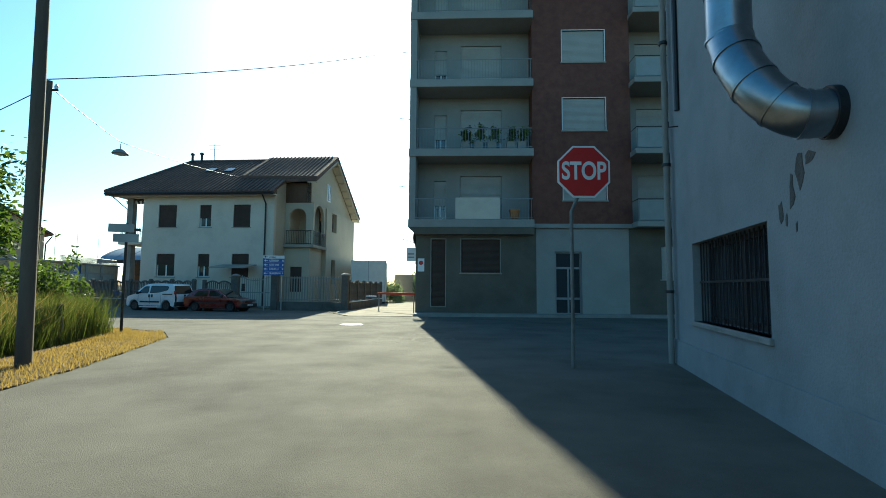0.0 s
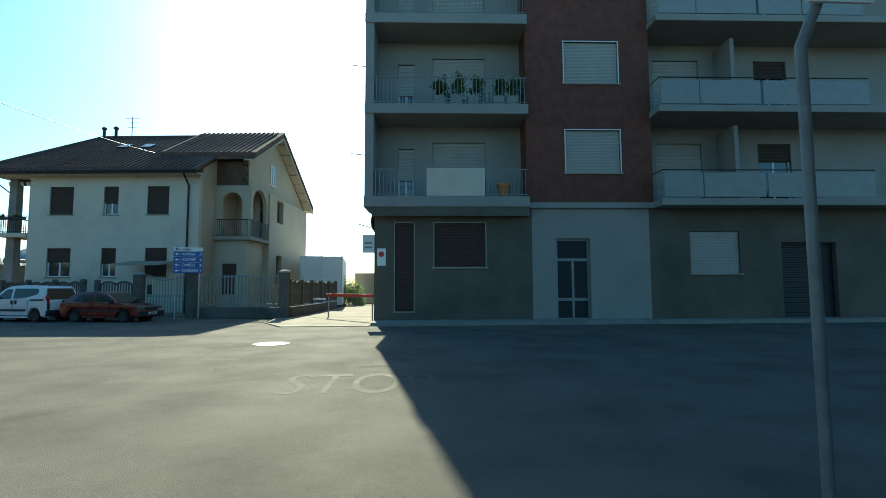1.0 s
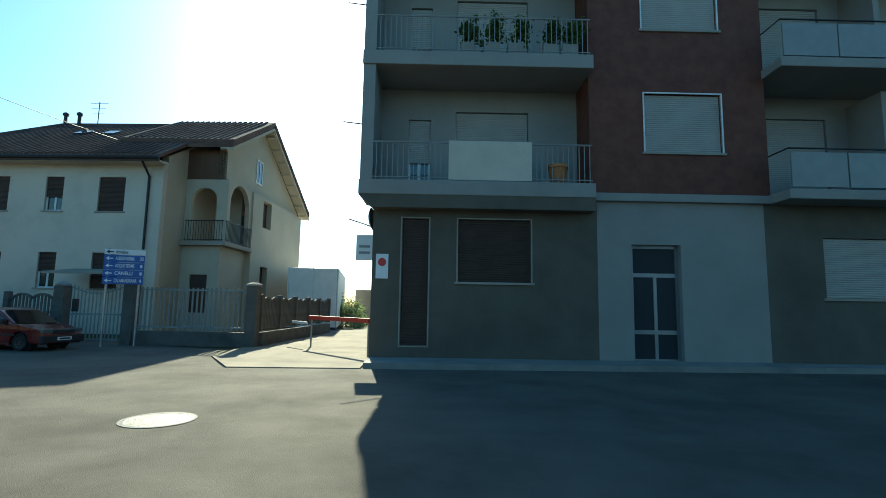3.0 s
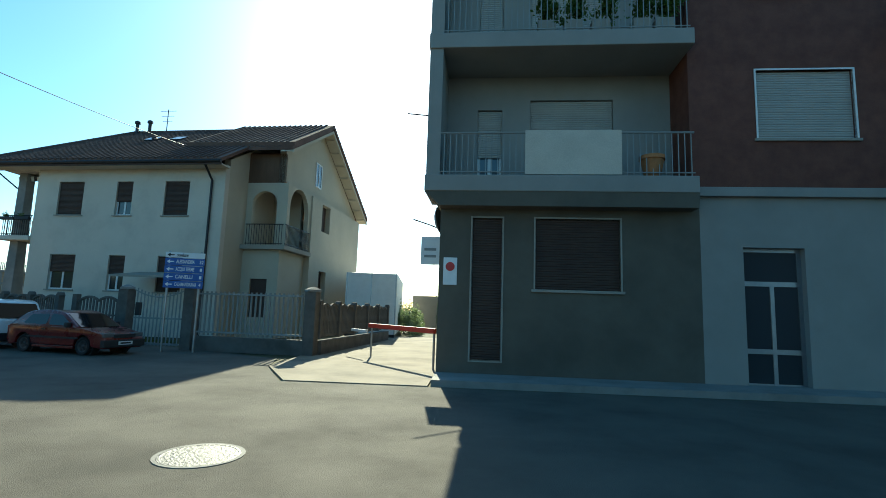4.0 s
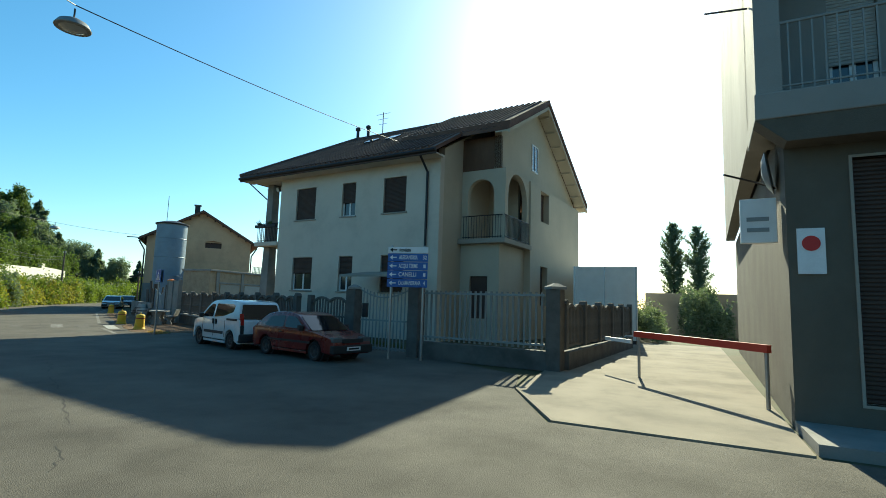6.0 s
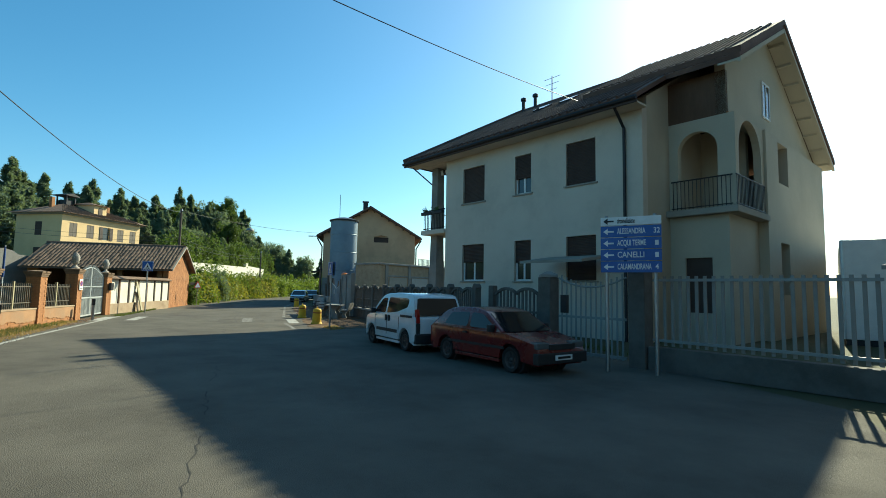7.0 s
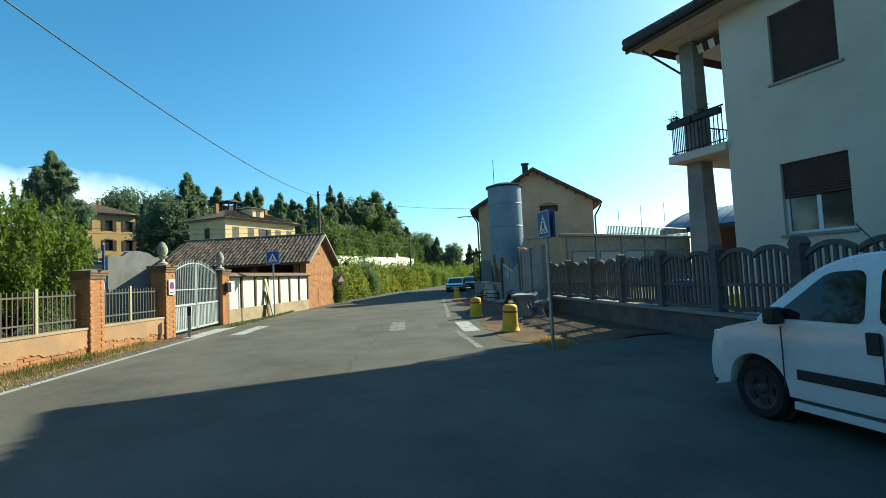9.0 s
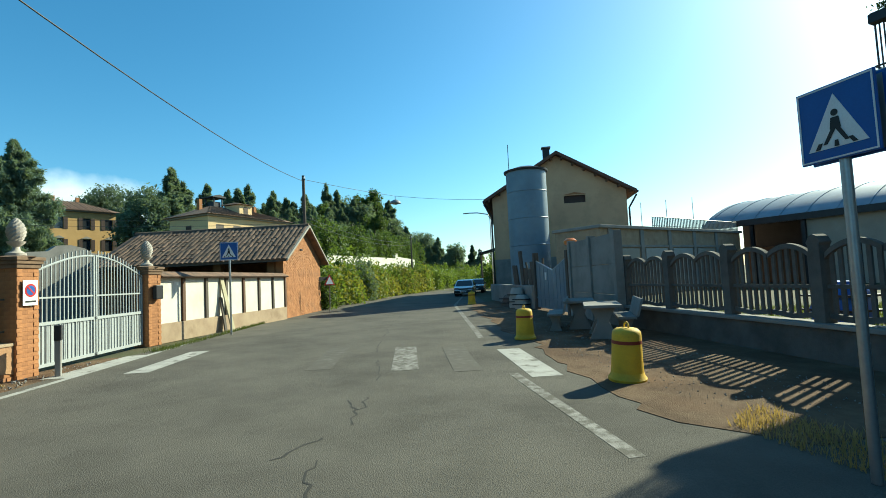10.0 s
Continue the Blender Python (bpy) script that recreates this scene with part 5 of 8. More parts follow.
def build_fence():
    d1 = KINK - FENCE_P
    m = frame_at(FENCE_P, KINK)
    f = thing("garden_fence", m, "grey concrete fence with flat pales and a pale metal gate", "fence")
    part("low_wall", Mesh().box(6.45, -0.12, 0, 8.0, 0.12, 0.5), "dark_concrete", f, bevel=0.01)
    part("low_wall", Mesh().box(0.2, -0.12, 0, 3.8, 0.12, 0.45), "dark_concrete", f, bevel=0.01)
    x0, x1, z1 = 0.35, 3.75, 1.8
    part("rail", Mesh().box(x0, -0.02, 0.55, x1, 0.02, 0.6), "rail_white", f)
    part("rail", Mesh().box(x0, -0.02, z1 - 0.1, x1, 0.02, z1 - 0.05), "rail_white", f)
    bars(f, "pale", (x0, -0.03), (x1, -0.03), 0.48, z1, 0.15, 0.055, 0.025, "concrete")
    fence_bay(f, 6.5, 7.95)
    part("post", Mesh().box(7.95, -0.085, 0.5, 8.12, 0.085, 1.6), "dark_concrete", f, bevel=0.02)
    # gate with a dipped top and a lock plate
    dip = lambda u: 1.68 + 0.2 * (2 * u - 1) ** 2
    g = part("gate", Mesh().box(4.3, -0.02, 0.12, 5.95, 0.02, 0.18).box(4.3, -0.02, 0.9, 5.95, 0.02, 0.95), "rail_white", f, "pale metal garden gate with upright bars")
    part("gate_top", Mesh().tube([(4.3 + 1.65 * k / 10, 0, dip(k / 10) - 0.1) for k in range(11)], 0.022, 6), "rail_white", g)
    bars(g, "gate_bar", (4.32, 0), (5.93, 0), 0.1, 1.75, 0.12, 0.035, 0.02, "rail_white", dip)
    part("lock_plate", Mesh().box(5.72, -0.05, 1.0, 5.88, 0.05, 1.4), "dark_metal", g, "dark lock plate", bevel=0.008)
    part("letter_box", Mesh().box(6.2, -0.32, 1.0, 6.4, -0.18, 1.35), "dark_metal", f, bevel=0.01)
    for x, h in ((0.1, 1.97), (4.0, 2.1), (6.25, 1.9)):
        fence_pillar(m @ pose(x, 0, 0), h)
    m2 = pose(KINK.x, KINK.y, 0, 0, 0, F2)
    f2 = thing("garden_fence", m2, "grey precast concrete fence with scalloped arched bays", "fence")
    ln, step = 13.6, 1.7
    part("low_wall", Mesh().box(0.1, -0.12, 0, ln, 0.12, 0.44), "dark_concrete", f2, bevel=0.01)
    part("coping", Mesh().box(0.1, -0.17, 0.44, ln, 0.17, 0.5), "concrete", f2, bevel=0.012)
    post = Mesh().box(-0.085, -0.085, 0.5, 0.085, 0.085, 1.5).prism([(-0.085, 1.5), (0.085, 1.5), (0.11, 1.54), (0.06, 1.62), (0.0, 1.65), (-0.06, 1.62), (-0.11, 1.54)], -0.085, 0.085, "y").data("post", "dark_concrete")
    for k in range(9):
        o = part("post", post, None, f2)
        o.location = (k * step, 0, 0)
        if k < 8:
            fence_bay(f2, k * step + 0.09, (k + 1) * step - 0.09)
    # the same kind of fence along the driveway
    f3 = thing("garden_fence", pose(FENCE_P.x + 0.05, FENCE_P.y + 0.25, 0, 0, 0, 86), "grey precast concrete fence beside the driveway", "fence")
    part("low_wall", Mesh().box(0.0, -0.12, 0, 5 * step, 0.12, 0.44), "dark_concrete", f3, bevel=0.01)
    for k in range(6):
        o = part("post", post, None, f3)
        o.location = (k * step, 0, 0)
        if k < 5:
            fence_bay(f3, k * step + 0.09, (k + 1) * step - 0.09)


build_fence()


# ---- traffic signs, bollards, street things ----
def text(name, body, size, m, material, parent, depth=0.002, align="CENTER", bold=0.0):
    """Raised lettering as a mesh, in the thing's own axes."""
    cu = bpy.data.curves.new(name, "FONT")
    cu.body, cu.size, cu.extrude, cu.align_x, cu.align_y = body, size, depth, align, "CENTER"
    cu.offset = bold
    tmp = bpy.data.objects.new(name, cu)
    scene.collection.objects.link(tmp)
    dg = bpy.context.evaluated_depsgraph_get()
    me = bpy.data.meshes.new_from_object(tmp.evaluated_get(dg))
    bpy.data.objects.remove(tmp)
    bpy.data.curves.remove(cu)
    me.transform(m)
    me.materials.clear()
    me.materials.append(M[material])
    ob = new(name, me)
    ob.parent = parent
    return ob


def crossing_sign(m, h, size, double, label):
    """A pedestrian crossing sign: a blue plate with a white triangle, facing -y."""
    s = thing("crossing_sign", m, label, "traffic sign", "pedestrian crossing signs")
    part("pole", Mesh().tube([(0, 0.04, 0), (0, 0.04, h + size * 0.9)], 0.03, 10), "steel", s, smooth=40)
    def plate(y, out):
        k = Mesh().box(-size / 2, y - 0.008, h, size / 2, y + 0.008, h + size)
        p = part("plate", k, "blue_sign", s, bevel=0.006)
        a = y + out * 0.012
        b = y + out * 0.009
        part("border", wall(-size * 0.48, size * 0.48, h + size * 0.02, h + size * 0.98, min(a, b), max(a, b), [(-size * 0.46, size * 0.46, h + size * 0.04, h + size * 0.96)]), "white_sign", p)
        part("triangle", Mesh().prism([(-size * 0.38, h + size * 0.16), (size * 0.38, h + size * 0.16), (0, h + size * 0.86)], min(a, b), max(a, b), "y"), "white_sign", p)
        c0, c1 = y + out * 0.013, y + out * 0.016
        for q in ([(-0.05, 0.55), (0.05, 0.55), (0.07, 0.4), (-0.07, 0.4)], [(-0.06, 0.4), (0.0, 0.4), (-0.12, 0.22), (-0.17, 0.22)], [(0.0, 0.4), (0.06, 0.4), (0.16, 0.22), (0.11, 0.22)], [(-0.28, 0.17), (-0.22, 0.17), (-0.18, 0.25), (-0.23, 0.25)], [(0.2, 0.17), (0.26, 0.17), (0.2, 0.25), (0.15, 0.25)], [(-0.03, 0.17), (0.03, 0.17), (0.02, 0.25), (-0.02, 0.25)]):
            part("pictogram_bar", Mesh().prism([(x * size, h + z * size) for x, z in q], min(c0, c1), max(c0, c1), "y"), "black_sign", p)
        part("pictogram_disc", Mesh().at(pose(0, c0, h + size * 0.61, 90, 0, 0)).lathe([(size * 0.045, -0.002), (size * 0.045, 0.002)], 14), "black_sign", p)
        part("plate_back", Mesh().box(-size / 2 + 0.02, y - out * 0.012 - 0.003, h + 0.02, size / 2 - 0.02, y - out * 0.012 + 0.003, h + size - 0.02), "grey_back", p)
    plate(0.0, -1)
    if double:
        plate(0.09, 1)
    for z in (h + 0.12, h + size - 0.12):
        part("clamp", Mesh().box(-0.05, 0.01, z - 0.02, 0.05, 0.08, z + 0.02), "dark_metal", s)
    return s


crossing_sign(pose(-23.93, 28.18, 0.015, 0, 0, -15), 1.88, 0.46, True, "blue pedestrian crossing sign on a thin grey pole in the verge")
crossing_sign(pose(-38.0, 26.25, 0.0, 0, 0, 62), 2.15, 0.52, False, "blue pedestrian crossing sign beside the panelled wall")


def stop_sign(m):
    s = thing("stop_sign", m, "red octagonal stop sign with white letters on a grey pole", "traffic sign")
    part("pole", Mesh().tube([(-0.18, 0.05, 0), (-0.18, 0.05, 2.35), (0, 0.05, 2.75), (0, 0.05, 3.2)], 0.028, 10), "post_grey", s, smooth=40)
    oc = lambda r: [(r * math.cos(math.pi / 8 + k * math.pi / 4), 2.95 + r * math.sin(math.pi / 8 + k * math.pi / 4)) for k in range(8)]
    p = part("plate", Mesh().prism(oc(0.43), -0.008, 0.008, "y"), "white_sign", s)
    part("face", Mesh().prism(oc(0.4), -0.014, -0.009, "y"), "red_sign", p)
    text("lettering", "STOP", 0.36, pose(0, -0.016, 2.95, 90, 0, 0) @ Matrix.Diagonal((0.78, 1.05, 1, 1)), "white_sign", p, bold=0.009)
    return s


stop_sign(pose(-1.84, 9.68, 0.0, 0, 0, 0) @ Matrix.Scale(1.07, 4))


def direction_sign(m):
    s = thing("direction_sign", m, "stack of blue direction boards with white arrows on two poles", "road sign")
    for x in (0.1, 0.95):
        part("pole", Mesh().tube([(x, 0.05, 0), (x, 0.05, 2.92)], 0.035, 10), "steel", s, smooth=40)
    rows = [("white_sign", "dark_metal", 0.17), ("blue_sign", "white_sign", 0.22), ("blue_sign", "white_sign", 0.22), ("blue_sign", "white_sign", 0.22), ("blue_sign", "white_sign", 0.22)]
    z = 2.88
    for i, (c, ink, h) in enumerate(rows):
        b = part("board", Mesh().box(0, -0.012, z - h + 0.015, 1.06, 0.012, z), c, s, "white board" if i == 0 else "blue direction board", bevel=0.006)
        zc = z - h / 2 + 0.007
        part("arrow", Mesh().prism([(0.05, zc), (0.13, zc + 0.06), (0.13, zc + 0.015), (0.24, zc + 0.015), (0.24, zc - 0.015), (0.13, zc - 0.015), (0.13, zc - 0.06)], -0.017, -0.013, "y"), ink, b)
        word, number = (("circonvallazione", ""), ("ALESSANDRIA", "32"), ("ACQUI TERME", None), ("CANELLI", None), ("CALAMANDRANA", "4"))[i]
        wide = min(1.0, 0.6 / (0.105 * len(word)))
        text("lettering", word, 0.135 if i == 0 else 0.15, pose(0.3, -0.016, zc, 90, 0, 0) @ Matrix.Diagonal((wide, 1, 1, 1)), ink, b, align="LEFT", bold=0.002)
        if number:
            text("lettering", number, 0.14, pose(0.98, -0.016, zc, 90, 0, 0) @ Matrix.Diagonal((0.8, 1, 1, 1)), ink, b, bold=0.002)
        elif number is None:
            part("text_bar", Mesh().box(0.95, -0.017, zc - 0.045, 1.01, -0.013, zc + 0.045), ink, b)
        z -= h
    return s


direction_sign(pose(-13.6, 27.45, 0, 0, 0, 16))


def sign_back(m):
    s = thing("side_road_sign", m, "pale rectangular sign boards on a dark pole in the verge", "road sign")
    part("pole", Mesh().tube([(0, 0, 0), (0, 0, 2.9)], 0.035, 10), "dark_metal", s, smooth=40)
    for x0, x1, z0, z1 in ((-0.42, 0.18, 2.66, 2.88), (-0.3, 0.3, 2.4, 2.62)):
        part("board", Mesh().box(x0, -0.05, z0, x1, -0.03, z1), "grey_back", s, bevel=0.004)


sign_back(pose(-12.5, 14.7, 0, 0, 0, 15))


def bollard(m, label):
    b = thing("bollard", m, label, "bollard", "yellow bollards along the verge")
    part("base", Mesh().lathe([(0.215, 0), (0.22, 0.03), (0.195, 0.065), (0.18, 0.11)], 24), "yellow", b, smooth=40)
    part("body", Mesh().lathe([(0.183, 0.1), (0.172, 0.3), (0.165, 0.53), (0.155, 0.57), (0.12, 0.6), (0.03, 0.612)], 24), "yellow", b, smooth=40)
    part("band", Mesh().lathe([(0.1705, 0.43), (0.169, 0.47)], 24), "band", b, "dark red painted band", smooth=40)
    part("lifting_loop", Mesh().tube([(0.035 * math.cos(a * 0.524), 0, 0.6 + 0.075 * math.sin(a * 0.524)) for a in range(7)], 0.01, 6), "yellow", b, smooth=1)
    return b


b0 = bollard(pose(-26.66, 29.38, 0.02, 0, 3, 0), "yellow painted concrete bollard with a red band, slightly tilted")
for x, y in ((-30.53, 30.96), (-42.8, 37.5)):
    tagged(copy_thing(b0, pose(x, y, 0.02)), "yellow painted concrete bollard with a dark red band")


def picnic_table(m):
    t = thing("picnic_table", m, "weathered concrete picnic table on two slab legs", "table")
    part("tabletop", Mesh().box(-0.8, -0.4, 0.7, 0.8, 0.4, 0.77), "concrete", t, bevel=0.015)
    for x in (-0.5, 0.5):
        part("leg", Mesh().prism([(-0.3, 0), (0.3, 0), (0.12, 0.4), (0.28, 0.7), (-0.28, 0.7), (-0.12, 0.4)], x - 0.06, x + 0.06, "x"), "concrete", t, bevel=0.01)


def bench(m):
    t = thing("concrete_bench", m, "weathered concrete bench with a backrest", "bench", "benches at the picnic table")
    part("seat", Mesh().box(-0.8, -0.2, 0.4, 0.8, 0.2, 0.46), "concrete", t, bevel=0.012)
    part("backrest", Mesh().prism([(0.2, 0.46), (0.25, 0.46), (0.36, 0.85), (0.31, 0.85)], -0.8, 0.8, "x"), "concrete", t)
    for x in (-0.55, 0.55):
        part("leg", Mesh().prism([(-0.16, 0), (0.16, 0), (0.08, 0.2), (0.16, 0.4), (-0.16, 0.4), (-0.08, 0.2)], x - 0.05, x + 0.05, "x"), "concrete", t)
    return t


SEATS = 136.0      # the tables and benches stand askew to the fence
picnic_table(pose(-29.65, 32.2, 0.018, 0, 0, SEATS) @ Matrix.Scale(0.85, 4))
picnic_table(pose(-31.2, 33.12, 0.018, 0, 0, SEATS) @ Matrix.Scale(0.85, 4))
bench(pose(-29.62, 32.8, 0.018, 0, 0, SEATS + 180) @ Matrix.Scale(0.85, 4))
bench(pose(-31.45, 32.62, 0.018, 0, 0, SEATS + 180) @ Matrix.Scale(0.85, 4))


# ---- walls and yard beyond the fence ----
def panel_wall(name, p, q, h, label, step=2.0):
    ln = math.hypot(q[0] - p[0], q[1] - p[1])
    w = thing(name, frame_at(p, q), label, "wall")
    n = max(1, round(ln / step))
    for i in range(n + 1):
        part("post", Mesh().box(i * ln / n - 0.08, -0.1, 0, i * ln / n + 0.08, 0.1, h + 0.05), "concrete", w, bevel=0.01)
    for i in range(n):
        for j in range(3):
            part("panel", Mesh().box(i * ln / n + 0.06, -0.04, j * h / 3 + 0.004, (i + 1) * ln / n - 0.06, 0.04, (j + 1) * h / 3 - 0.008), "concrete", w, bevel=0.008)
    return w


panel_wall("yard_wall", (-33.55, 35.25), (-30.6, 33.85), 2.2, "tall grey precast concrete panel wall", 1.63)
# garages whose front runs back from the yard wall
pw = thing("garage_row", frame_at((-38.66, 42.0), (-40.8, 57.0)), "low tan garage row of plain slabs with a flat roof terrace", "building")
part("wall", Mesh().box(0, 0.02, 0, 15, 2.6, 3.3), "tan_plaster", pw)
part("roof", Mesh().box(-0.1, -0.12, 3.3, 15.1, 2.7, 3.45), "concrete", pw, bevel=0.02)
for k in range(5):
    part("garage_door", Mesh().box(1.05 + 2.7 * k, -0.03, 0.05, 3.15 + 2.7 * k, 0.02, 2.35), "shutter_pale" if k in (1, 2) else "concrete_light", pw, "plain pale slab door", bevel=0.012)
    part("lintel", Mesh().box(0.92 + 2.7 * k, -0.04, 2.4, 3.28 + 2.7 * k, 0.02, 2.52), "concrete", pw, bevel=0.01)
    part("pier", Mesh().box(0.6 + 2.7 * k, -0.06, 0, 0.9 + 2.7 * k, 0.02, 3.3), "concrete", pw, bevel=0.01)
railing(pw, (4.6, 0.05), (14.9, 0.05), 3.45, 4.0, 0.17, "rail_white", 0.04)


def metal_gate(p, q):
    """Two sheet metal leaves between posts; their tops sag towards the joint."""
    ln = math.hypot(q[0] - p[0], q[1] - p[1])
    g = thing("yard_gate", frame_at(p, q), "grey-blue sheet metal yard gate with a sagging top", "gate")
    for a, b, za, zb in ((0.04, 0.44, 1.8, 1.42), (0.45, 0.97, 1.42, 1.8)):
        lf = part("leaf", Mesh().prism([(ln * a, 0.1), (ln * b, 0.1), (ln * b, zb), (ln * a, za)], -0.02, 0.02, "y"), "silo", g)
        for f in (0.25, 0.5, 0.75):
            x = ln * (a + (b - a) * f)
            part("rib", Mesh().box(x - 0.015, -0.032, 0.12, x + 0.015, 0.032, za + (zb - za) * f - 0.04), "silo", lf)
        part("kick_rail", Mesh().box(ln * a, -0.035, 0.42, ln * b, 0.035, 0.48), "silo", lf)
        part("top_rail", Mesh().tube([(ln * a, 0, za), (ln * b, 0, zb)], 0.025, 6), "steel", lf)
    part("notice", Mesh().box(ln * 0.62, -0.05, 1.1, ln * 0.62 + 0.12, 0.05, 1.36), "white_sign", g)
    for f, h in ((0.015, 2.0), (0.985, 2.1)):
        part("post", Mesh().box(ln * f - 0.09, -0.09, 0, ln * f + 0.09, 0.09, h), "wood_pole", g, "weathered dark gate post", bevel=0.01)


metal_gate((-33.72, 35.3), (-37.0, 36.72))
bw = thing("beacon_post", pose(-33.95, 35.62, 0), "orange warning lamp on a thin dark post", "lamp")
part("post", Mesh().tube([(0, 0, 0), (0, 0, 2.15)], 0.03, 8), "dark_metal", bw)
part("lamp", Mesh().lathe([(0.1, 2.15), (0.2, 2.2), (0.2, 2.3), (0.11, 2.37)], 16), "orange", bw, smooth=40)
ow = thing("rubble_wall", frame_at((-37.15, 36.8), (-45.5, 40.7)), "old plastered yard wall with stacked boards and rubble", "wall")
part("wall", Mesh().box(0, -0.15, 0, 9.2, 0.15, 0.88), "concrete", ow, bevel=0.02)
for k in range(9):
    part("board", Mesh().at(pose(0.4 + k * 0.5, -0.3, 0, rnd.uniform(-6, 4), 0, rnd.uniform(-4, 4))).box(-0.22, -0.03, 0.2, 0.22, 0.03, 1.9 + rnd.uniform(-0.4, 0.5)), "wood_pole" if k % 3 else "concrete", ow)


def bale(m, w, d, h, material, label):
    """A tied, sagging bundle under a sheet."""
    g = random.Random(int(w * 1000 + h * 100))
    t = thing("wrapped_bundle", m, label, "bundle", "bundles along the yard wall")
    b = Mesh()
    n, k = 16, 6
    ring = lambda f: [((w / 2) * (1 - 0.35 * f ** 3) * math.copysign(abs(math.cos(a)) ** 0.6, math.cos(a)) * g.uniform(0.92, 1.06), (d / 2) * (1 - 0.35 * f ** 3) * math.copysign(abs(math.sin(a)) ** 0.6, math.sin(a)) * g.uniform(0.92, 1.06), h * f * g.uniform(0.97, 1.03)) for a in (6.28319 * i / n for i in range(n))]
    vs = [p for j in range(k + 1) for p in ring(j / k)]
    b.add(vs, [(j * n + i, j * n + (i + 1) % n, (j + 1) * n + (i + 1) % n, (j + 1) * n + i) for j in range(k) for i in range(n)] + [tuple(range(k * n, (k + 1) * n)), tuple(range(n))[::-1]])
    part("sheet", b, material, t, smooth=50)
    for f in (0.3, 0.65):
        part("strap", wall(-w / 2 * 1.05, w / 2 * 1.05, h * f, h * f + 0.04, -d / 2 * 1.06, d / 2 * 1.06, []), "dark_metal", t)
    return t


bale(pose(-37.75, 36.6, 0.0, 0, 0, 20), 0.6, 0.45, 0.55, "shutter_pale", "white plastic-wrapped bundle by the yard wall")
bale(pose(-38.5, 36.95, 0.0, 0, 0, 35), 0.65, 0.45, 0.8, "shutter_pale", "tall white plastic-wrapped bundle by the yard wall")
bale(pose(-27.48, 36.77, 0.0, 0, 0, -22), 1.1, 0.8, 0.85, "tarp_blue", "blue tarpaulin bundle on the lawn behind the fence")
bale(pose(-39.4, 37.35, 0.0, 0, 0, 15), 0.9, 0.5, 0.5, "dark_concrete", "grey sheeted bundle by the yard wall")
for k, (x, y, lean, h) in enumerate(((-37.35, 37.3, 4, 2.05), (-38.0, 37.65, -5, 1.95), (-38.65, 37.95, 6, 1.85))):
    sp = thing("leaning_post", pose(x, y, 0, lean, -lean, 0), "rough grey timber post leaning at the yard gate", "post")
    part("post", Mesh().tube([(0, 0, 0), (0.02, 0, h * 0.5), (0, 0, h)], 0.06, 8, 0.045), "wood_pole", sp, smooth=40)


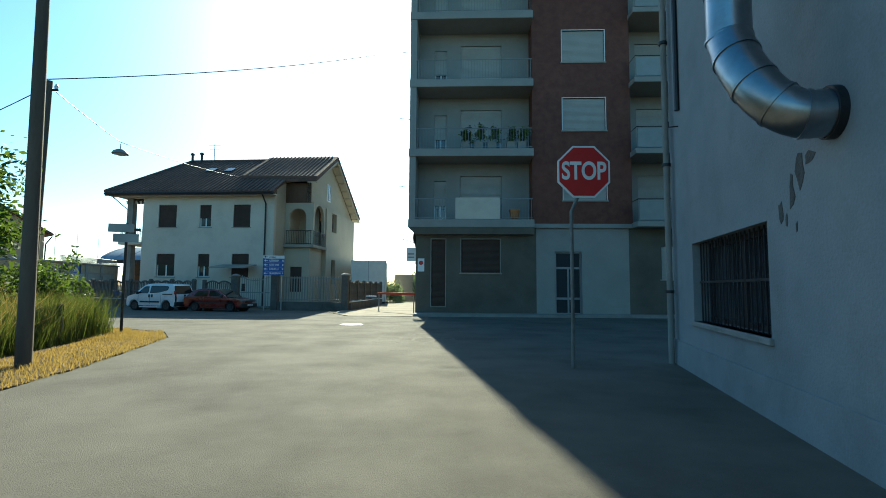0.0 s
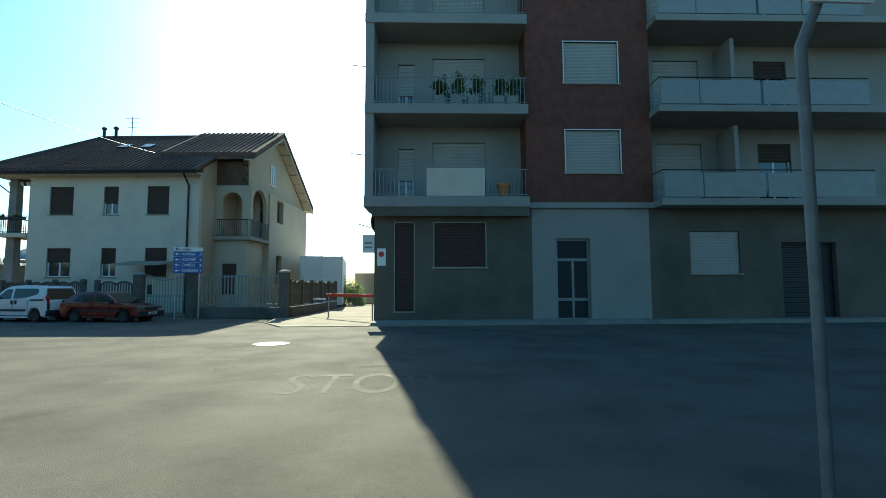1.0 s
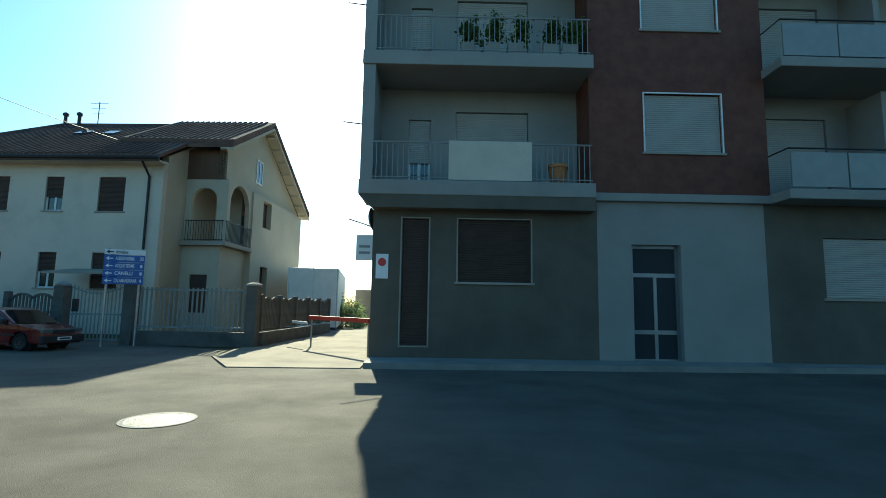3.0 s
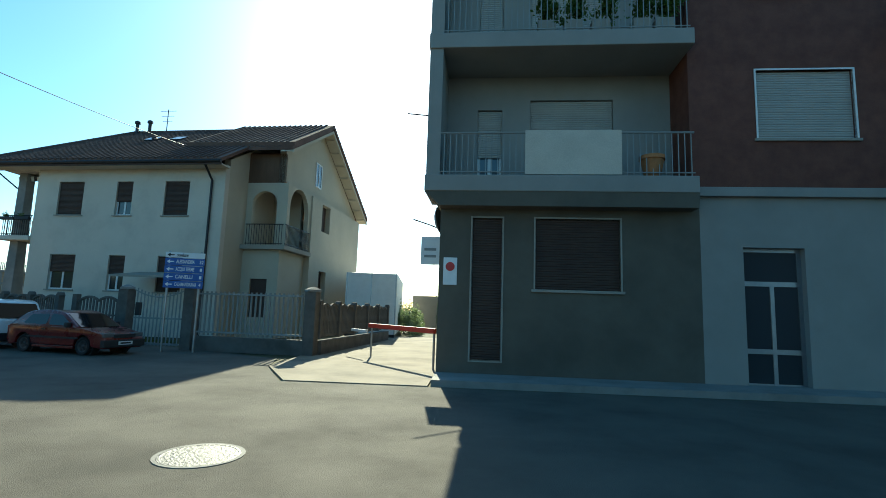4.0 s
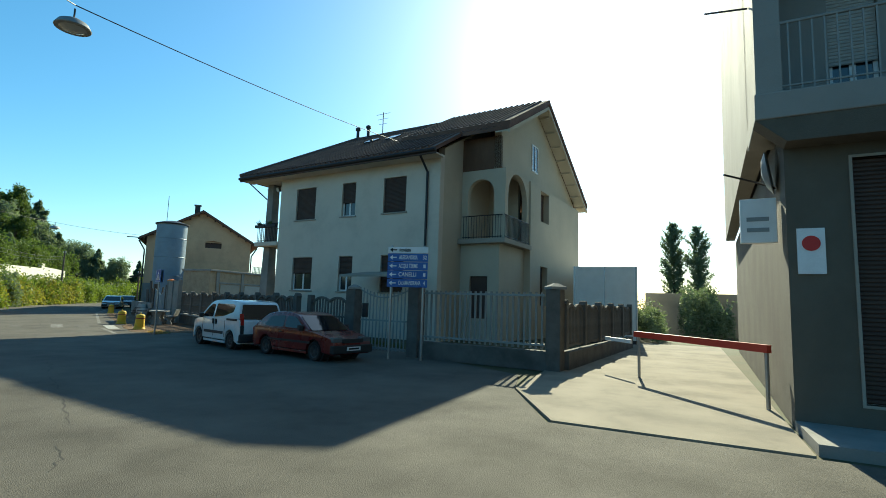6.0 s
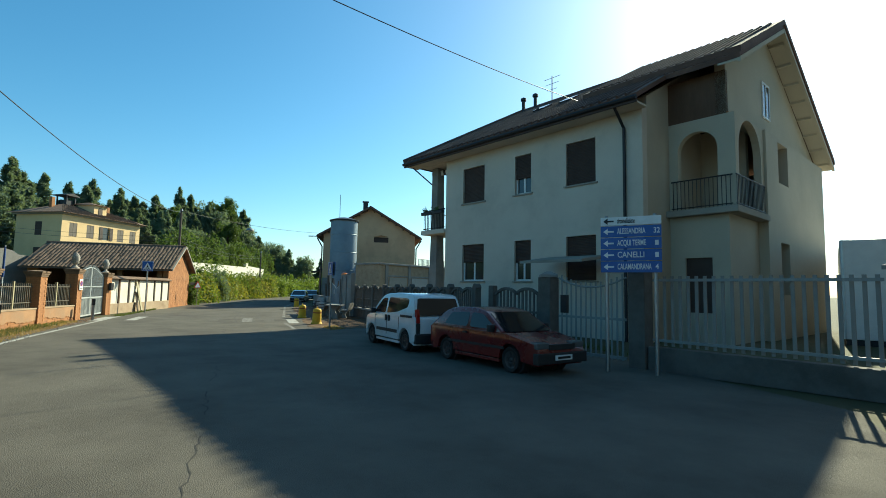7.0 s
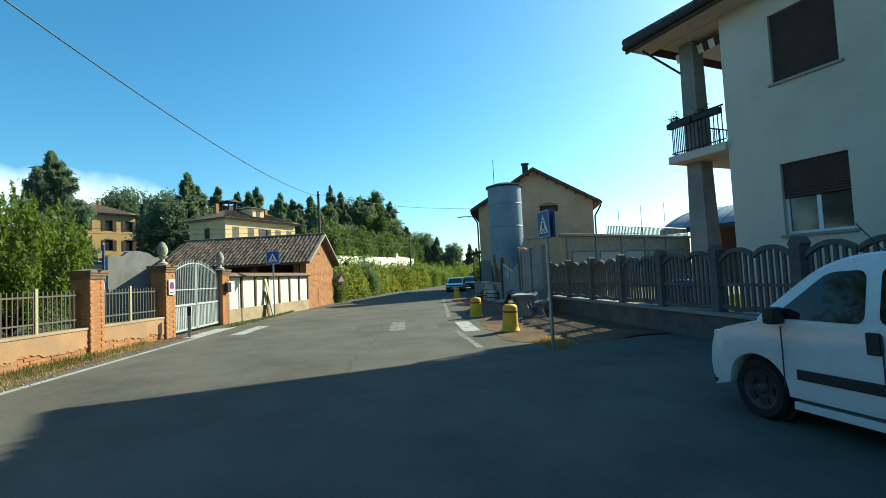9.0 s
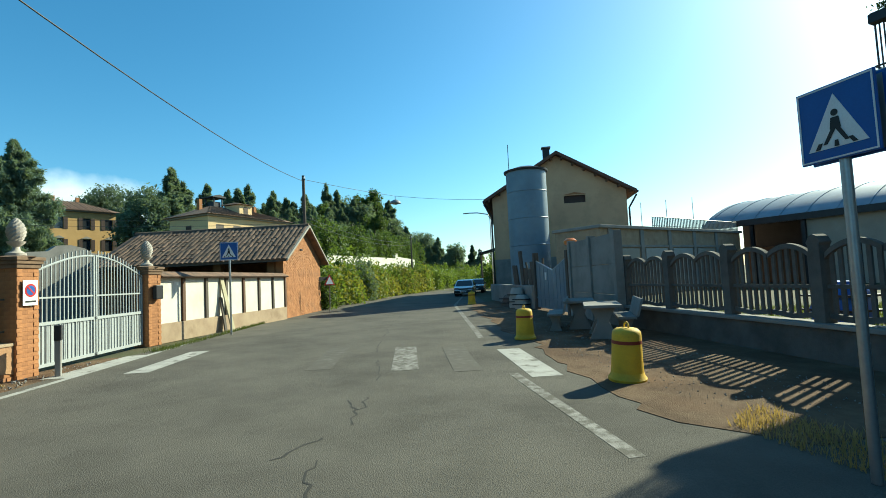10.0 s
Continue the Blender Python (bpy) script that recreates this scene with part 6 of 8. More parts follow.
# ---- yellow house with the silo ----
def build_yellow_house():
    p, q = (-49.39, 43.7), (-44.12, 50.5)
    m = frame_at(p, q)
    h = thing("yellow_house", m, "plain yellow two-storey house with a tiled gable roof", "house")
    W, EH, RH, L = math.hypot(q[0] - p[0], q[1] - p[1]), 6.5, 9.05, 15
    # local x along the gable wall, y away from the viewer
    part("gable_wall", wall(0, W, 0, EH, 0, 0.35, [(2.2, 3.07, 5.85, 6.35), (4.67, 6.05, 5.85, 6.35)]), "yellow_wall", h)
    part("gable", Mesh().prism([(0, EH), (W, EH), (W / 2, RH)], 0, 0.35, "y"), "yellow_wall", h)
    for a, b in ((2.2, 3.07), (4.67, 6.05)):
        v = part("attic_vent", Mesh().box(a, 0.2, 5.85, b, 0.25, 6.4), "shutter", h)
        part("vent_arch", Mesh().prism([(a - 0.05, 6.4), (b + 0.05, 6.4), ((a + b) / 2, 6.55)], -0.02, 0.02, "y"), "brick", v)
    part("street_wall", Mesh().box(0, 0.35, 0, 0.35, L, EH), "yellow_wall", h)
    part("yard_wall", Mesh().box(W - 0.35, 0.35, 0, W, L, EH), "yellow_wall", h)
    part("back_wall", Mesh().box(0, L, 0, W, L + 0.35, EH), "yellow_wall", h)
    ov = 0.55
    s = (RH - EH) / (W / 2)
    for a, b in ((-ov, W / 2), (W + ov, W / 2)):
        z0 = EH - ov * s
        q4 = [(a, -0.6, z0), (a, L + 0.6, z0), (b, L + 0.6, RH), (b, -0.6, RH)]
        r = part("roof", Mesh().add(q4 + [(x, y, z + 0.2) for x, y, z in q4], [(0, 1, 2, 3), (7, 6, 5, 4), (0, 4, 5, 1), (1, 5, 6, 2), (2, 6, 7, 3), (3, 7, 4, 0)]), "roof_dark", h)
        part("gutter", Mesh().tube([(a, -0.6, z0 + 0.06), (a, L + 0.6, z0 + 0.06)], 0.08, 8), "dark_metal", r)
        for k in range(7):
            f = (k + 0.5) / 7
            part("rafter_end", Mesh().box(a + (b - a) * f - 0.06, -0.5, z0 + (RH - z0) * f - 0.14, a + (b - a) * f + 0.06, 0, z0 + (RH - z0) * f), "wood", r)
    part("downpipe", Mesh().tube([(W + ov, -0.35, EH - 0.4), (W + 0.1, -0.1, EH - 1.2), (W + 0.1, -0.1, 0)], 0.06, 8), "dark_metal", h)
    part("downpipe", Mesh().tube([(-ov, -0.35, EH - 0.4), (-0.1, -0.1, EH - 1.2), (-0.1, -0.1, 0)], 0.06, 8), "dark_metal", h)
    c = part("chimney", Mesh().box(W / 2 - 0.75, 0.8, RH - 0.6, W / 2 - 0.3, 1.25, RH + 0.75), "dark_metal", h)
    part("chimney_cap", Mesh().box(W / 2 - 0.83, 0.72, RH + 0.77, W / 2 - 0.22, 1.33, RH + 0.85), "concrete", c)
    part("aerial", Mesh().tube([(1.2, 3.0, EH), (1.2, 3.0, RH + 1.8)], 0.025, 6), "dark_metal", h)
    q = pose(0, 0, 0, 0, 0, 90)
    for k in range(4):
        for z0, z1 in ((1.2, 2.8), (4.2, 5.7)):
            w = part("window", Mesh().box(-0.04, 2.2 + 3.2 * k, z0, 0.02, 3.2 + 3.2 * k, z1), "shutter", h, "closed brown shutters")
    aw = part("street_awning", Mesh().prism([(-1.2, 2.9), (0, 3.2), (0, 3.3), (-1.2, 3.0)], 1.5, 3.5, "y"), "dark_metal", h)
    part("plinth", Mesh().box(-0.03, -0.03, 0, W, 0, 2.4), "concrete", h, "grey plastered lower wall")


build_yellow_house()
sl = thing("silo", pose(-44.3, 42.5, 0), "tall blue-grey steel silo with ring seams", "silo")
part("shell", Mesh().lathe([(1.12, 0.0), (1.12, 7.1)], 40), "silo", sl, smooth=40)
part("roof_cap", Mesh().lathe([(1.22, 7.07), (1.24, 7.17), (0.6, 7.37), (0.1, 7.45)], 40), "dark_metal", sl, smooth=40)
for z in (1.4, 2.9, 4.4, 5.9):
    part("seam_ring", Mesh().lathe([(1.13, z), (1.15, z + 0.03), (1.13, z + 0.06)], 40), "silo", sl, smooth=40)

hg = thing("hangar", pose(-43.03, 56.7, 0), "long hangar with a vaulted pale blue metal roof", "building")
arc = [(11.5 * k / 16, 4.0 + 1.75 * math.sin(math.pi * k / 16) ** 0.8) for k in range(17)]
part("roof", Mesh().prism([(y, z + 0.12) for y, z in arc] + [(y, z) for y, z in reversed(arc)], 0, 20, "x"), "silo", hg, "vaulted pale blue sheet roof", smooth=40)
for k in range(14):
    part("roof_seam", Mesh().tube([(0.4 + 1.45 * k, y, z + 0.13) for y, z in arc], 0.03, 4), "silo", hg)
part("fascia", Mesh().box(-0.05, -0.1, 3.72, 20, 0.0, 4.1), "dark_metal", hg)
part("front_wall", Mesh().box(6.0, 0.3, 0, 20, 0.5, 3.95), "concrete_light", hg)
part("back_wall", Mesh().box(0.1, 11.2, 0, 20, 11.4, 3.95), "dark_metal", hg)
# added dark sheet that hides the sky and stands for the hangar's shaded inside
part("partition", Mesh().box(0.3, 4.0, 0, 20, 4.15, 4.9), "dark_metal", hg, "dark sheet standing in for the shade under the vault")
for x in (0.15, 3.0, 5.9):
    part("post", Mesh().box(x - 0.1, 0.1, 0, x + 0.1, 0.3, 3.9), "dark_metal", hg)
for y in (3.0, 7.0):
    part("storage_crate", Mesh().box(0.8, y, 0, 5.2, y + 2.4, 2.4), "wood", hg, "dark timber crate", bevel=0.05)
for k in range(3):
    ap = thing("lamp_mast", pose(-57.1 + 2.0 * k, 68.1 + 1.35 * k, 0), "thin pale steel mast in the yard", "mast", "masts behind the garage")
    part("mast", Mesh().tube([(0, 0, 0), (0, 0, 8.3)], 0.05, 6, 0.03), "steel", ap)

# ---- driveway things ----
solid("boundary_wall", Mesh().box(-9.0, 49.6, 0, 6.0, 49.85, 2.5), "concrete_light", "pale plastered wall closing the driveway", "wall", bevel=0.01)
br = thing("barrier", frame_at((-7.7, 28.3), (-5.45, 25.5)), "faded red barrier beam on two posts across the driveway", "barrier")
ln = 3.4
for k in range(6):
    part("beam_section", Mesh().box(k * ln / 6, -0.04, 0.88, (k + 1) * ln / 6, 0.04, 1.0), "barrier_red", br)
for x in (0.06, 3.3):
    part("post", Mesh().tube([(x, 0.05, 0), (x, 0.05, 0.96)], 0.03, 8), "steel", br)
part("end_board", Mesh().box(-1.2, -0.02, 0.72, -0.15, 0.02, 0.8), "white_sign", br)
ct = thing("storage_container", pose(-11.1, 38.4, 0, 0, 0, 6) @ Matrix.Scale(1.18, 4), "white metal storage container with vertical seams", "container")
part("box", Mesh().box(0, 0, 0.15, 2.2, 7.0, 2.75), "white_paint", ct, bevel=0.02)
for x in (0.03, 1.08, 2.13):
    part("seam", Mesh().box(x, -0.03, 0.15, x + 0.04, 0.0, 2.75), "steel", ct)
part("skid", Mesh().box(0.05, 0.05, 0, 2.15, 6.9, 0.15), "dark_metal", ct)


# ---- poles, wires and street lamps ----
def wood_pole(m, h, label):
    p = thing("utility_pole", m, label, "utility pole", "utility poles")
    part("shaft", Mesh().tube([(0, 0, -0.2), (0, 0, h)], 0.11, 10, 0.075), "wood_pole", p, smooth=40)
    part("bracket", Mesh().tube([(-0.25, 0, h - 0.25), (0.25, 0, h - 0.25)], 0.03, 6), "dark_metal", p)
    for x in (-0.2, 0.2):
        part("insulator", Mesh().lathe([(0.04, h - 0.22), (0.05, h - 0.16), (0.02, h - 0.08)], 10, (x, 0, 0)), "white_sign", p)
    return p


def wire(name, p, q, sag, label, r=0.012):
    p, q = Vector(p), Vector(q)
    pts = []
    for i in range(25):
        f = i / 24
        v = p.lerp(q, f)
        v.z -= sag * 4 * f * (1 - f)
        pts.append(v)
    return solid(name, Mesh().tube(pts, r, 5), "cable", label, "cable", smooth=1)


def hanging_lamp(m, label):
    l = thing("hanging_street_lamp", m, label, "street lamp", "street lamps on wires")
    part("shade", Mesh().lathe([(0.36, 0), (0.37, 0.02), (0.3, 0.14), (0.12, 0.24), (0.06, 0.26)], 24), "grey_back", l, smooth=40)
    part("bulb_cover", Mesh().lathe([(0.1, -0.07), (0.22, -0.02), (0.3, 0.01)], 20), "lamp_clear", l, smooth=40)
    part("hanger", Mesh().tube([(0, 0, 0.24), (0, 0, 0.5)], 0.02, 6), "dark_metal", l)


wood_pole(pose(-10.5, 9.4, 0, 0, -1.0, 0), 9.5, "tall weathered wooden utility pole in the weedy verge")
wood_pole(pose(-15.2, 15.0, 0, 0, 1, 0), 6.9, "weathered wooden utility pole behind the bushes")
wood_pole(pose(-48.9, 31.1, 0), 7.2, "weathered wooden utility pole behind the brick shed")
wood_pole(pose(-67.0, 46.0, 0), 5.8, "thin wooden pole in the roadside bushes")
hanging_lamp(pose(-17.5, 21.65, 6.65) @ Matrix.Scale(0.85, 4), "grey bell-shaped street lamp hanging on a cable over the road")
hanging_lamp(pose(-52.0, 37.8, 6.4), "small grey street lamp hanging on a cable over the road")
wire("lamp_cable", (-15.2, 15.0, 6.85), (-17.5, 21.65, 7.15), 0.05, "thin black cable carrying the street lamp")
wire("lamp_cable", (-17.5, 21.65, 7.15), (-18.6, 36.0, 8.95), 0.15, "thin black cable from the lamp to the white house")
wire("street_cable", (-15.2, 15.0, 6.95), (-7.2, 24.4, 12.3), 0.2, "black cable from the pole to the apartment block", 0.016)
wire("street_cable", (-24.0, 7.0, 7.2), (-10.5, 9.4, 9.1), 0.4, "black overhead cable at the pole")
wire("street_cable", (-10.5, 9.4, 9.2), (-3.0, 24.4, 15.0), 0.4, "black overhead cable above the side road")
wire("street_cable", (-15.2, 15.0, 6.7), (-48.9, 31.1, 6.9), 1.1, "long sagging overhead cable along the road", 0.014)
wire("lamp_cable", (-48.9, 31.1, 7.0), (-52.0, 37.8, 6.9), 0.05, "thin cable carrying a street lamp over the road")
wire("lamp_cable", (-52.0, 37.8, 6.9), (-50.6, 44.5, 6.7), 0.1, "thin cable from the street lamp to the yellow house")
for z in (4.2, 3.9):
    wire("street_cable", (-48.9, 31.1, z + 0.8), (-67.0, 46.0, z + 1.0), 0.5, "thin overhead cable along the bushes", 0.01)
    wire("street_cable", (-48.9, 31.1, z + 0.8), (-57.0, 6.0, z + 2.6), 0.7, "thin overhead cable across the gardens", 0.01)
mh = thing("manhole_cover", pose(-7.2, 18.4, 0.013), "round cast iron manhole cover in the asphalt", "manhole")
part("cover", Mesh().lathe([(0.36, 0), (0.36, 0.006), (0.335, 0.007), (0.33, 0.004), (0.02, 0.005)], 28), "iron", mh)
part("ring", Mesh().ring([(0.4, 0), (0.4, 0.006), (0.362, 0.006), (0.362, 0)], 28), "concrete", mh)
stx = thing("road_lettering", pose(-4.8, 13.7, 0.0136), "faded white stop lettering painted on the asphalt", "road marking", kind="structure")
text("lettering", "STOP", 1.1, pose(0, 0, 0) @ Matrix.Diagonal((0.75, 1.7, 1, 1)), "road_faint", stx, 0.0005)


# ---- small things by the road ----
ts = thing("warning_sign", pose(-44.9, 31.15, 0, 0, 0, 105), "triangular warning sign on a thin leaning pole by the bushes", "sign")
part("pole", Mesh().tube([(0, 0, 0), (0.03, 0, 1.72)], 0.022, 8), "post_grey", ts)
part("plate", Mesh().prism([(-0.28, 1.28), (0.28, 1.28), (0, 1.77)], -0.045, -0.03, "y"), "red_sign", ts)
part("plate_face", Mesh().prism([(-0.2, 1.325), (0.2, 1.325), (0, 1.675)], -0.05, -0.046, "y"), "white_sign", ts)
part("arrow_board", Mesh().box(-0.5, 0.03, 1.5, 0.15, 0.05, 1.66), "wood_pole", ts, "weathered wooden board")
um = thing("closed_parasol", pose(-38, 20.67, 0, 0, 1.5, 0), "closed blue garden parasol on a pale pole", "parasol")
part("pole", Mesh().tube([(0, 0, 0), (0, 0, 3.05)], 0.025, 8), "white_paint", um)
part("canopy", Mesh().lathe([(0.025, 3.0), (0.034, 2.9), (0.042, 2.6), (0.046, 2.1), (0.054, 1.75), (0.04, 1.68)], 14), "parasol", um, smooth=40)
tm = thing("street_lamp", pose(-66.5, 55.4, 0, 0, 0, 0), "tall thin steel street lamp with a curved arm", "street lamp")
part("pole", Mesh().tube([(0, 0, 0), (0, 0, 7.6), (-0.15, -0.15, 8.1), (-0.9, -1.0, 8.35), (-1.6, -1.8, 8.4)], 0.06, 8), "steel", tm, smooth=40)
part("lamp_head", Mesh().at(pose(-1.75, -1.95, 8.38, 0, 0, 48)).box(-0.3, -0.1, -0.06, 0.3, 0.1, 0.06), "grey_back", tm, bevel=0.03)
wood_pole(pose(-66.5, 54.0, 0), 4.2, "short weathered pole by the roadside bushes")


# ---- flue, pipes and stains on the annex ----
fl = thing("steel_flue", AT_ANNEX, "bright galvanised steel flue pipe bending out of the wall", "flue")
# the axis comes out of the wall, bends up and rises beside it
axis = [(1.25, 6.06, 2.6)]
for k in range(13):
    a = k / 12 * math.pi / 2
    axis.append((1.05 - 0.4 * math.sin(a), 6.08 + 0.42 * (1 - math.cos(a)), 2.6 + 0.85 * (1 - math.cos(a))))
part("elbow", Mesh().tube(axis, 0.18, 28), "duct", fl, smooth=40)
for k in (1, 4, 7, 10, 12):
    d = (Vector(axis[k + 1]) - Vector(axis[k])).normalized() * 0.015 if k < 12 else Vector((0, 0, 0.015))
    part("seam_ring", Mesh().tube([Vector(axis[k + 1]) - d, Vector(axis[k + 1]) + d], 0.19, 28), "duct", fl, smooth=40)
part("straight_pipe", Mesh().tube([axis[-1], (0.65, 6.5, 5.0), (0.65, 6.5, 11.6)], 0.18, 28), "duct", fl, smooth=40)
for z in (3.85, 5.2, 6.6):
    part("seam_ring", Mesh().lathe([(0.188, z), (0.192, z + 0.015), (0.188, z + 0.03)], 28, (0.65, 6.5, 0)), "duct", fl, smooth=40)
part("collar", Mesh().tube([(1.14, 6.06, 2.6), (1.2, 6.06, 2.6)], 0.2, 28), "dark_metal", fl, "dark ring at the wall", smooth=40)
part("wall_clamp", Mesh().tube([(1.2, 6.5, 4.7), (0.8, 6.5, 4.75)], 0.025, 6), "dark_metal", fl)
dp = thing("annex_downpipe", AT_ANNEX, "grey rainwater pipe at the building corner", "downpipe")
part("pipe", Mesh().tube([(1.1, 11.0, 11), (1.1, 11.0, 0.0)], 0.05, 10), "concrete", dp, smooth=40)
for z in (1.2, 3.4, 5.6, 7.8):
    part("clip", Mesh().lathe([(0.075, z), (0.075, z + 0.05)], 12, (1.1, 11.0, 0)), "dark_metal", dp)
ap = thing("annex_cable_pipe", AT_ANNEX, "thin dark cable conduit on the plastered wall", "conduit")
part("conduit", Mesh().tube([(1.17, 10.45, 11), (1.17, 10.45, 4.2)], 0.045, 8), "dark_metal", ap, smooth=40)
part("hook", Mesh().tube([(1.19, 10.5, 3.95), (1.05, 10.52, 3.95), (1.05, 10.55, 4.05)], 0.012, 6), "dark_metal", ap)
pt = mat("exposed_plaster", (0.13, 0.12, 0.11), (0.08, 0.075, 0.07), 6, 0.95, 0, 0.5, 40, 0.4)
for y, z, w, h in ((6.62, 2.3, 0.2, 0.34), (6.78, 2.12, 0.12, 0.4), (7.0, 1.98, 0.14, 0.24), (6.9, 1.9, 0.05, 0.16), (6.45, 2.36, 0.2, 0.14), (6.72, 1.82, 0.05, 0.1)):
    g = random.Random(int(y * 100))
    out = [(y + w * math.cos(a / 9 * 6.283) * g.uniform(0.5, 1.1) * 0.5, z + h * math.sin(a / 9 * 6.283) * g.uniform(0.5, 1.1) * 0.5) for a in range(9)]
    solid("plaster_patch", Mesh().prism(out, 1.196, 1.204, "x"), pt, "bare patch where the plaster has flaked off", "plaster patch", "structure", AT_ANNEX)


# ---- brick garden wall, gate and pillars ----
BR = Mesh().box(-0.104, -0.05, 0, 0.104, 0.05, 0.0672).data("brick", "brick")
BRH = Mesh().box(-0.059, -0.05, 0, 0.059, 0.05, 0.0672).data("brick", "brick")
PV = [Vector((-18.97, 14.1)), Vector((-21.35, 15.5)), Vector((-23.73, 16.9)), Vector((-26.11, 18.3)), Vector((-28.49, 19.69)), Vector((-30.87, 21.07)), Vector((-33.26, 22.48))]
GR = Vector((-37.0, 24.24))


def brick_pillar(p, h, ang, finial, label):
    t = thing("brick_pillar", pose(p.x, p.y, 0, 0, 0, ang), label, "pillar", "brick gate and fence pillars")
    part("core", Mesh().box(-0.19, -0.19, 0, 0.19, 0.19, h), "mortar", t)
    n = int(h / 0.07)
    for k in range(n):
        z = k * 0.07 + 0.004
        for side in range(4):
            r = side * math.pi / 2
            for off, me in (((-0.105, BR), (0.105, BR)) if k % 2 else ((-0.16, BRH), (0.0, BR), (0.16, BRH))):
                c = Vector((off, -0.158, 0))
                c.rotate(Euler((0, 0, r)))
                b = new("brick", me)
                b.parent = t
                b.location = (c.x, c.y, z)
                b.rotation_euler = (0, 0, r)
    part("cap", Mesh().box(-0.28, -0.28, h, 0.28, 0.28, h + 0.06).box(-0.26, -0.26, h - 0.06, 0.26, 0.26, h).box(-0.235, -0.235, h - 0.13, 0.235, 0.235, h - 0.06), "cap_tan", t, "weathered projecting moulded capstone", bevel=0.012)
    part("cap_top", Mesh().lathe([(0.36, h + 0.06), (0.1, h + 0.1)], 4), "cap_tan", t)
    if finial:
        part("finial_foot", Mesh().lathe([(0.14, h + 0.08), (0.14, h + 0.13), (0.06, h + 0.18), (0.05, h + 0.24), (0.12, h + 0.3), (0.13, h + 0.33)], 16), "stone", t, smooth=50)
        cone, nz, ns = Mesh(), 12, 16
        rad = lambda u: 0.13 * math.sin(math.pi * (0.16 + 0.82 * u)) ** 0.75
        vs = [(rad(k / nz) * (1.1 if (k + i) % 2 else 0.9) * math.cos(6.2832 * i / ns), rad(k / nz) * (1.1 if (k + i) % 2 else 0.9) * math.sin(6.2832 * i / ns), h + 0.33 + 0.4 * k / nz) for k in range(nz + 1) for i in range(ns)]
        cone.add(vs, [(k * ns + i, k * ns + (i + 1) % ns, (k + 1) * ns + (i + 1) % ns, (k + 1) * ns + i) for k in range(nz) for i in range(ns)] + [tuple(range(nz * ns, (nz + 1) * ns))])
        part("finial", cone, "stone", t, "carved stone pine cone finial")
    return t


for i, p in enumerate(PV):
    brick_pillar(p, 1.95 if i == 6 else 1.78, 148.5, i == 6, "red brick gate pillar with a stone finial" if i == 6 else "red brick fence pillar with a projecting cap")
brick_pillar(GR, 1.9, 142, True, "red brick gate pillar with a stone finial")


def brickwork(x0, x1, z0, top, y, seed, bw=0.25, bh=0.065, skip=0.0):
    """Rows of real bricks standing proud of a wall; top(x) limits their height."""
    g = random.Random(seed)
    b = Mesh()
    k = 0
    while z0 + k * bh < 12:
        z = z0 + k * bh
        x = x0 - (bw / 2 if k % 2 else 0)
        any_row = False
        while x < x1:
            a, c = max(x0, x + 0.006), min(x1, x + bw - 0.006)
            if c - a > 0.03 and z + bh < min(top(a), top(c)):
                any_row = True
                if g.random() > skip:
                    d = g.uniform(0.004, 0.018)
                    b.add([(a, y, z + 0.005), (c, y, z + 0.005), (c, y, z + bh - 0.005), (a, y, z + bh - 0.005), (a, y - d, z + 0.005), (c, y - d, z + 0.005), (c, y - d, z + bh - 0.005), (a, y - d, z + bh - 0.005)], [(4, 5, 6, 7), (0, 1, 5, 4), (1, 2, 6, 5), (2, 3, 7, 6), (3, 0, 4, 7)])
            x += bw
        if not any_row:
            break
        k += 1
    return b


for i, (a, b) in enumerate(zip(PV, PV[1:])):
    m = frame_at(b, a)
    ln = (b - a).length
    w = thing("brick_garden_wall", m, "low red brick wall with patchy orange plaster and iron railings", "wall", "brick wall sections along the road")
    part("core", Mesh().box(0.2, -0.14, 0, ln - 0.2, 0.14, 0.56), "mortar", w)
    part("bricks", brickwork(0.2, ln - 0.2, 0.01, lambda x: 0.56, 0.14, 30 + i, skip=0.12).at(Matrix.Identity(4)), "brick", w)
    f = brickwork(0.2, ln - 0.2, 0.01, lambda x: 0.56, 0.0, 60 + i, skip=0.18)
    part("bricks", Mesh().at(pose(ln, 0.14, 0, 0, 0, 180)).add(f.v, f.f), "brick", w)
    part("coping", Mesh().box(0.2, -0.18, 0.56, ln - 0.2, 0.18, 0.61), "tan_plaster", w, bevel=0.012)
    for z in (0.78, 1.3):
        part("rail", Mesh().box(0.22, -0.012, z, ln - 0.22, 0.012, z + 0.03), "rail_grey", w)
    bars(w, "railing_bar", (0.25, 0), (ln - 0.25, 0), 0.62, 1.42, 0.115, 0.02, 0.02, "rail_grey")
    part("railing_post", Mesh().box(ln / 2 - 0.03, -0.03, 0.6, ln / 2 + 0.03, 0.03, 1.48), "pole_cream", w)
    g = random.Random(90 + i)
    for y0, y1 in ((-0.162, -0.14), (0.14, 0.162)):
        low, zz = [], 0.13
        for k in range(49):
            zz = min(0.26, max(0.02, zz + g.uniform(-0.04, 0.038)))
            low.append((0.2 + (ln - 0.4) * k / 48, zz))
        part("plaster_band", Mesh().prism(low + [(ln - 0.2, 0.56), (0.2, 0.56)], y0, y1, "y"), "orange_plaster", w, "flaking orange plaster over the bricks")


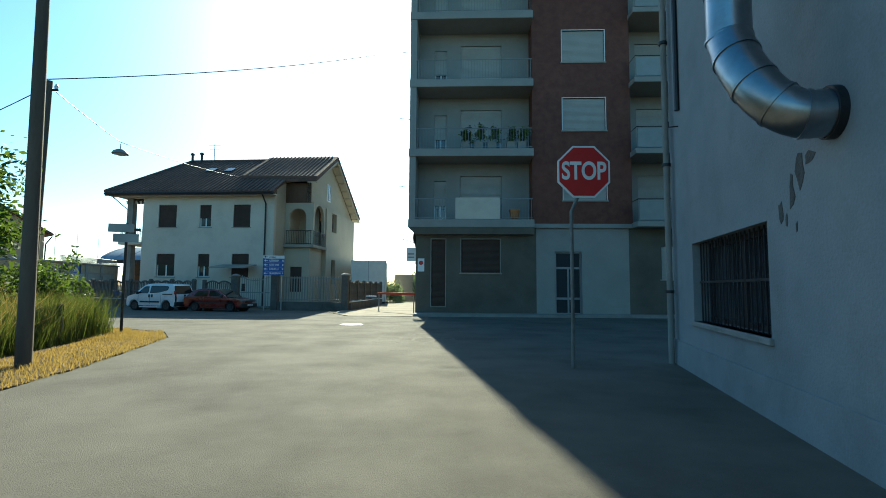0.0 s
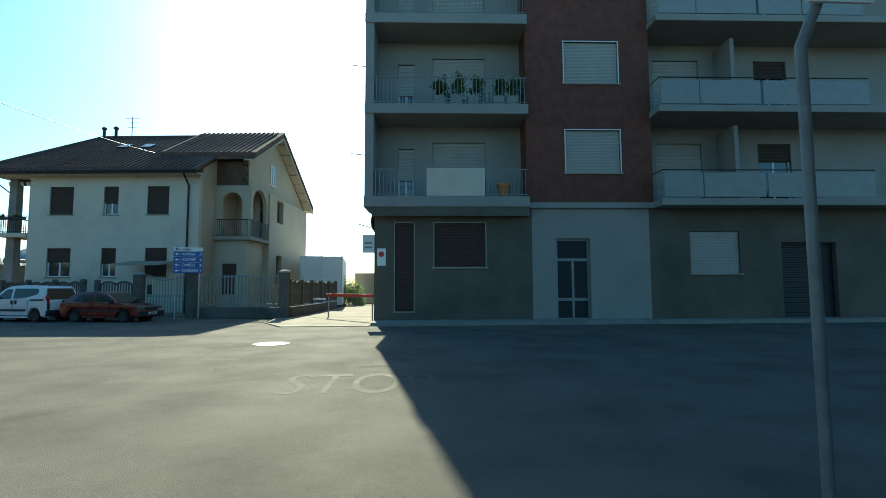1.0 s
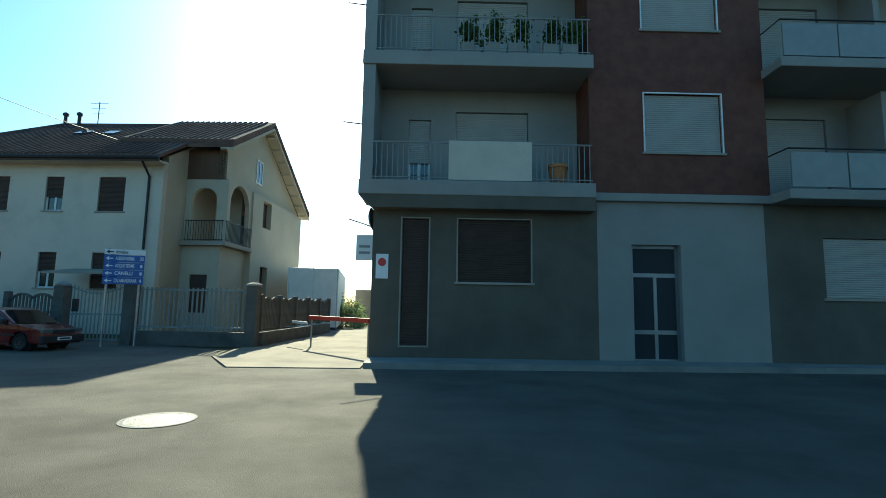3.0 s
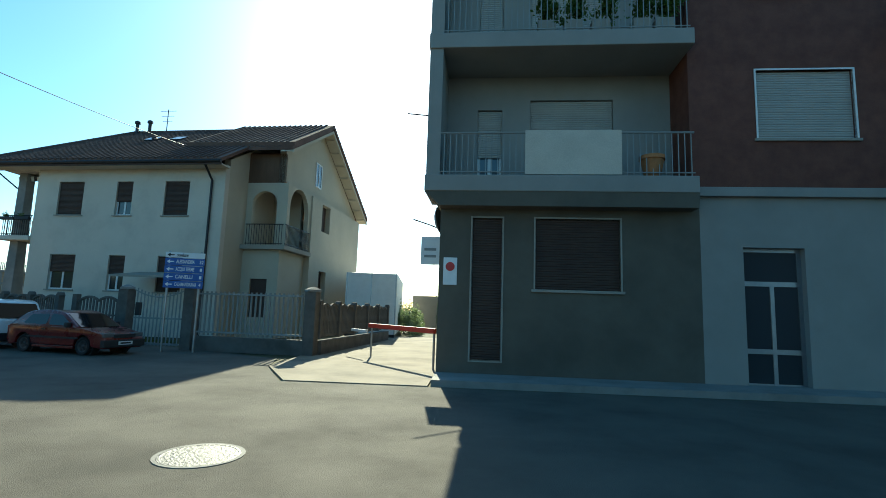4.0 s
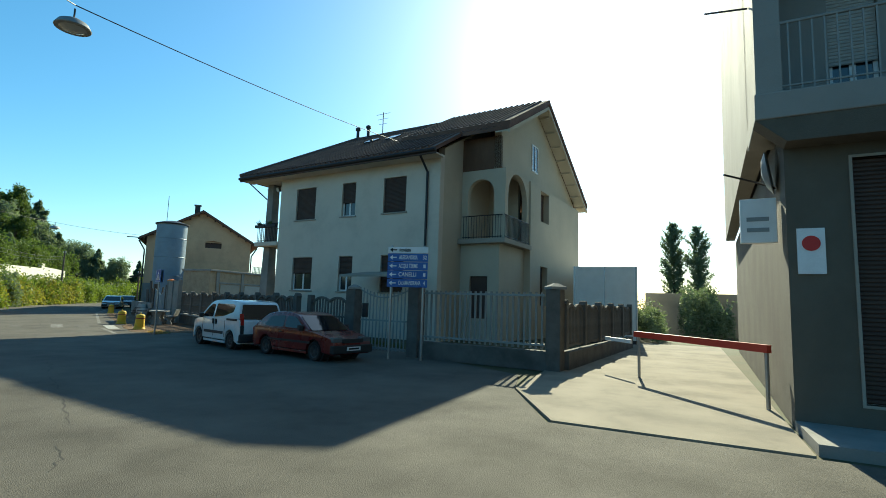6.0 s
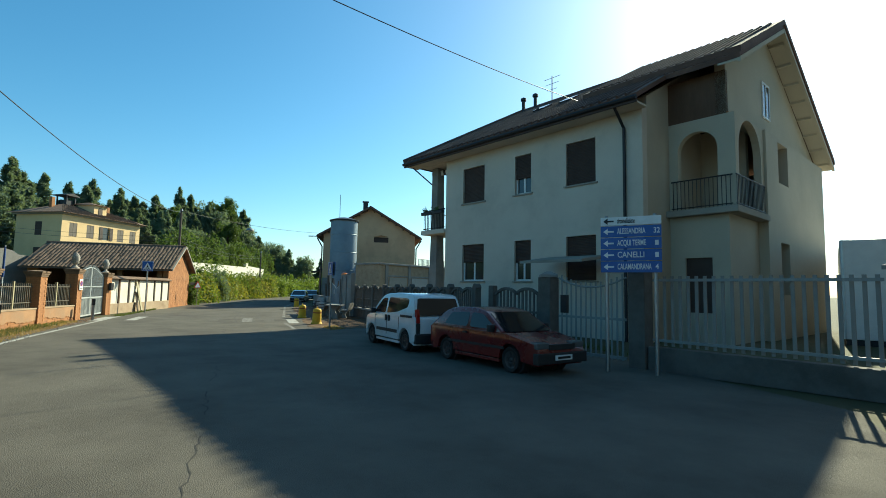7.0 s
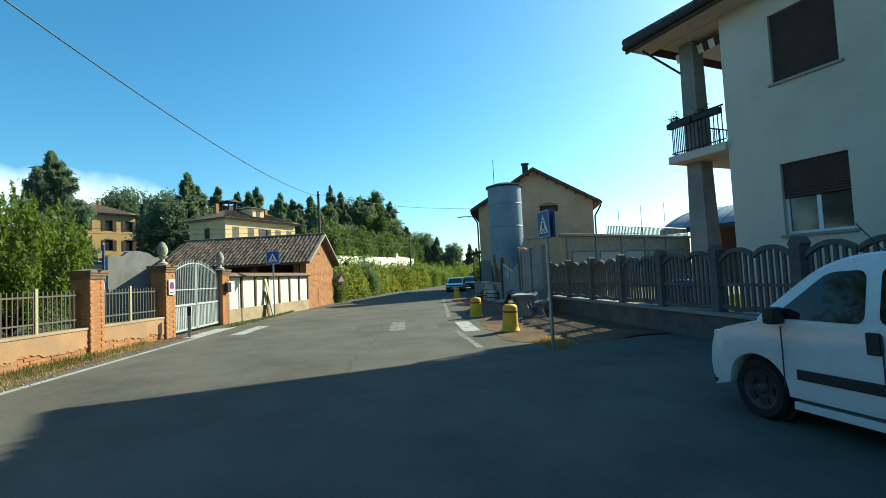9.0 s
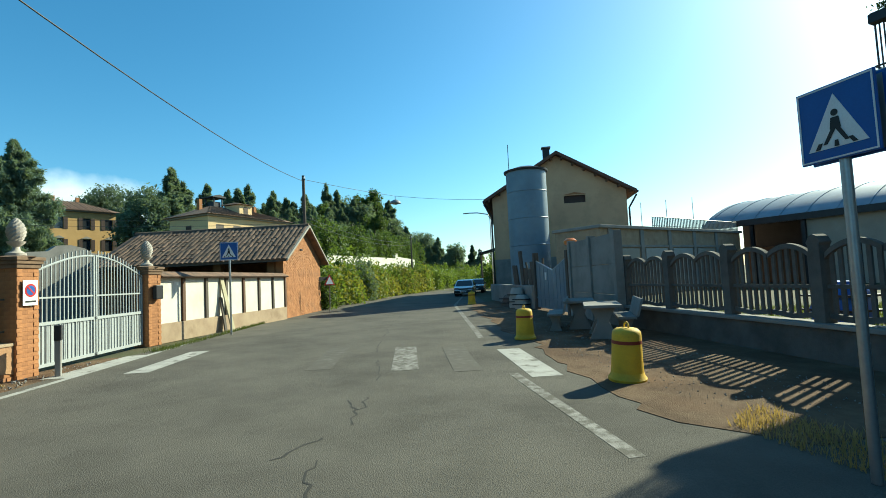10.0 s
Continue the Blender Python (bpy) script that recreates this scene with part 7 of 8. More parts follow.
def build_gate():
    a, b = PV[-1], GR
    ln = (b - a).length - 0.44
    m = frame_at(a, b) @ pose(0.22, 0, 0)
    g = thing("garden_gate", m, "pale painted double wrought iron gate with an arched top", "gate")
    top = lambda u: 1.72 + 0.42 * math.sin(math.pi * u)
    for s in (0, 1):
        x0, x1 = (0.03, ln / 2 - 0.02) if s == 0 else (ln / 2 + 0.02, ln - 0.03)
        lf = part("gate_leaf", Mesh().box(x0, -0.02, 0.08, x1, 0.02, 0.14).box(x0, -0.02, 0.82, x1, 0.02, 0.88).box(x0, -0.02, 0.08, x0 + 0.04, 0.02, top(x0 / ln)).box(x1 - 0.04, -0.02, 0.08, x1, 0.02, top(x1 / ln)), "gate_paint", g)
        bars(lf, "kick_slat", (x0 + 0.05, 0.012), (x1 - 0.05, 0.012), 0.14, 0.82, 0.09, 0.07, 0.008, "gate_paint")
        part("arch_rail", Mesh().tube([(x0 + (x1 - x0) * k / 10, 0, top((x0 + (x1 - x0) * k / 10) / ln)) for k in range(11)], 0.02, 6), "gate_paint", lf)
        bars(lf, "gate_bar", (x0 + 0.05, 0), (x1 - 0.05, 0), 0.14, 1.8, 0.11, 0.018, 0.018, "gate_paint", lambda u, x0=x0, x1=x1: top((x0 + (x1 - x0) * u) / ln) + 0.12)
        part("scroll_rail", Mesh().box(x0, -0.012, 1.3, x1, 0.012, 1.33), "gate_paint", lf)


build_gate()
ns = thing("no_parking_sign", None, "white no parking notice with a round sign on the pillar", "sign")
ns.matrix_world = pose(PV[6].x, PV[6].y, 0, 0, 0, 148.5) @ pose(0, -0.245, 0)
part("board", Mesh().box(-0.14, -0.01, 1.2, 0.14, 0.0, 1.62), "white_sign", ns)
part("disc", Mesh().at(pose(0, -0.012, 1.45, 90, 0, 0)).lathe([(0.11, -0.001), (0.11, 0.002)], 24), "red_sign", ns)
part("disc_centre", Mesh().at(pose(0, -0.015, 1.45, 90, 0, 0)).lathe([(0.08, -0.001), (0.08, 0.002)], 24), "blue_sign", ns)
part("disc_bar", Mesh().at(pose(0, -0.018, 1.45, 0, 45, 0)).box(-0.08, -0.001, -0.012, 0.08, 0.001, 0.012), "red_sign", ns)
part("text_bar", Mesh().box(-0.1, -0.013, 1.25, 0.1, -0.011, 1.28), "black_sign", ns)
lb = thing("letter_box", pose(GR.x, GR.y, 0, 0, 0, 142) @ pose(0.0, -0.3, 0), "dark grey letter box on the gate pillar", "letter box")
part("box", Mesh().box(-0.12, -0.06, 1.15, 0.12, 0.06, 1.5), "dark_metal", lb, bevel=0.02)
kp = thing("marker_post", pose(-32.9, 23.1, 0), "short grey roadside post with a black top", "post")
part("post", Mesh().box(-0.06, -0.04, 0, 0.06, 0.04, 0.6), "concrete", kp, bevel=0.01)
part("top", Mesh().box(-0.07, -0.05, 0.6, 0.07, 0.05, 0.85), "plastic", kp, bevel=0.01)
copy_thing(kp, pose(-27.0, 19.9, 0, 0, 3, 0))
copy_thing(kp, pose(-12.3, 12.4, 0, 0, -4, 0))

# ---- panelled wall and brick shed ----
SHA, SHB = Vector((-43.03, 28.75)), Vector((-47.5, 31.45))
pwm = frame_at(SHA, GR)
pln = (SHA - GR).length
pw2 = thing("panelled_wall", pwm, "white panelled roadside wall with dark posts and tiled coping", "wall")
part("base", Mesh().box(0, -0.12, 0, pln - 0.25, 0.12, 0.5), "tan_plaster", pw2, bevel=0.01)
part("coping", Mesh().prism([(-0.25, 1.72), (0, 1.86), (0.25, 1.72), (0.2, 1.68), (-0.2, 1.68)], 0, pln - 0.25, "x"), "roof_old", pw2)
npan = 7
for k in range(npan):
    x0, x1 = k * (pln - 0.25) / npan, (k + 1) * (pln - 0.25) / npan
    part("panel", Mesh().box(x0 + 0.07, -0.03, 0.5, x1 - 0.07, 0.05, 1.7), "panel_white", pw2, bevel=0.006)
    part("post", Mesh().box(x0 - 0.06, -0.1, 0, x0 + 0.06, 0.1, 1.7), "wood_pole" if k % 3 else "wood", pw2, bevel=0.008)
part("leaning_board", Mesh().at(pose(4.35, 0.4, 0, 11, 3, 0)).box(-0.09, -0.02, 0, 0.09, 0.02, 1.72), "pole_cream", pw2)
part("leaning_board", Mesh().at(pose(4.62, 0.32, 0, 12, -6, 0)).box(-0.06, -0.02, 0, 0.06, 0.02, 1.1), "wood_pole", pw2)


def build_shed():
    # x along the gable wall from the near corner, outside at -y
    m = frame_at(SHB, SHA)
    W = (SHB - SHA).length
    s = thing("brick_shed", m, "old red brick shed with a clay tile roof", "shed")
    EH, RH, L = 2.55, 3.95, 7.5
    # outside towards the road is +y here; the shed runs back to -y
    part("gable_wall", Mesh().prism([(0, 0), (W, 0), (W, EH), (W / 2, RH), (0, EH)], -0.3, 0, "y"), "brick", s)
    top = lambda x: EH + (RH - EH) * (1 - abs(x - W / 2) / (W / 2)) - 0.03
    bw = brickwork(0.0, W, 0.02, top, 0.0, 5, skip=0.02)
    part("bricks", Mesh().at(pose(W, 0, 0, 0, 0, 180)).add(bw.v, bw.f), "brick", s, "weathered red bricks")
    part("far_wall", Mesh().box(0, -L, 0, 0.3, -0.3, EH), "brick", s)
    part("back_wall", Mesh().prism([(0.3, 0), (W, 0), (W, EH), (W / 2, RH), (0.3, EH)], -L, -L + 0.3, "y"), "brick", s)
    for k in range(4):
        part("post", Mesh().box(W - 0.3, -0.5 - k * 2.2 - 0.15, 0, W, -0.5 - k * 2.2 + 0.15, EH), "brick", s)
    part("beam", Mesh().box(W - 0.25, -L, EH - 0.2, W - 0.05, -0.3, EH), "wood", s)
    part("wall_tie", Mesh().box(W / 2 + 0.2, 0.02, 2.9, W / 2 + 0.5, 0.05, 2.96), "dark_metal", s)
    ov = 0.45
    sl = (RH - EH) / (W / 2)
    for sgn in (0, 1):
        a, b = (-ov, W / 2) if sgn == 0 else (W + ov, W / 2)
        z0 = EH - ov * sl
        q4 = [(a, 0.3, z0), (a, -L - 0.3, z0), (b, -L - 0.3, RH), (b, 0.3, RH)]
        r = part("roof", Mesh().add(q4 + [(x, y, z + 0.1) for x, y, z in q4], [(0, 1, 2, 3), (7, 6, 5, 4), (0, 4, 5, 1), (1, 5, 6, 2), (2, 6, 7, 3), (3, 7, 4, 0)]), "roof_old", s)
        part("verge", Mesh().add([(a, 0.28, z0 + 0.02), (b, 0.28, RH + 0.02), (b, 0.36, RH + 0.02), (a, 0.36, z0 + 0.02), (a, 0.28, z0 + 0.12), (b, 0.28, RH + 0.12), (b, 0.36, RH + 0.12), (a, 0.36, z0 + 0.12)], [(0, 1, 2, 3), (7, 6, 5, 4), (0, 4, 5, 1), (1, 5, 6, 2), (2, 6, 7, 3), (3, 7, 4, 0)]), "concrete_light", r)
        if sgn == 0:
            continue
        tile = Mesh()
        prof = [(0.112 * math.cos(t * math.pi / 6), 0.07 * math.sin(t * math.pi / 6)) for t in range(7)]
        tile.add([(x, 0, z) for x, z in prof] + [(x * 0.8, 0.46, z * 0.8 + 0.015) for x, z in prof], [(i, i + 1, i + 8, i + 7) for i in range(6)] + [(0, 6, 5, 4, 3, 2, 1)])
        me = tile.data("roof_tile", "roof_old", smooth=40)
        slope = math.atan2(RH - z0, W / 2 + ov)
        run = math.hypot(RH - z0, W / 2 + ov)
        nr, nc = 8, 38
        for i in range(nr):
            for j in range(nc):
                f = i / nr
                o = new("roof_tile", me)
                o.parent = r
                x = a + (b - a) * f
                o.location = (x + rnd.uniform(-0.015, 0.015), 0.2 - (L + 0.4) * j / nc + rnd.uniform(-0.012, 0.012), z0 + (RH - z0) * f + 0.075)
                o.rotation_euler = (slope + rnd.uniform(-0.05, 0.05), rnd.uniform(-0.12, 0.12), math.pi / 2 + rnd.uniform(-0.06, 0.06))
    part("ridge", Mesh().tube([(W / 2, 0.3, RH + 0.08), (W / 2, -L - 0.3, RH + 0.08)], 0.11, 8), "roof_old", s)


build_shed()


# ---- houses on the hill ----
def villa(name, m, w, d, floors, label, cols, tower, mat_wall="villa_wall"):
    v = thing(name, m, label, "house")
    H = 3.2 * floors + 0.6
    holes = [(x - 0.55, x + 0.55, 1.2 + 3.2 * k, 2.9 + 3.2 * k) for k in range(floors) for x in cols]
    part("front_wall", wall(0, w, 0, H, 0, 0.4, holes), mat_wall, v)
    part("back_wall", Mesh().box(0, d - 0.4, 0, w, d, H), mat_wall, v)
    sh = [(y - 0.5, y + 0.5, 1.2 + 3.2 * k, 2.9 + 3.2 * k) for k in range(floors) for y in ((d * 0.5,) if tower else (d * 0.3, d * 0.7))]
    for x0 in (0, w):
        q = wall(0.4, d - 0.4, 0, H, 0, 0.4, sh)
        part("side_wall", Mesh().at(pose(x0 + (0.4 if x0 == 0 else 0), 0, 0, 0, 0, 90)).add(q.v, q.f), mat_wall, v)
        for a, b, c, e in sh:
            part("window", Mesh().box(x0 + (0.02 if x0 == 0 else -0.12), a, c, x0 + (0.12 if x0 == 0 else -0.02), b, e), "shutter", v)
    for a, b, c, e in holes:
        wd = part("window", Mesh().box(a + 0.02, 0.15, c + 0.02, b - 0.02, 0.22, e - 0.02), "glass", v)
        for s in (-1, 1):
            x = a - 0.02 if s < 0 else b + 0.02
            if tower and abs(a + 0.55 - cols[2]) > 0.1:
                mid = (a + b) / 2
                part("shutter", Mesh().box(min(mid + s * 0.01, mid + s * 0.53), 0.02, c + 0.02, max(mid + s * 0.01, mid + s * 0.53), 0.07, e - 0.02), "shutter_faded", wd, "closed faded grey-brown shutter", bevel=0.01)
            else:
                part("shutter", Mesh().box(min(x, x + s * 0.5), -0.06, c, max(x, x + s * 0.5), -0.01, e), "shutter", wd, "open brown shutter")
        if c < 2:
            part("hood", Mesh().prism([(a - 0.2, e + 0.12), (b + 0.2, e + 0.12), ((a + b) / 2, e + 0.5)], -0.1, 0.0, "y"), "concrete_light", wd)
    part("cornice", Mesh().box(-0.3, -0.3, H, w + 0.3, d + 0.3, H + 0.2), "concrete_light", v, bevel=0.03)
    r = part("roof", Mesh().add([(-0.7, -0.7, H + 0.2), (w + 0.7, -0.7, H + 0.2), (w + 0.7, d + 0.7, H + 0.2), (-0.7, d + 0.7, H + 0.2), (d * 0.45, d / 2, H + 0.2 + d * 0.24), (w - d * 0.45, d / 2, H + 0.2 + d * 0.24)], [(0, 1, 5, 4), (1, 2, 5), (2, 3, 4, 5), (3, 0, 4), (3, 2, 1, 0)]), "roof_old", v)
    for k in range(int(w / 0.5)):
        x = -0.5 + 0.5 * k
        f = min(1, (x + 0.7) / (d * 0.45 + 0.7), (w + 0.7 - x) / (d * 0.45 + 0.7))
        if f > 0.05:
            part("tile", Mesh().tube([(x, -0.7, H + 0.25), (x, -0.7 + (d / 2 + 0.7) * f, H + 0.22 + d * 0.24 * f)], 0.06, 5), "roof_old", r)
    for x in ((w * 0.12, w * 0.8) if tower else (w * 0.3, w * 0.62)):
        part("chimney", Mesh().box(x, d * 0.5, H + 1.0, x + 0.42, d * 0.5 + 0.42, H + d * 0.24 + 0.9), "brick", r)
    if tower:
        x0, x1 = w * 0.42, w * 0.58
        t = part("dormer", Mesh().box(x0, d * 0.12, H + 0.1, x1, d * 0.5, H + 2.0), mat_wall, v, "small plastered roof dormer")
        part("dormer_window", Mesh().box((x0 + x1) / 2 - 0.3, d * 0.12 - 0.05, H + 0.75, (x0 + x1) / 2 + 0.3, d * 0.12, H + 1.7), "shutter", t)
        part("dormer_roof", Mesh().add([(x0 - 0.3, d * 0.12 - 0.35, H + 2.0), (x1 + 0.3, d * 0.12 - 0.35, H + 2.0), (x1 + 0.3, d * 0.6, H + 2.1), (x0 - 0.3, d * 0.6, H + 2.1), (x0 + 0.5, d * 0.35, H + 2.45), (x1 - 0.5, d * 0.35, H + 2.45)], [(0, 1, 5, 4), (1, 2, 5), (2, 3, 4, 5), (3, 0, 4), (3, 2, 1, 0)]), "roof_old", t)
        # open roof lantern behind the ridge, under a flat cap
        l = part("lantern", Mesh().box(w * 0.34, d * 0.62, H + 0.6, w * 0.42, d * 0.8, H + 2.6), "dark_metal", v, "dark roof lantern under a flat cap")
        part("lantern_cap", Mesh().box(w * 0.3, d * 0.55, H + 3.1, w * 0.46, d * 0.87, H + 3.22).prism([(w * 0.3, H + 3.22), (w * 0.46, H + 3.22), (w * 0.38, H + 3.5)], d * 0.55, d * 0.87, "y"), "dark_metal", l)
        for x in (w * 0.33, w * 0.43):
            for y in (d * 0.6, d * 0.82):
                part("lantern_post", Mesh().box(x - 0.07, y - 0.07, H + 0.6, x + 0.07, y + 0.07, H + 3.1), "dark_metal", l)
    return v


va = Vector((-84.5, 28.8))
vb = Vector((-90.2, 36.8))
villa("hillside_villa", frame_at(va, vb) @ pose(0, 0, 2.9), 12.5, 6.6, 2, "large pale yellow villa with a hipped roof and belvedere", (1.6, 4.1, 6.6, 9.0, 11.2), True)
villa("hillside_house", frame_at((-109.7, 8.9), (-114.5, 17.7)) @ pose(0, 0, 6.9), 10.0, 8.0, 2, "ochre hillside house with a low tiled roof", (2.5, 6.0, 9.0), False, "ochre_wall")
gh = thing("garden_store", frame_at((-46.55, 20.0), (-48.16, 22.6)), "grey plastered garden store with a broken wall top", "shed")
part("wall", Mesh().prism([(0, 0), (3.0, 0), (3.0, 3.05), (2.3, 3.1), (2.0, 3.3), (1.5, 3.42), (1.0, 3.38), (0.7, 3.15), (0, 3.1)], 0, 0.35, "y"), "concrete", gh)
part("side_wall", Mesh().box(0, 0.35, 0, 0.3, 3.2, 2.8), "concrete_light", gh)
part("side_wall", Mesh().box(2.7, 0.35, 0, 3.0, 3.2, 2.8), "concrete", gh)
part("roof", Mesh().box(-0.1, 0.35, 2.8, 3.1, 3.3, 2.9), "dark_concrete", gh)
solid("hillside_wall", Mesh().prism([(0, 2.6), (26, 2.9), (26, 4.3), (19, 4.5), (19, 4.9), (18.2, 4.9), (18.2, 4.3), (0, 4.1)], -0.2, 0.2, "y").prism([(0, 0), (26, 0), (26, 2.9), (0, 2.6)], -0.2, 0.2, "y"), "panel_white", "long pale retaining wall above the roadside bushes", "wall", m=frame_at((-68.4, 37.6), (-91.2, 60.0)))

# ---- trees, hedges and grass ----
conifer("conifer_tree", pose(-87.4, 11.0, rise(-87.4, 11.0)), 13.8, 3.7, "tall broad dark blue-green cedar behind the garden trees", 3, 24, 3200, 0.2, domed=True)
spray_tree("garden_tree", pose(-41.04, 17.5, 0), 5.9, 2.3, "dense garden tree of upright green shoots", "leaf_bright", 11, 170, 150, 0.105)
spray_tree("garden_tree", pose(-38.38, 14.3, 0), 4.9, 2.0, "upright green garden shrub behind the brick wall", "leaf", 12, 140, 140, 0.1)
broad_tree("garden_tree", pose(-32.77, 13.6, 0), 9.4, 2.7, "tall drooping dark green tree in the garden", "leaf", 13, 260, 90, 0.1, 0.15)
broad_tree("garden_tree", pose(-27.17, 16.4, 0), 7.4, 2.4, "dark green garden tree behind the fence", "leaf", 14, 220, 80, 0.11, 0.15)
broad_tree("verge_tree", pose(-16.72, 13.0, 0), 5.7, 2.2, "scruffy dark green tree at the field edge", "leaf", 15, 170, 80, 0.09, 0.05)
spray_tree("rosemary_bush", pose(-29.55, 19.2, 0.3), 1.2, 0.5, "dense upright green bush behind the railing", "leaf", 16, 60, 110, 0.045)
far_c = [conifer("conifer_tree", pose(-125.1, 54.4, rise(-125.1, 54.4)), 17.5, 5.4, "tall dark conifer on the wooded hill", 21, 15, 3600, 0.25), conifer("conifer_tree", pose(-126.2, 57.1, rise(-126.2, 57.1)), 16.6, 4.6, "slender dark conifer on the wooded hill", 22, 17, 3000, 0.24)]
far_b = [broad_tree("hill_tree", pose(-128.2, 60.3, rise(-128.2, 60.3)), 15.5, 4.6, "broad dark green tree on the wooded hill", "needle", 23, 220, 80, 0.26, 0.1), broad_tree("hill_tree", pose(-125.5, 63.6, rise(-125.5, 63.6)), 16.6, 3.1, "tall rounded green tree on the wooded hill", "leaf", 24, 200, 80, 0.25, 0.08)]
# which of the four kinds, where, and how large
wood = [(3, -126.5, 65.5, 0.97), (0, -124.8, 68.4, 0.78), (1, -123.0, 70.7, 0.5), (2, -122.2, 72.7, 0.52), (1, -121.3, 74.6, 0.46), (2, -119.4, 76.8, 0.42), (3, -116.8, 79.4, 0.34), (2, -114.1, 83.5, 0.36), (3, -111.5, 87.7, 0.34), (2, -108.7, 91.8, 0.32),
        (1, -128.7, 50.8, 0.95), (0, -130.5, 47.2, 0.9), (2, -129.3, 44.3, 0.85), (1, -126.4, 41.9, 0.85), (0, -127.2, 38.9, 0.9), (2, -128.0, 35.3, 0.9), (1, -130.7, 31.7, 1.0), (0, -121.5, 59.2, 0.8), (1, -119.5, 55.8, 0.7), (2, -117.4, 52.4, 0.7), (0, -116.2, 48.4, 0.72), (3, -115.9, 61.4, 0.7),
        (2, -105.4, 22.4, 0.74), (1, -107.9, 25.4, 0.86), (0, -110.5, 26.8, 0.85), (1, -107.1, 34.8, 0.72), (2, -108.2, 40.3, 0.6), (1, -138.6, 18.3, 0.9), (2, -142.2, 14.1, 1.0), (3, -144.6, 24.0, 0.9),
        (2, -120.0, 66.7, 0.7), (0, -118.2, 69.5, 0.55), (2, -115.4, 72.0, 0.5), (1, -113.6, 74.6, 0.42), (2, -111.0, 77.2, 0.38), (2, -107.3, 80.9, 0.33), (2, -103.7, 84.0, 0.28), (3, -102.0, 88.1, 0.26), (2, -123.5, 61.6, 0.85), (2, -120.2, 50.2, 0.8), (2, -123.8, 47.0, 0.85), (0, -121.6, 42.6, 0.8), (2, -118.7, 39.3, 0.75), (2, -115.6, 36.4, 0.7), (2, -119.0, 45.3, 0.75), (3, -122.1, 52.6, 0.8),
        (2, -101.0, 12.0, 0.24), (2, -101.5, -2.0, 0.85), (3, -104.8, -12.1, 1.1), (2, -91.7, -9.5, 0.8), (1, -97.2, 9.5, 0.62), (1, -100.8, 42.1, 0.55), (0, -103.8, 46.0, 0.62), (2, -105.9, 50.9, 0.55), (1, -97.4, 53.3, 0.5)]
for k, x, y, s in wood:
    if k == 2 and rnd.random() < 0.5:
        k = rnd.choice((0, 1))
    src = (far_c + far_b)[k]
    o = copy_thing(src, pose(x, y, rise(x, y) - 0.2, 0, 0, rnd.uniform(0, 360)))
    wide = 1.35 if k < 2 else 1.0
    o.scale = (s * wide * rnd.uniform(0.85, 1.2), s * wide * rnd.uniform(0.85, 1.2), s * rnd.uniform(0.92, 1.12))
pop = conifer("poplar_tree", pose(-8.6, 106.5, 0), 15.8, 1.9, "slim dark poplar far behind the field", 31, 30, 520, 0.17, columnar=True)
for x, y, s in ((-5.0, 106.5, 0.95), (3.0, 106, 0.92), (6.5, 108, 0.85), (9.5, 104, 0.8), (13, 107, 0.85)):
    o = copy_thing(pop, pose(x, y, 0, 0, 0, rnd.uniform(0, 360)))
    o.scale = (s, s, s)
hedge("roadside_bushes", [(-48.92, 30.6), (-55.1, 34.6), (-62.7, 40.2), (-72.2, 48.8), (-85.5, 61), (-106.4, 83)], 3.2, 2.3, "thick green bushes along the far roadside", "leaf_bright", 41, 1100, 0.12)
hedge("roadside_bushes", [(-49.02, 31.6), (-55.1, 35.6), (-62.7, 41.4), (-72.2, 50.2)], 1.9, 2.0, "yellow-green bushes leaning over the road edge", "leaf_yellow", 48, 380, 0.11)
hedge("hill_hedge", [(-67.92, 35.5), (-79.8, 47), (-92.15, 59)], 2.6, 2.9, "tall clipped green hedge above the retaining wall", "leaf", 42, 900, 0.14, 3.9)
hedge("dark_shrub", [(-56.5, 36.3), (-58.6, 37.8)], 2.2, 2.1, "dark green shrub among the roadside bushes", "needle", 51, 1500, 0.09)
hedge("dark_shrub", [(-47.9, 31.2), (-49.6, 32.3)], 1.5, 1.7, "dark leafy shrub beside the brick shed", "leaf", 52, 1500, 0.09)
hedge("right_bushes", [(-66.5, 55.8), (-79.8, 68), (-98.8, 87), (-121.6, 112)], 4.0, 2.8, "green bushes along the right roadside far off", "leaf_bright", 43, 400, 0.2)
hedge("driveway_hedge", [(-8.6, 41), (-8.3, 47)], 1.4, 1.3, "low clipped hedge at the end of the driveway", "needle", 44, 1500, 0.06)
hedge("boundary_hedge", [(-7.0, 48), (-4.5, 48.5)], 2.2, 2.0, "bushy green shrub at the end of the driveway", "needle", 45, 2500, 0.08)
hedge("field_bushes", [(-15.67, 12.0), (-14.4, 13.9), (-15.01, 15.4)], 1.8, 1.5, "dark weedy bushes at the field edge", "leaf", 46, 3500, 0.06)
hedge("field_bushes", [(-57, 10), (-38, 6), (-23.75, 2), (-17.1, 4)], 3.5, 2.6, "dark bushes along the far field edge", "leaf", 47, 400, 0.13)


def left_strip(w0, w1):
    """Feet of blades on the left road edge, from w0 to w1 metres outside it."""
    pts = [Vector(p) for p in LEFT[:6]]
    def fn(u, v):
        k = u * (len(pts) - 1)
        i = min(int(k), len(pts) - 2)
        a, b = pts[i], pts[i + 1]
        d = (b - a).normalized()
        p = a.lerp(b, k - i) + Vector((-d.y, d.x)) * (w0 + (w1 - w0) * v)
        return (p.x, p.y)
    return fn


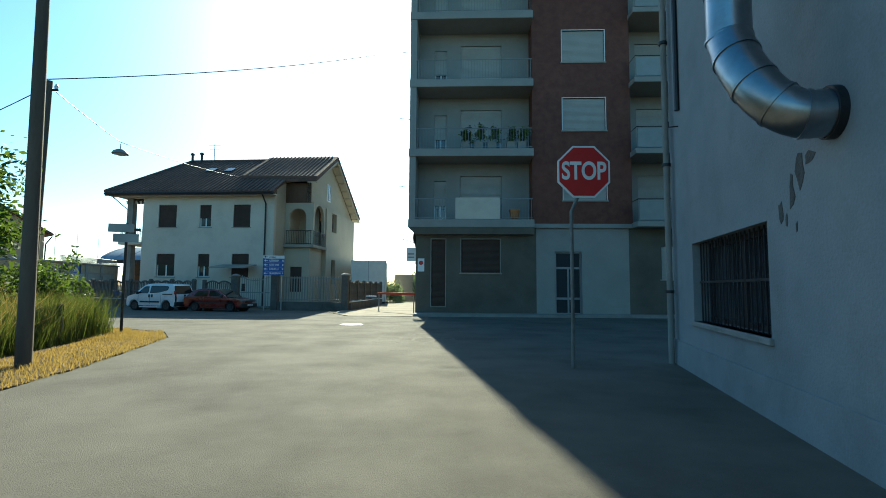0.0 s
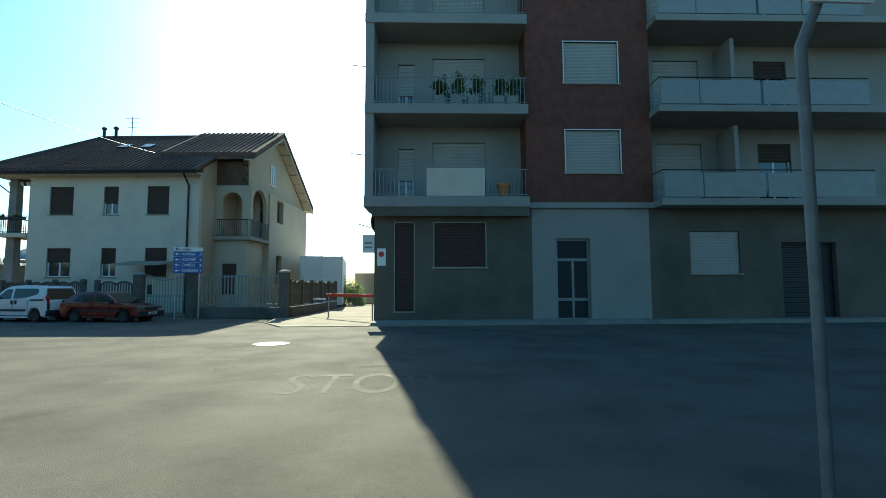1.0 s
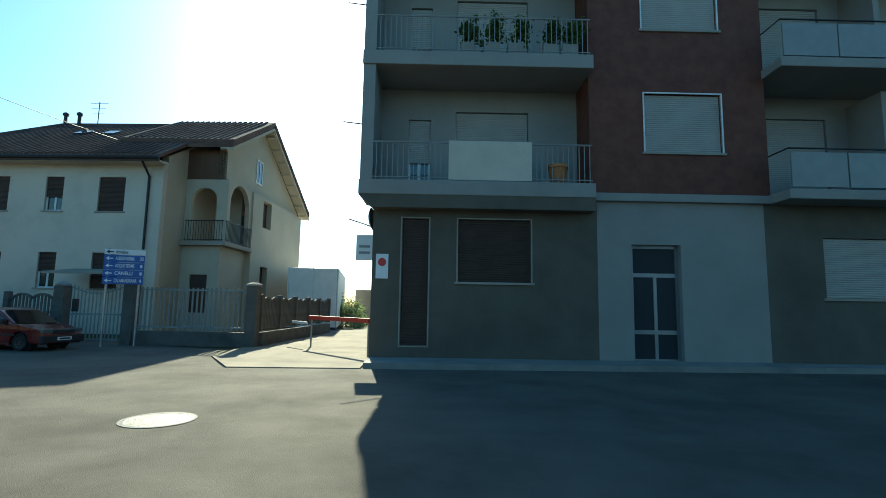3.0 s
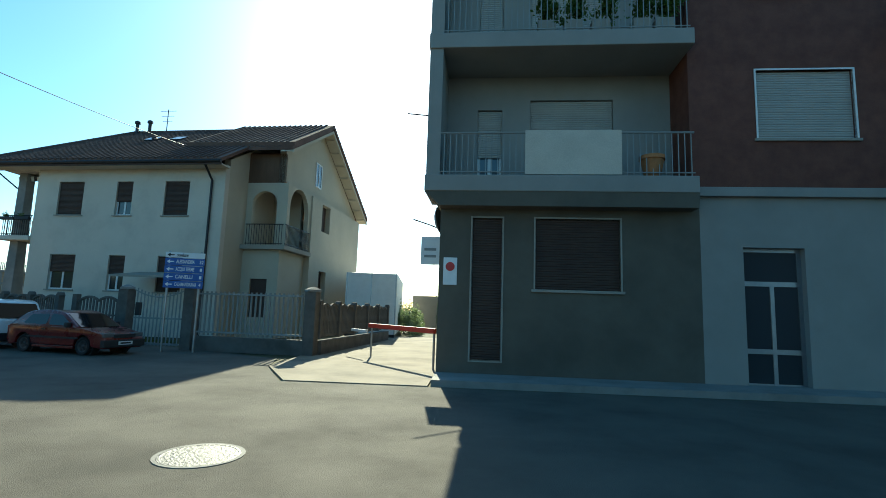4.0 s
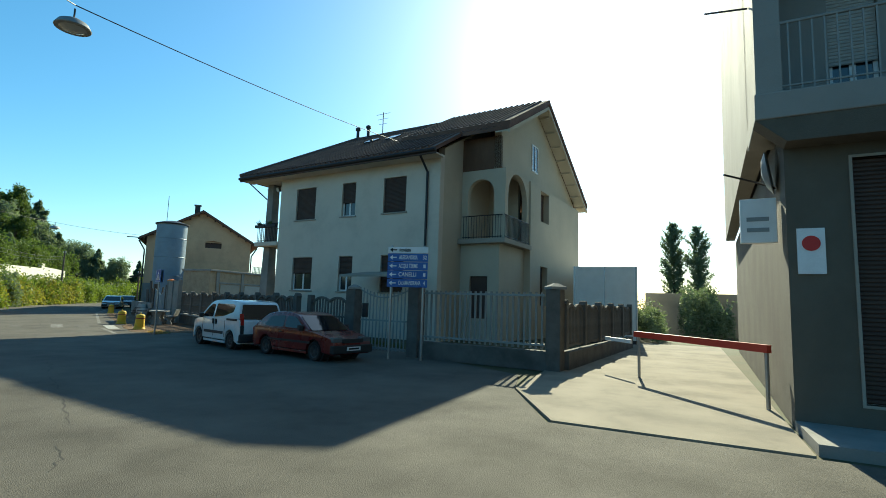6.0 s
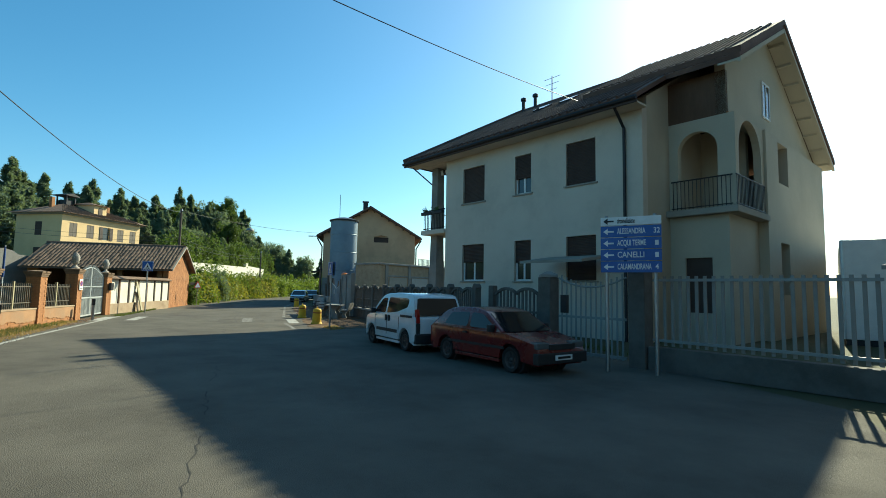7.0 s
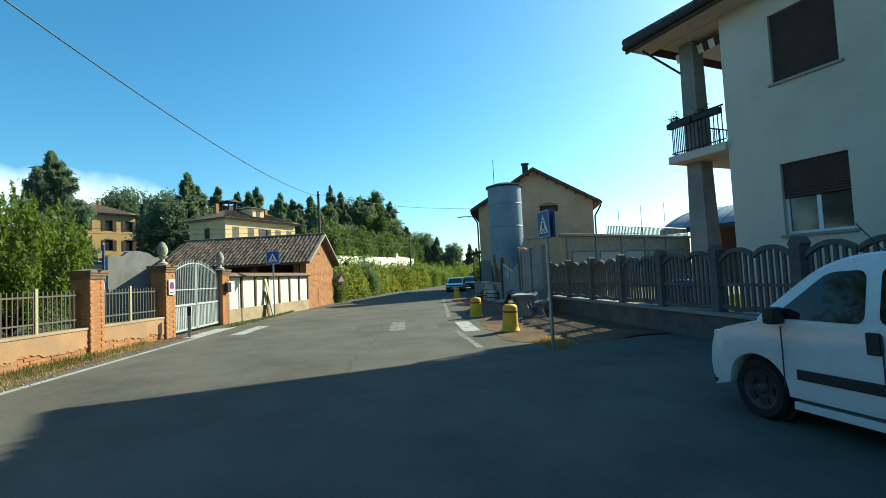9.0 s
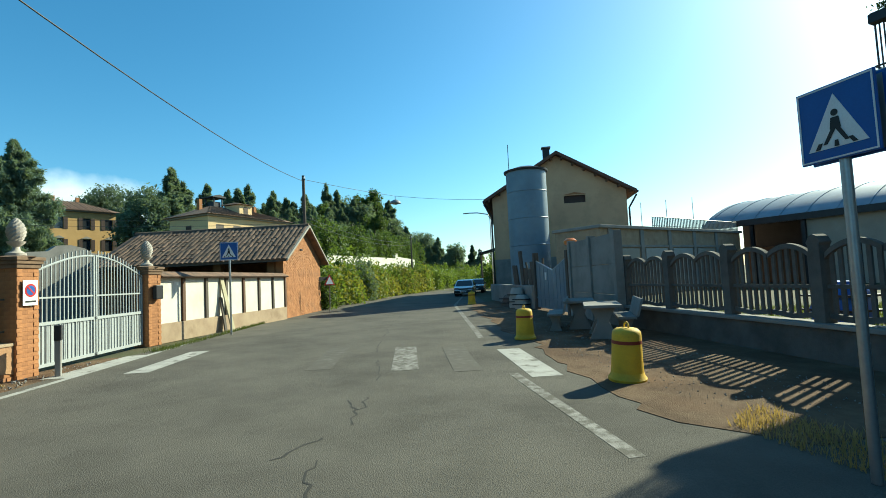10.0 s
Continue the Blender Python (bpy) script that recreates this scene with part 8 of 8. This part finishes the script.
def patch(a, b, c, d):
    return lambda u, v: tuple((Vector(a) * (1 - u) + Vector(b) * u) * (1 - v) + (Vector(d) * (1 - u) + Vector(c) * u) * v)


grass("dry_verge_grass", left_strip(0.05, 1.5), 15000, 0.085, "dry_grass", "short straw-dry verge grass", 1, 0.006)
grass("dry_verge_grass", patch((-10.9, 13.6), (-13.29, 16.1), (-13.86, 14.6), (-12.2, 12.8)), 5000, 0.1, "dry_grass", "straw-dry grass at the road corner", 9, 0.006)
grass("tall_weeds", patch((-10.2, 4.0), (-12.6, 14.6), (-16.62, 14.2), (-14.06, 3.0)), 38000, 0.95, "grass", "tall green and yellowing roadside weeds", 2, 0.0035)
grass("tall_weeds", patch((-10.8, 6.0), (-12.6, 14.0), (-13.72, 14.0), (-12.5, 5.0)), 3000, 1.05, "dry_grass", "tall dry seed stalks among the weeds", 8, 0.0025)
grass("roadside_grass", patch((-14.72, 15.9), (-32.3, 22.6), (-32.58, 22.1), (-16.15, 13.4)), 9000, 0.07, "dry_grass", "short dry grass between wall and road", 3, 0.005)
grass("roadside_grass", patch((-15.67, 15.6), (-31.82, 22.2), (-32.58, 21.9), (-16.15, 13.4)), 8000, 0.1, "grass", "uneven green grass at the foot of the brick wall", 7, 0.005)
grass("roadside_grass", patch((-35.15, 24.6), (-48.45, 31.2), (-48.45, 31.6), (-35.15, 24.2)), 4000, 0.12, "grass", "short grass at the foot of the panelled wall", 4, 0.005)
grass("dry_tuft", patch((-23.9, 28.3), (-25.0, 28.6), (-25.2, 29.3), (-24.1, 29.0)), 1100, 0.1, "dry_grass", "dry grass tuft around the sign pole", 5, 0.004)
grass("garden_grass", patch((-13.72, 29.8), (-32.3, 38.2), (-28.5, 42.0), (-24.7, 35.5)), 9000, 0.15, "grass", "green lawn behind the garden fence", 6, 0.008)
for x, k in ((2.2, 1), (2.8, 2), (3.45, 3), (4.3, 4), (4.8, 5)):
    c = APT @ Vector((x + 0.2, -0.05, 8.42))
    pts = crown_points(22, 34, tuple(c), (0.27, 0.2, 0.36 + 0.05 * (k % 3)), 0.08, 50 + k, 0.2)
    bp = thing("balcony_plant", None, "leafy potted balcony plant behind the railing", "plant")
    part("leaves", leaf_mesh("leaves", pts, 0.05, "leaf", 50 + k), "leaf", bp)
for k, x in enumerate((-10.35, -9.6)):
    c = HOUSE @ Vector((x + 0.1, -0.14, 5.05))
    bp = thing("balcony_plant", None, "dark trailing plant in the porch flower box", "plant")
    part("leaves", leaf_mesh("leaves", crown_points(8, 22, tuple(c), (0.24, 0.1, 0.09), 0.05, 70 + k, 0.2), 0.03, "leaf", 70 + k), "leaf", bp)
ap1 = thing("flower_pot", APT @ pose(4.55, -0.15, 4.38), "large terracotta flower pot on the balcony", "flower pot")
part("pot", Mesh().lathe([(0.16, 0), (0.24, 0.4), (0.27, 0.4), (0.27, 0.48), (0.2, 0.47)], 18), "brick", ap1, smooth=40)


# ---- loose stones on the verges ----
def stones(name, poly_fn, n, size, label, seed):
    g = random.Random(seed)
    b = Mesh()
    for _ in range(n):
        x, y = poly_fn(g.random(), g.random())
        r = size * g.uniform(0.4, 1.3)
        b.at(pose(x, y, 0.018 + r * 0.2, g.uniform(0, 360), g.uniform(0, 360), g.uniform(0, 360))).add([(r, 0, 0), (-r * 0.8, 0, 0), (0, r * 0.9, 0), (0, -r, 0), (0, 0, r * 0.7), (0, 0, -r * 0.6)], [(0, 2, 4), (2, 1, 4), (1, 3, 4), (3, 0, 4), (2, 0, 5), (1, 2, 5), (3, 1, 5), (0, 3, 5)])
    solid(name, b, "concrete", label, "gravel", "stuff")


stones("gravel", patch((-24.6, 28.7), (-31.63, 31.4), (-32.77, 33.8), (-24.22, 30.4)), 900, 0.012, "loose gravel on the dirt verge", 1)
stones("gravel", patch((-31.63, 31.4), (-42.75, 37.5), (-42.75, 39.0), (-32.77, 33.8)), 500, 0.014, "loose gravel along the yard walls", 2)
stones("gravel", patch((-9.0, 6.0), (-10.9, 13.9), (-11.6, 13.6), (-9.8, 6.0)), 400, 0.02, "loose gravel at the road edge", 3)
stones("gravel", patch((-16.15, 16.7), (-34.2, 23.6), (-34.39, 23.2), (-16.34, 16.0)), 500, 0.02, "loose gravel along the road edge", 4)


# ---- the plan's units become metres ----
for ob in list(scene.objects):
    if ob.parent is None and ob.type in {"MESH", "EMPTY"}:
        ob.matrix_world = Matrix.Scale(K, 4) @ ob.matrix_basis
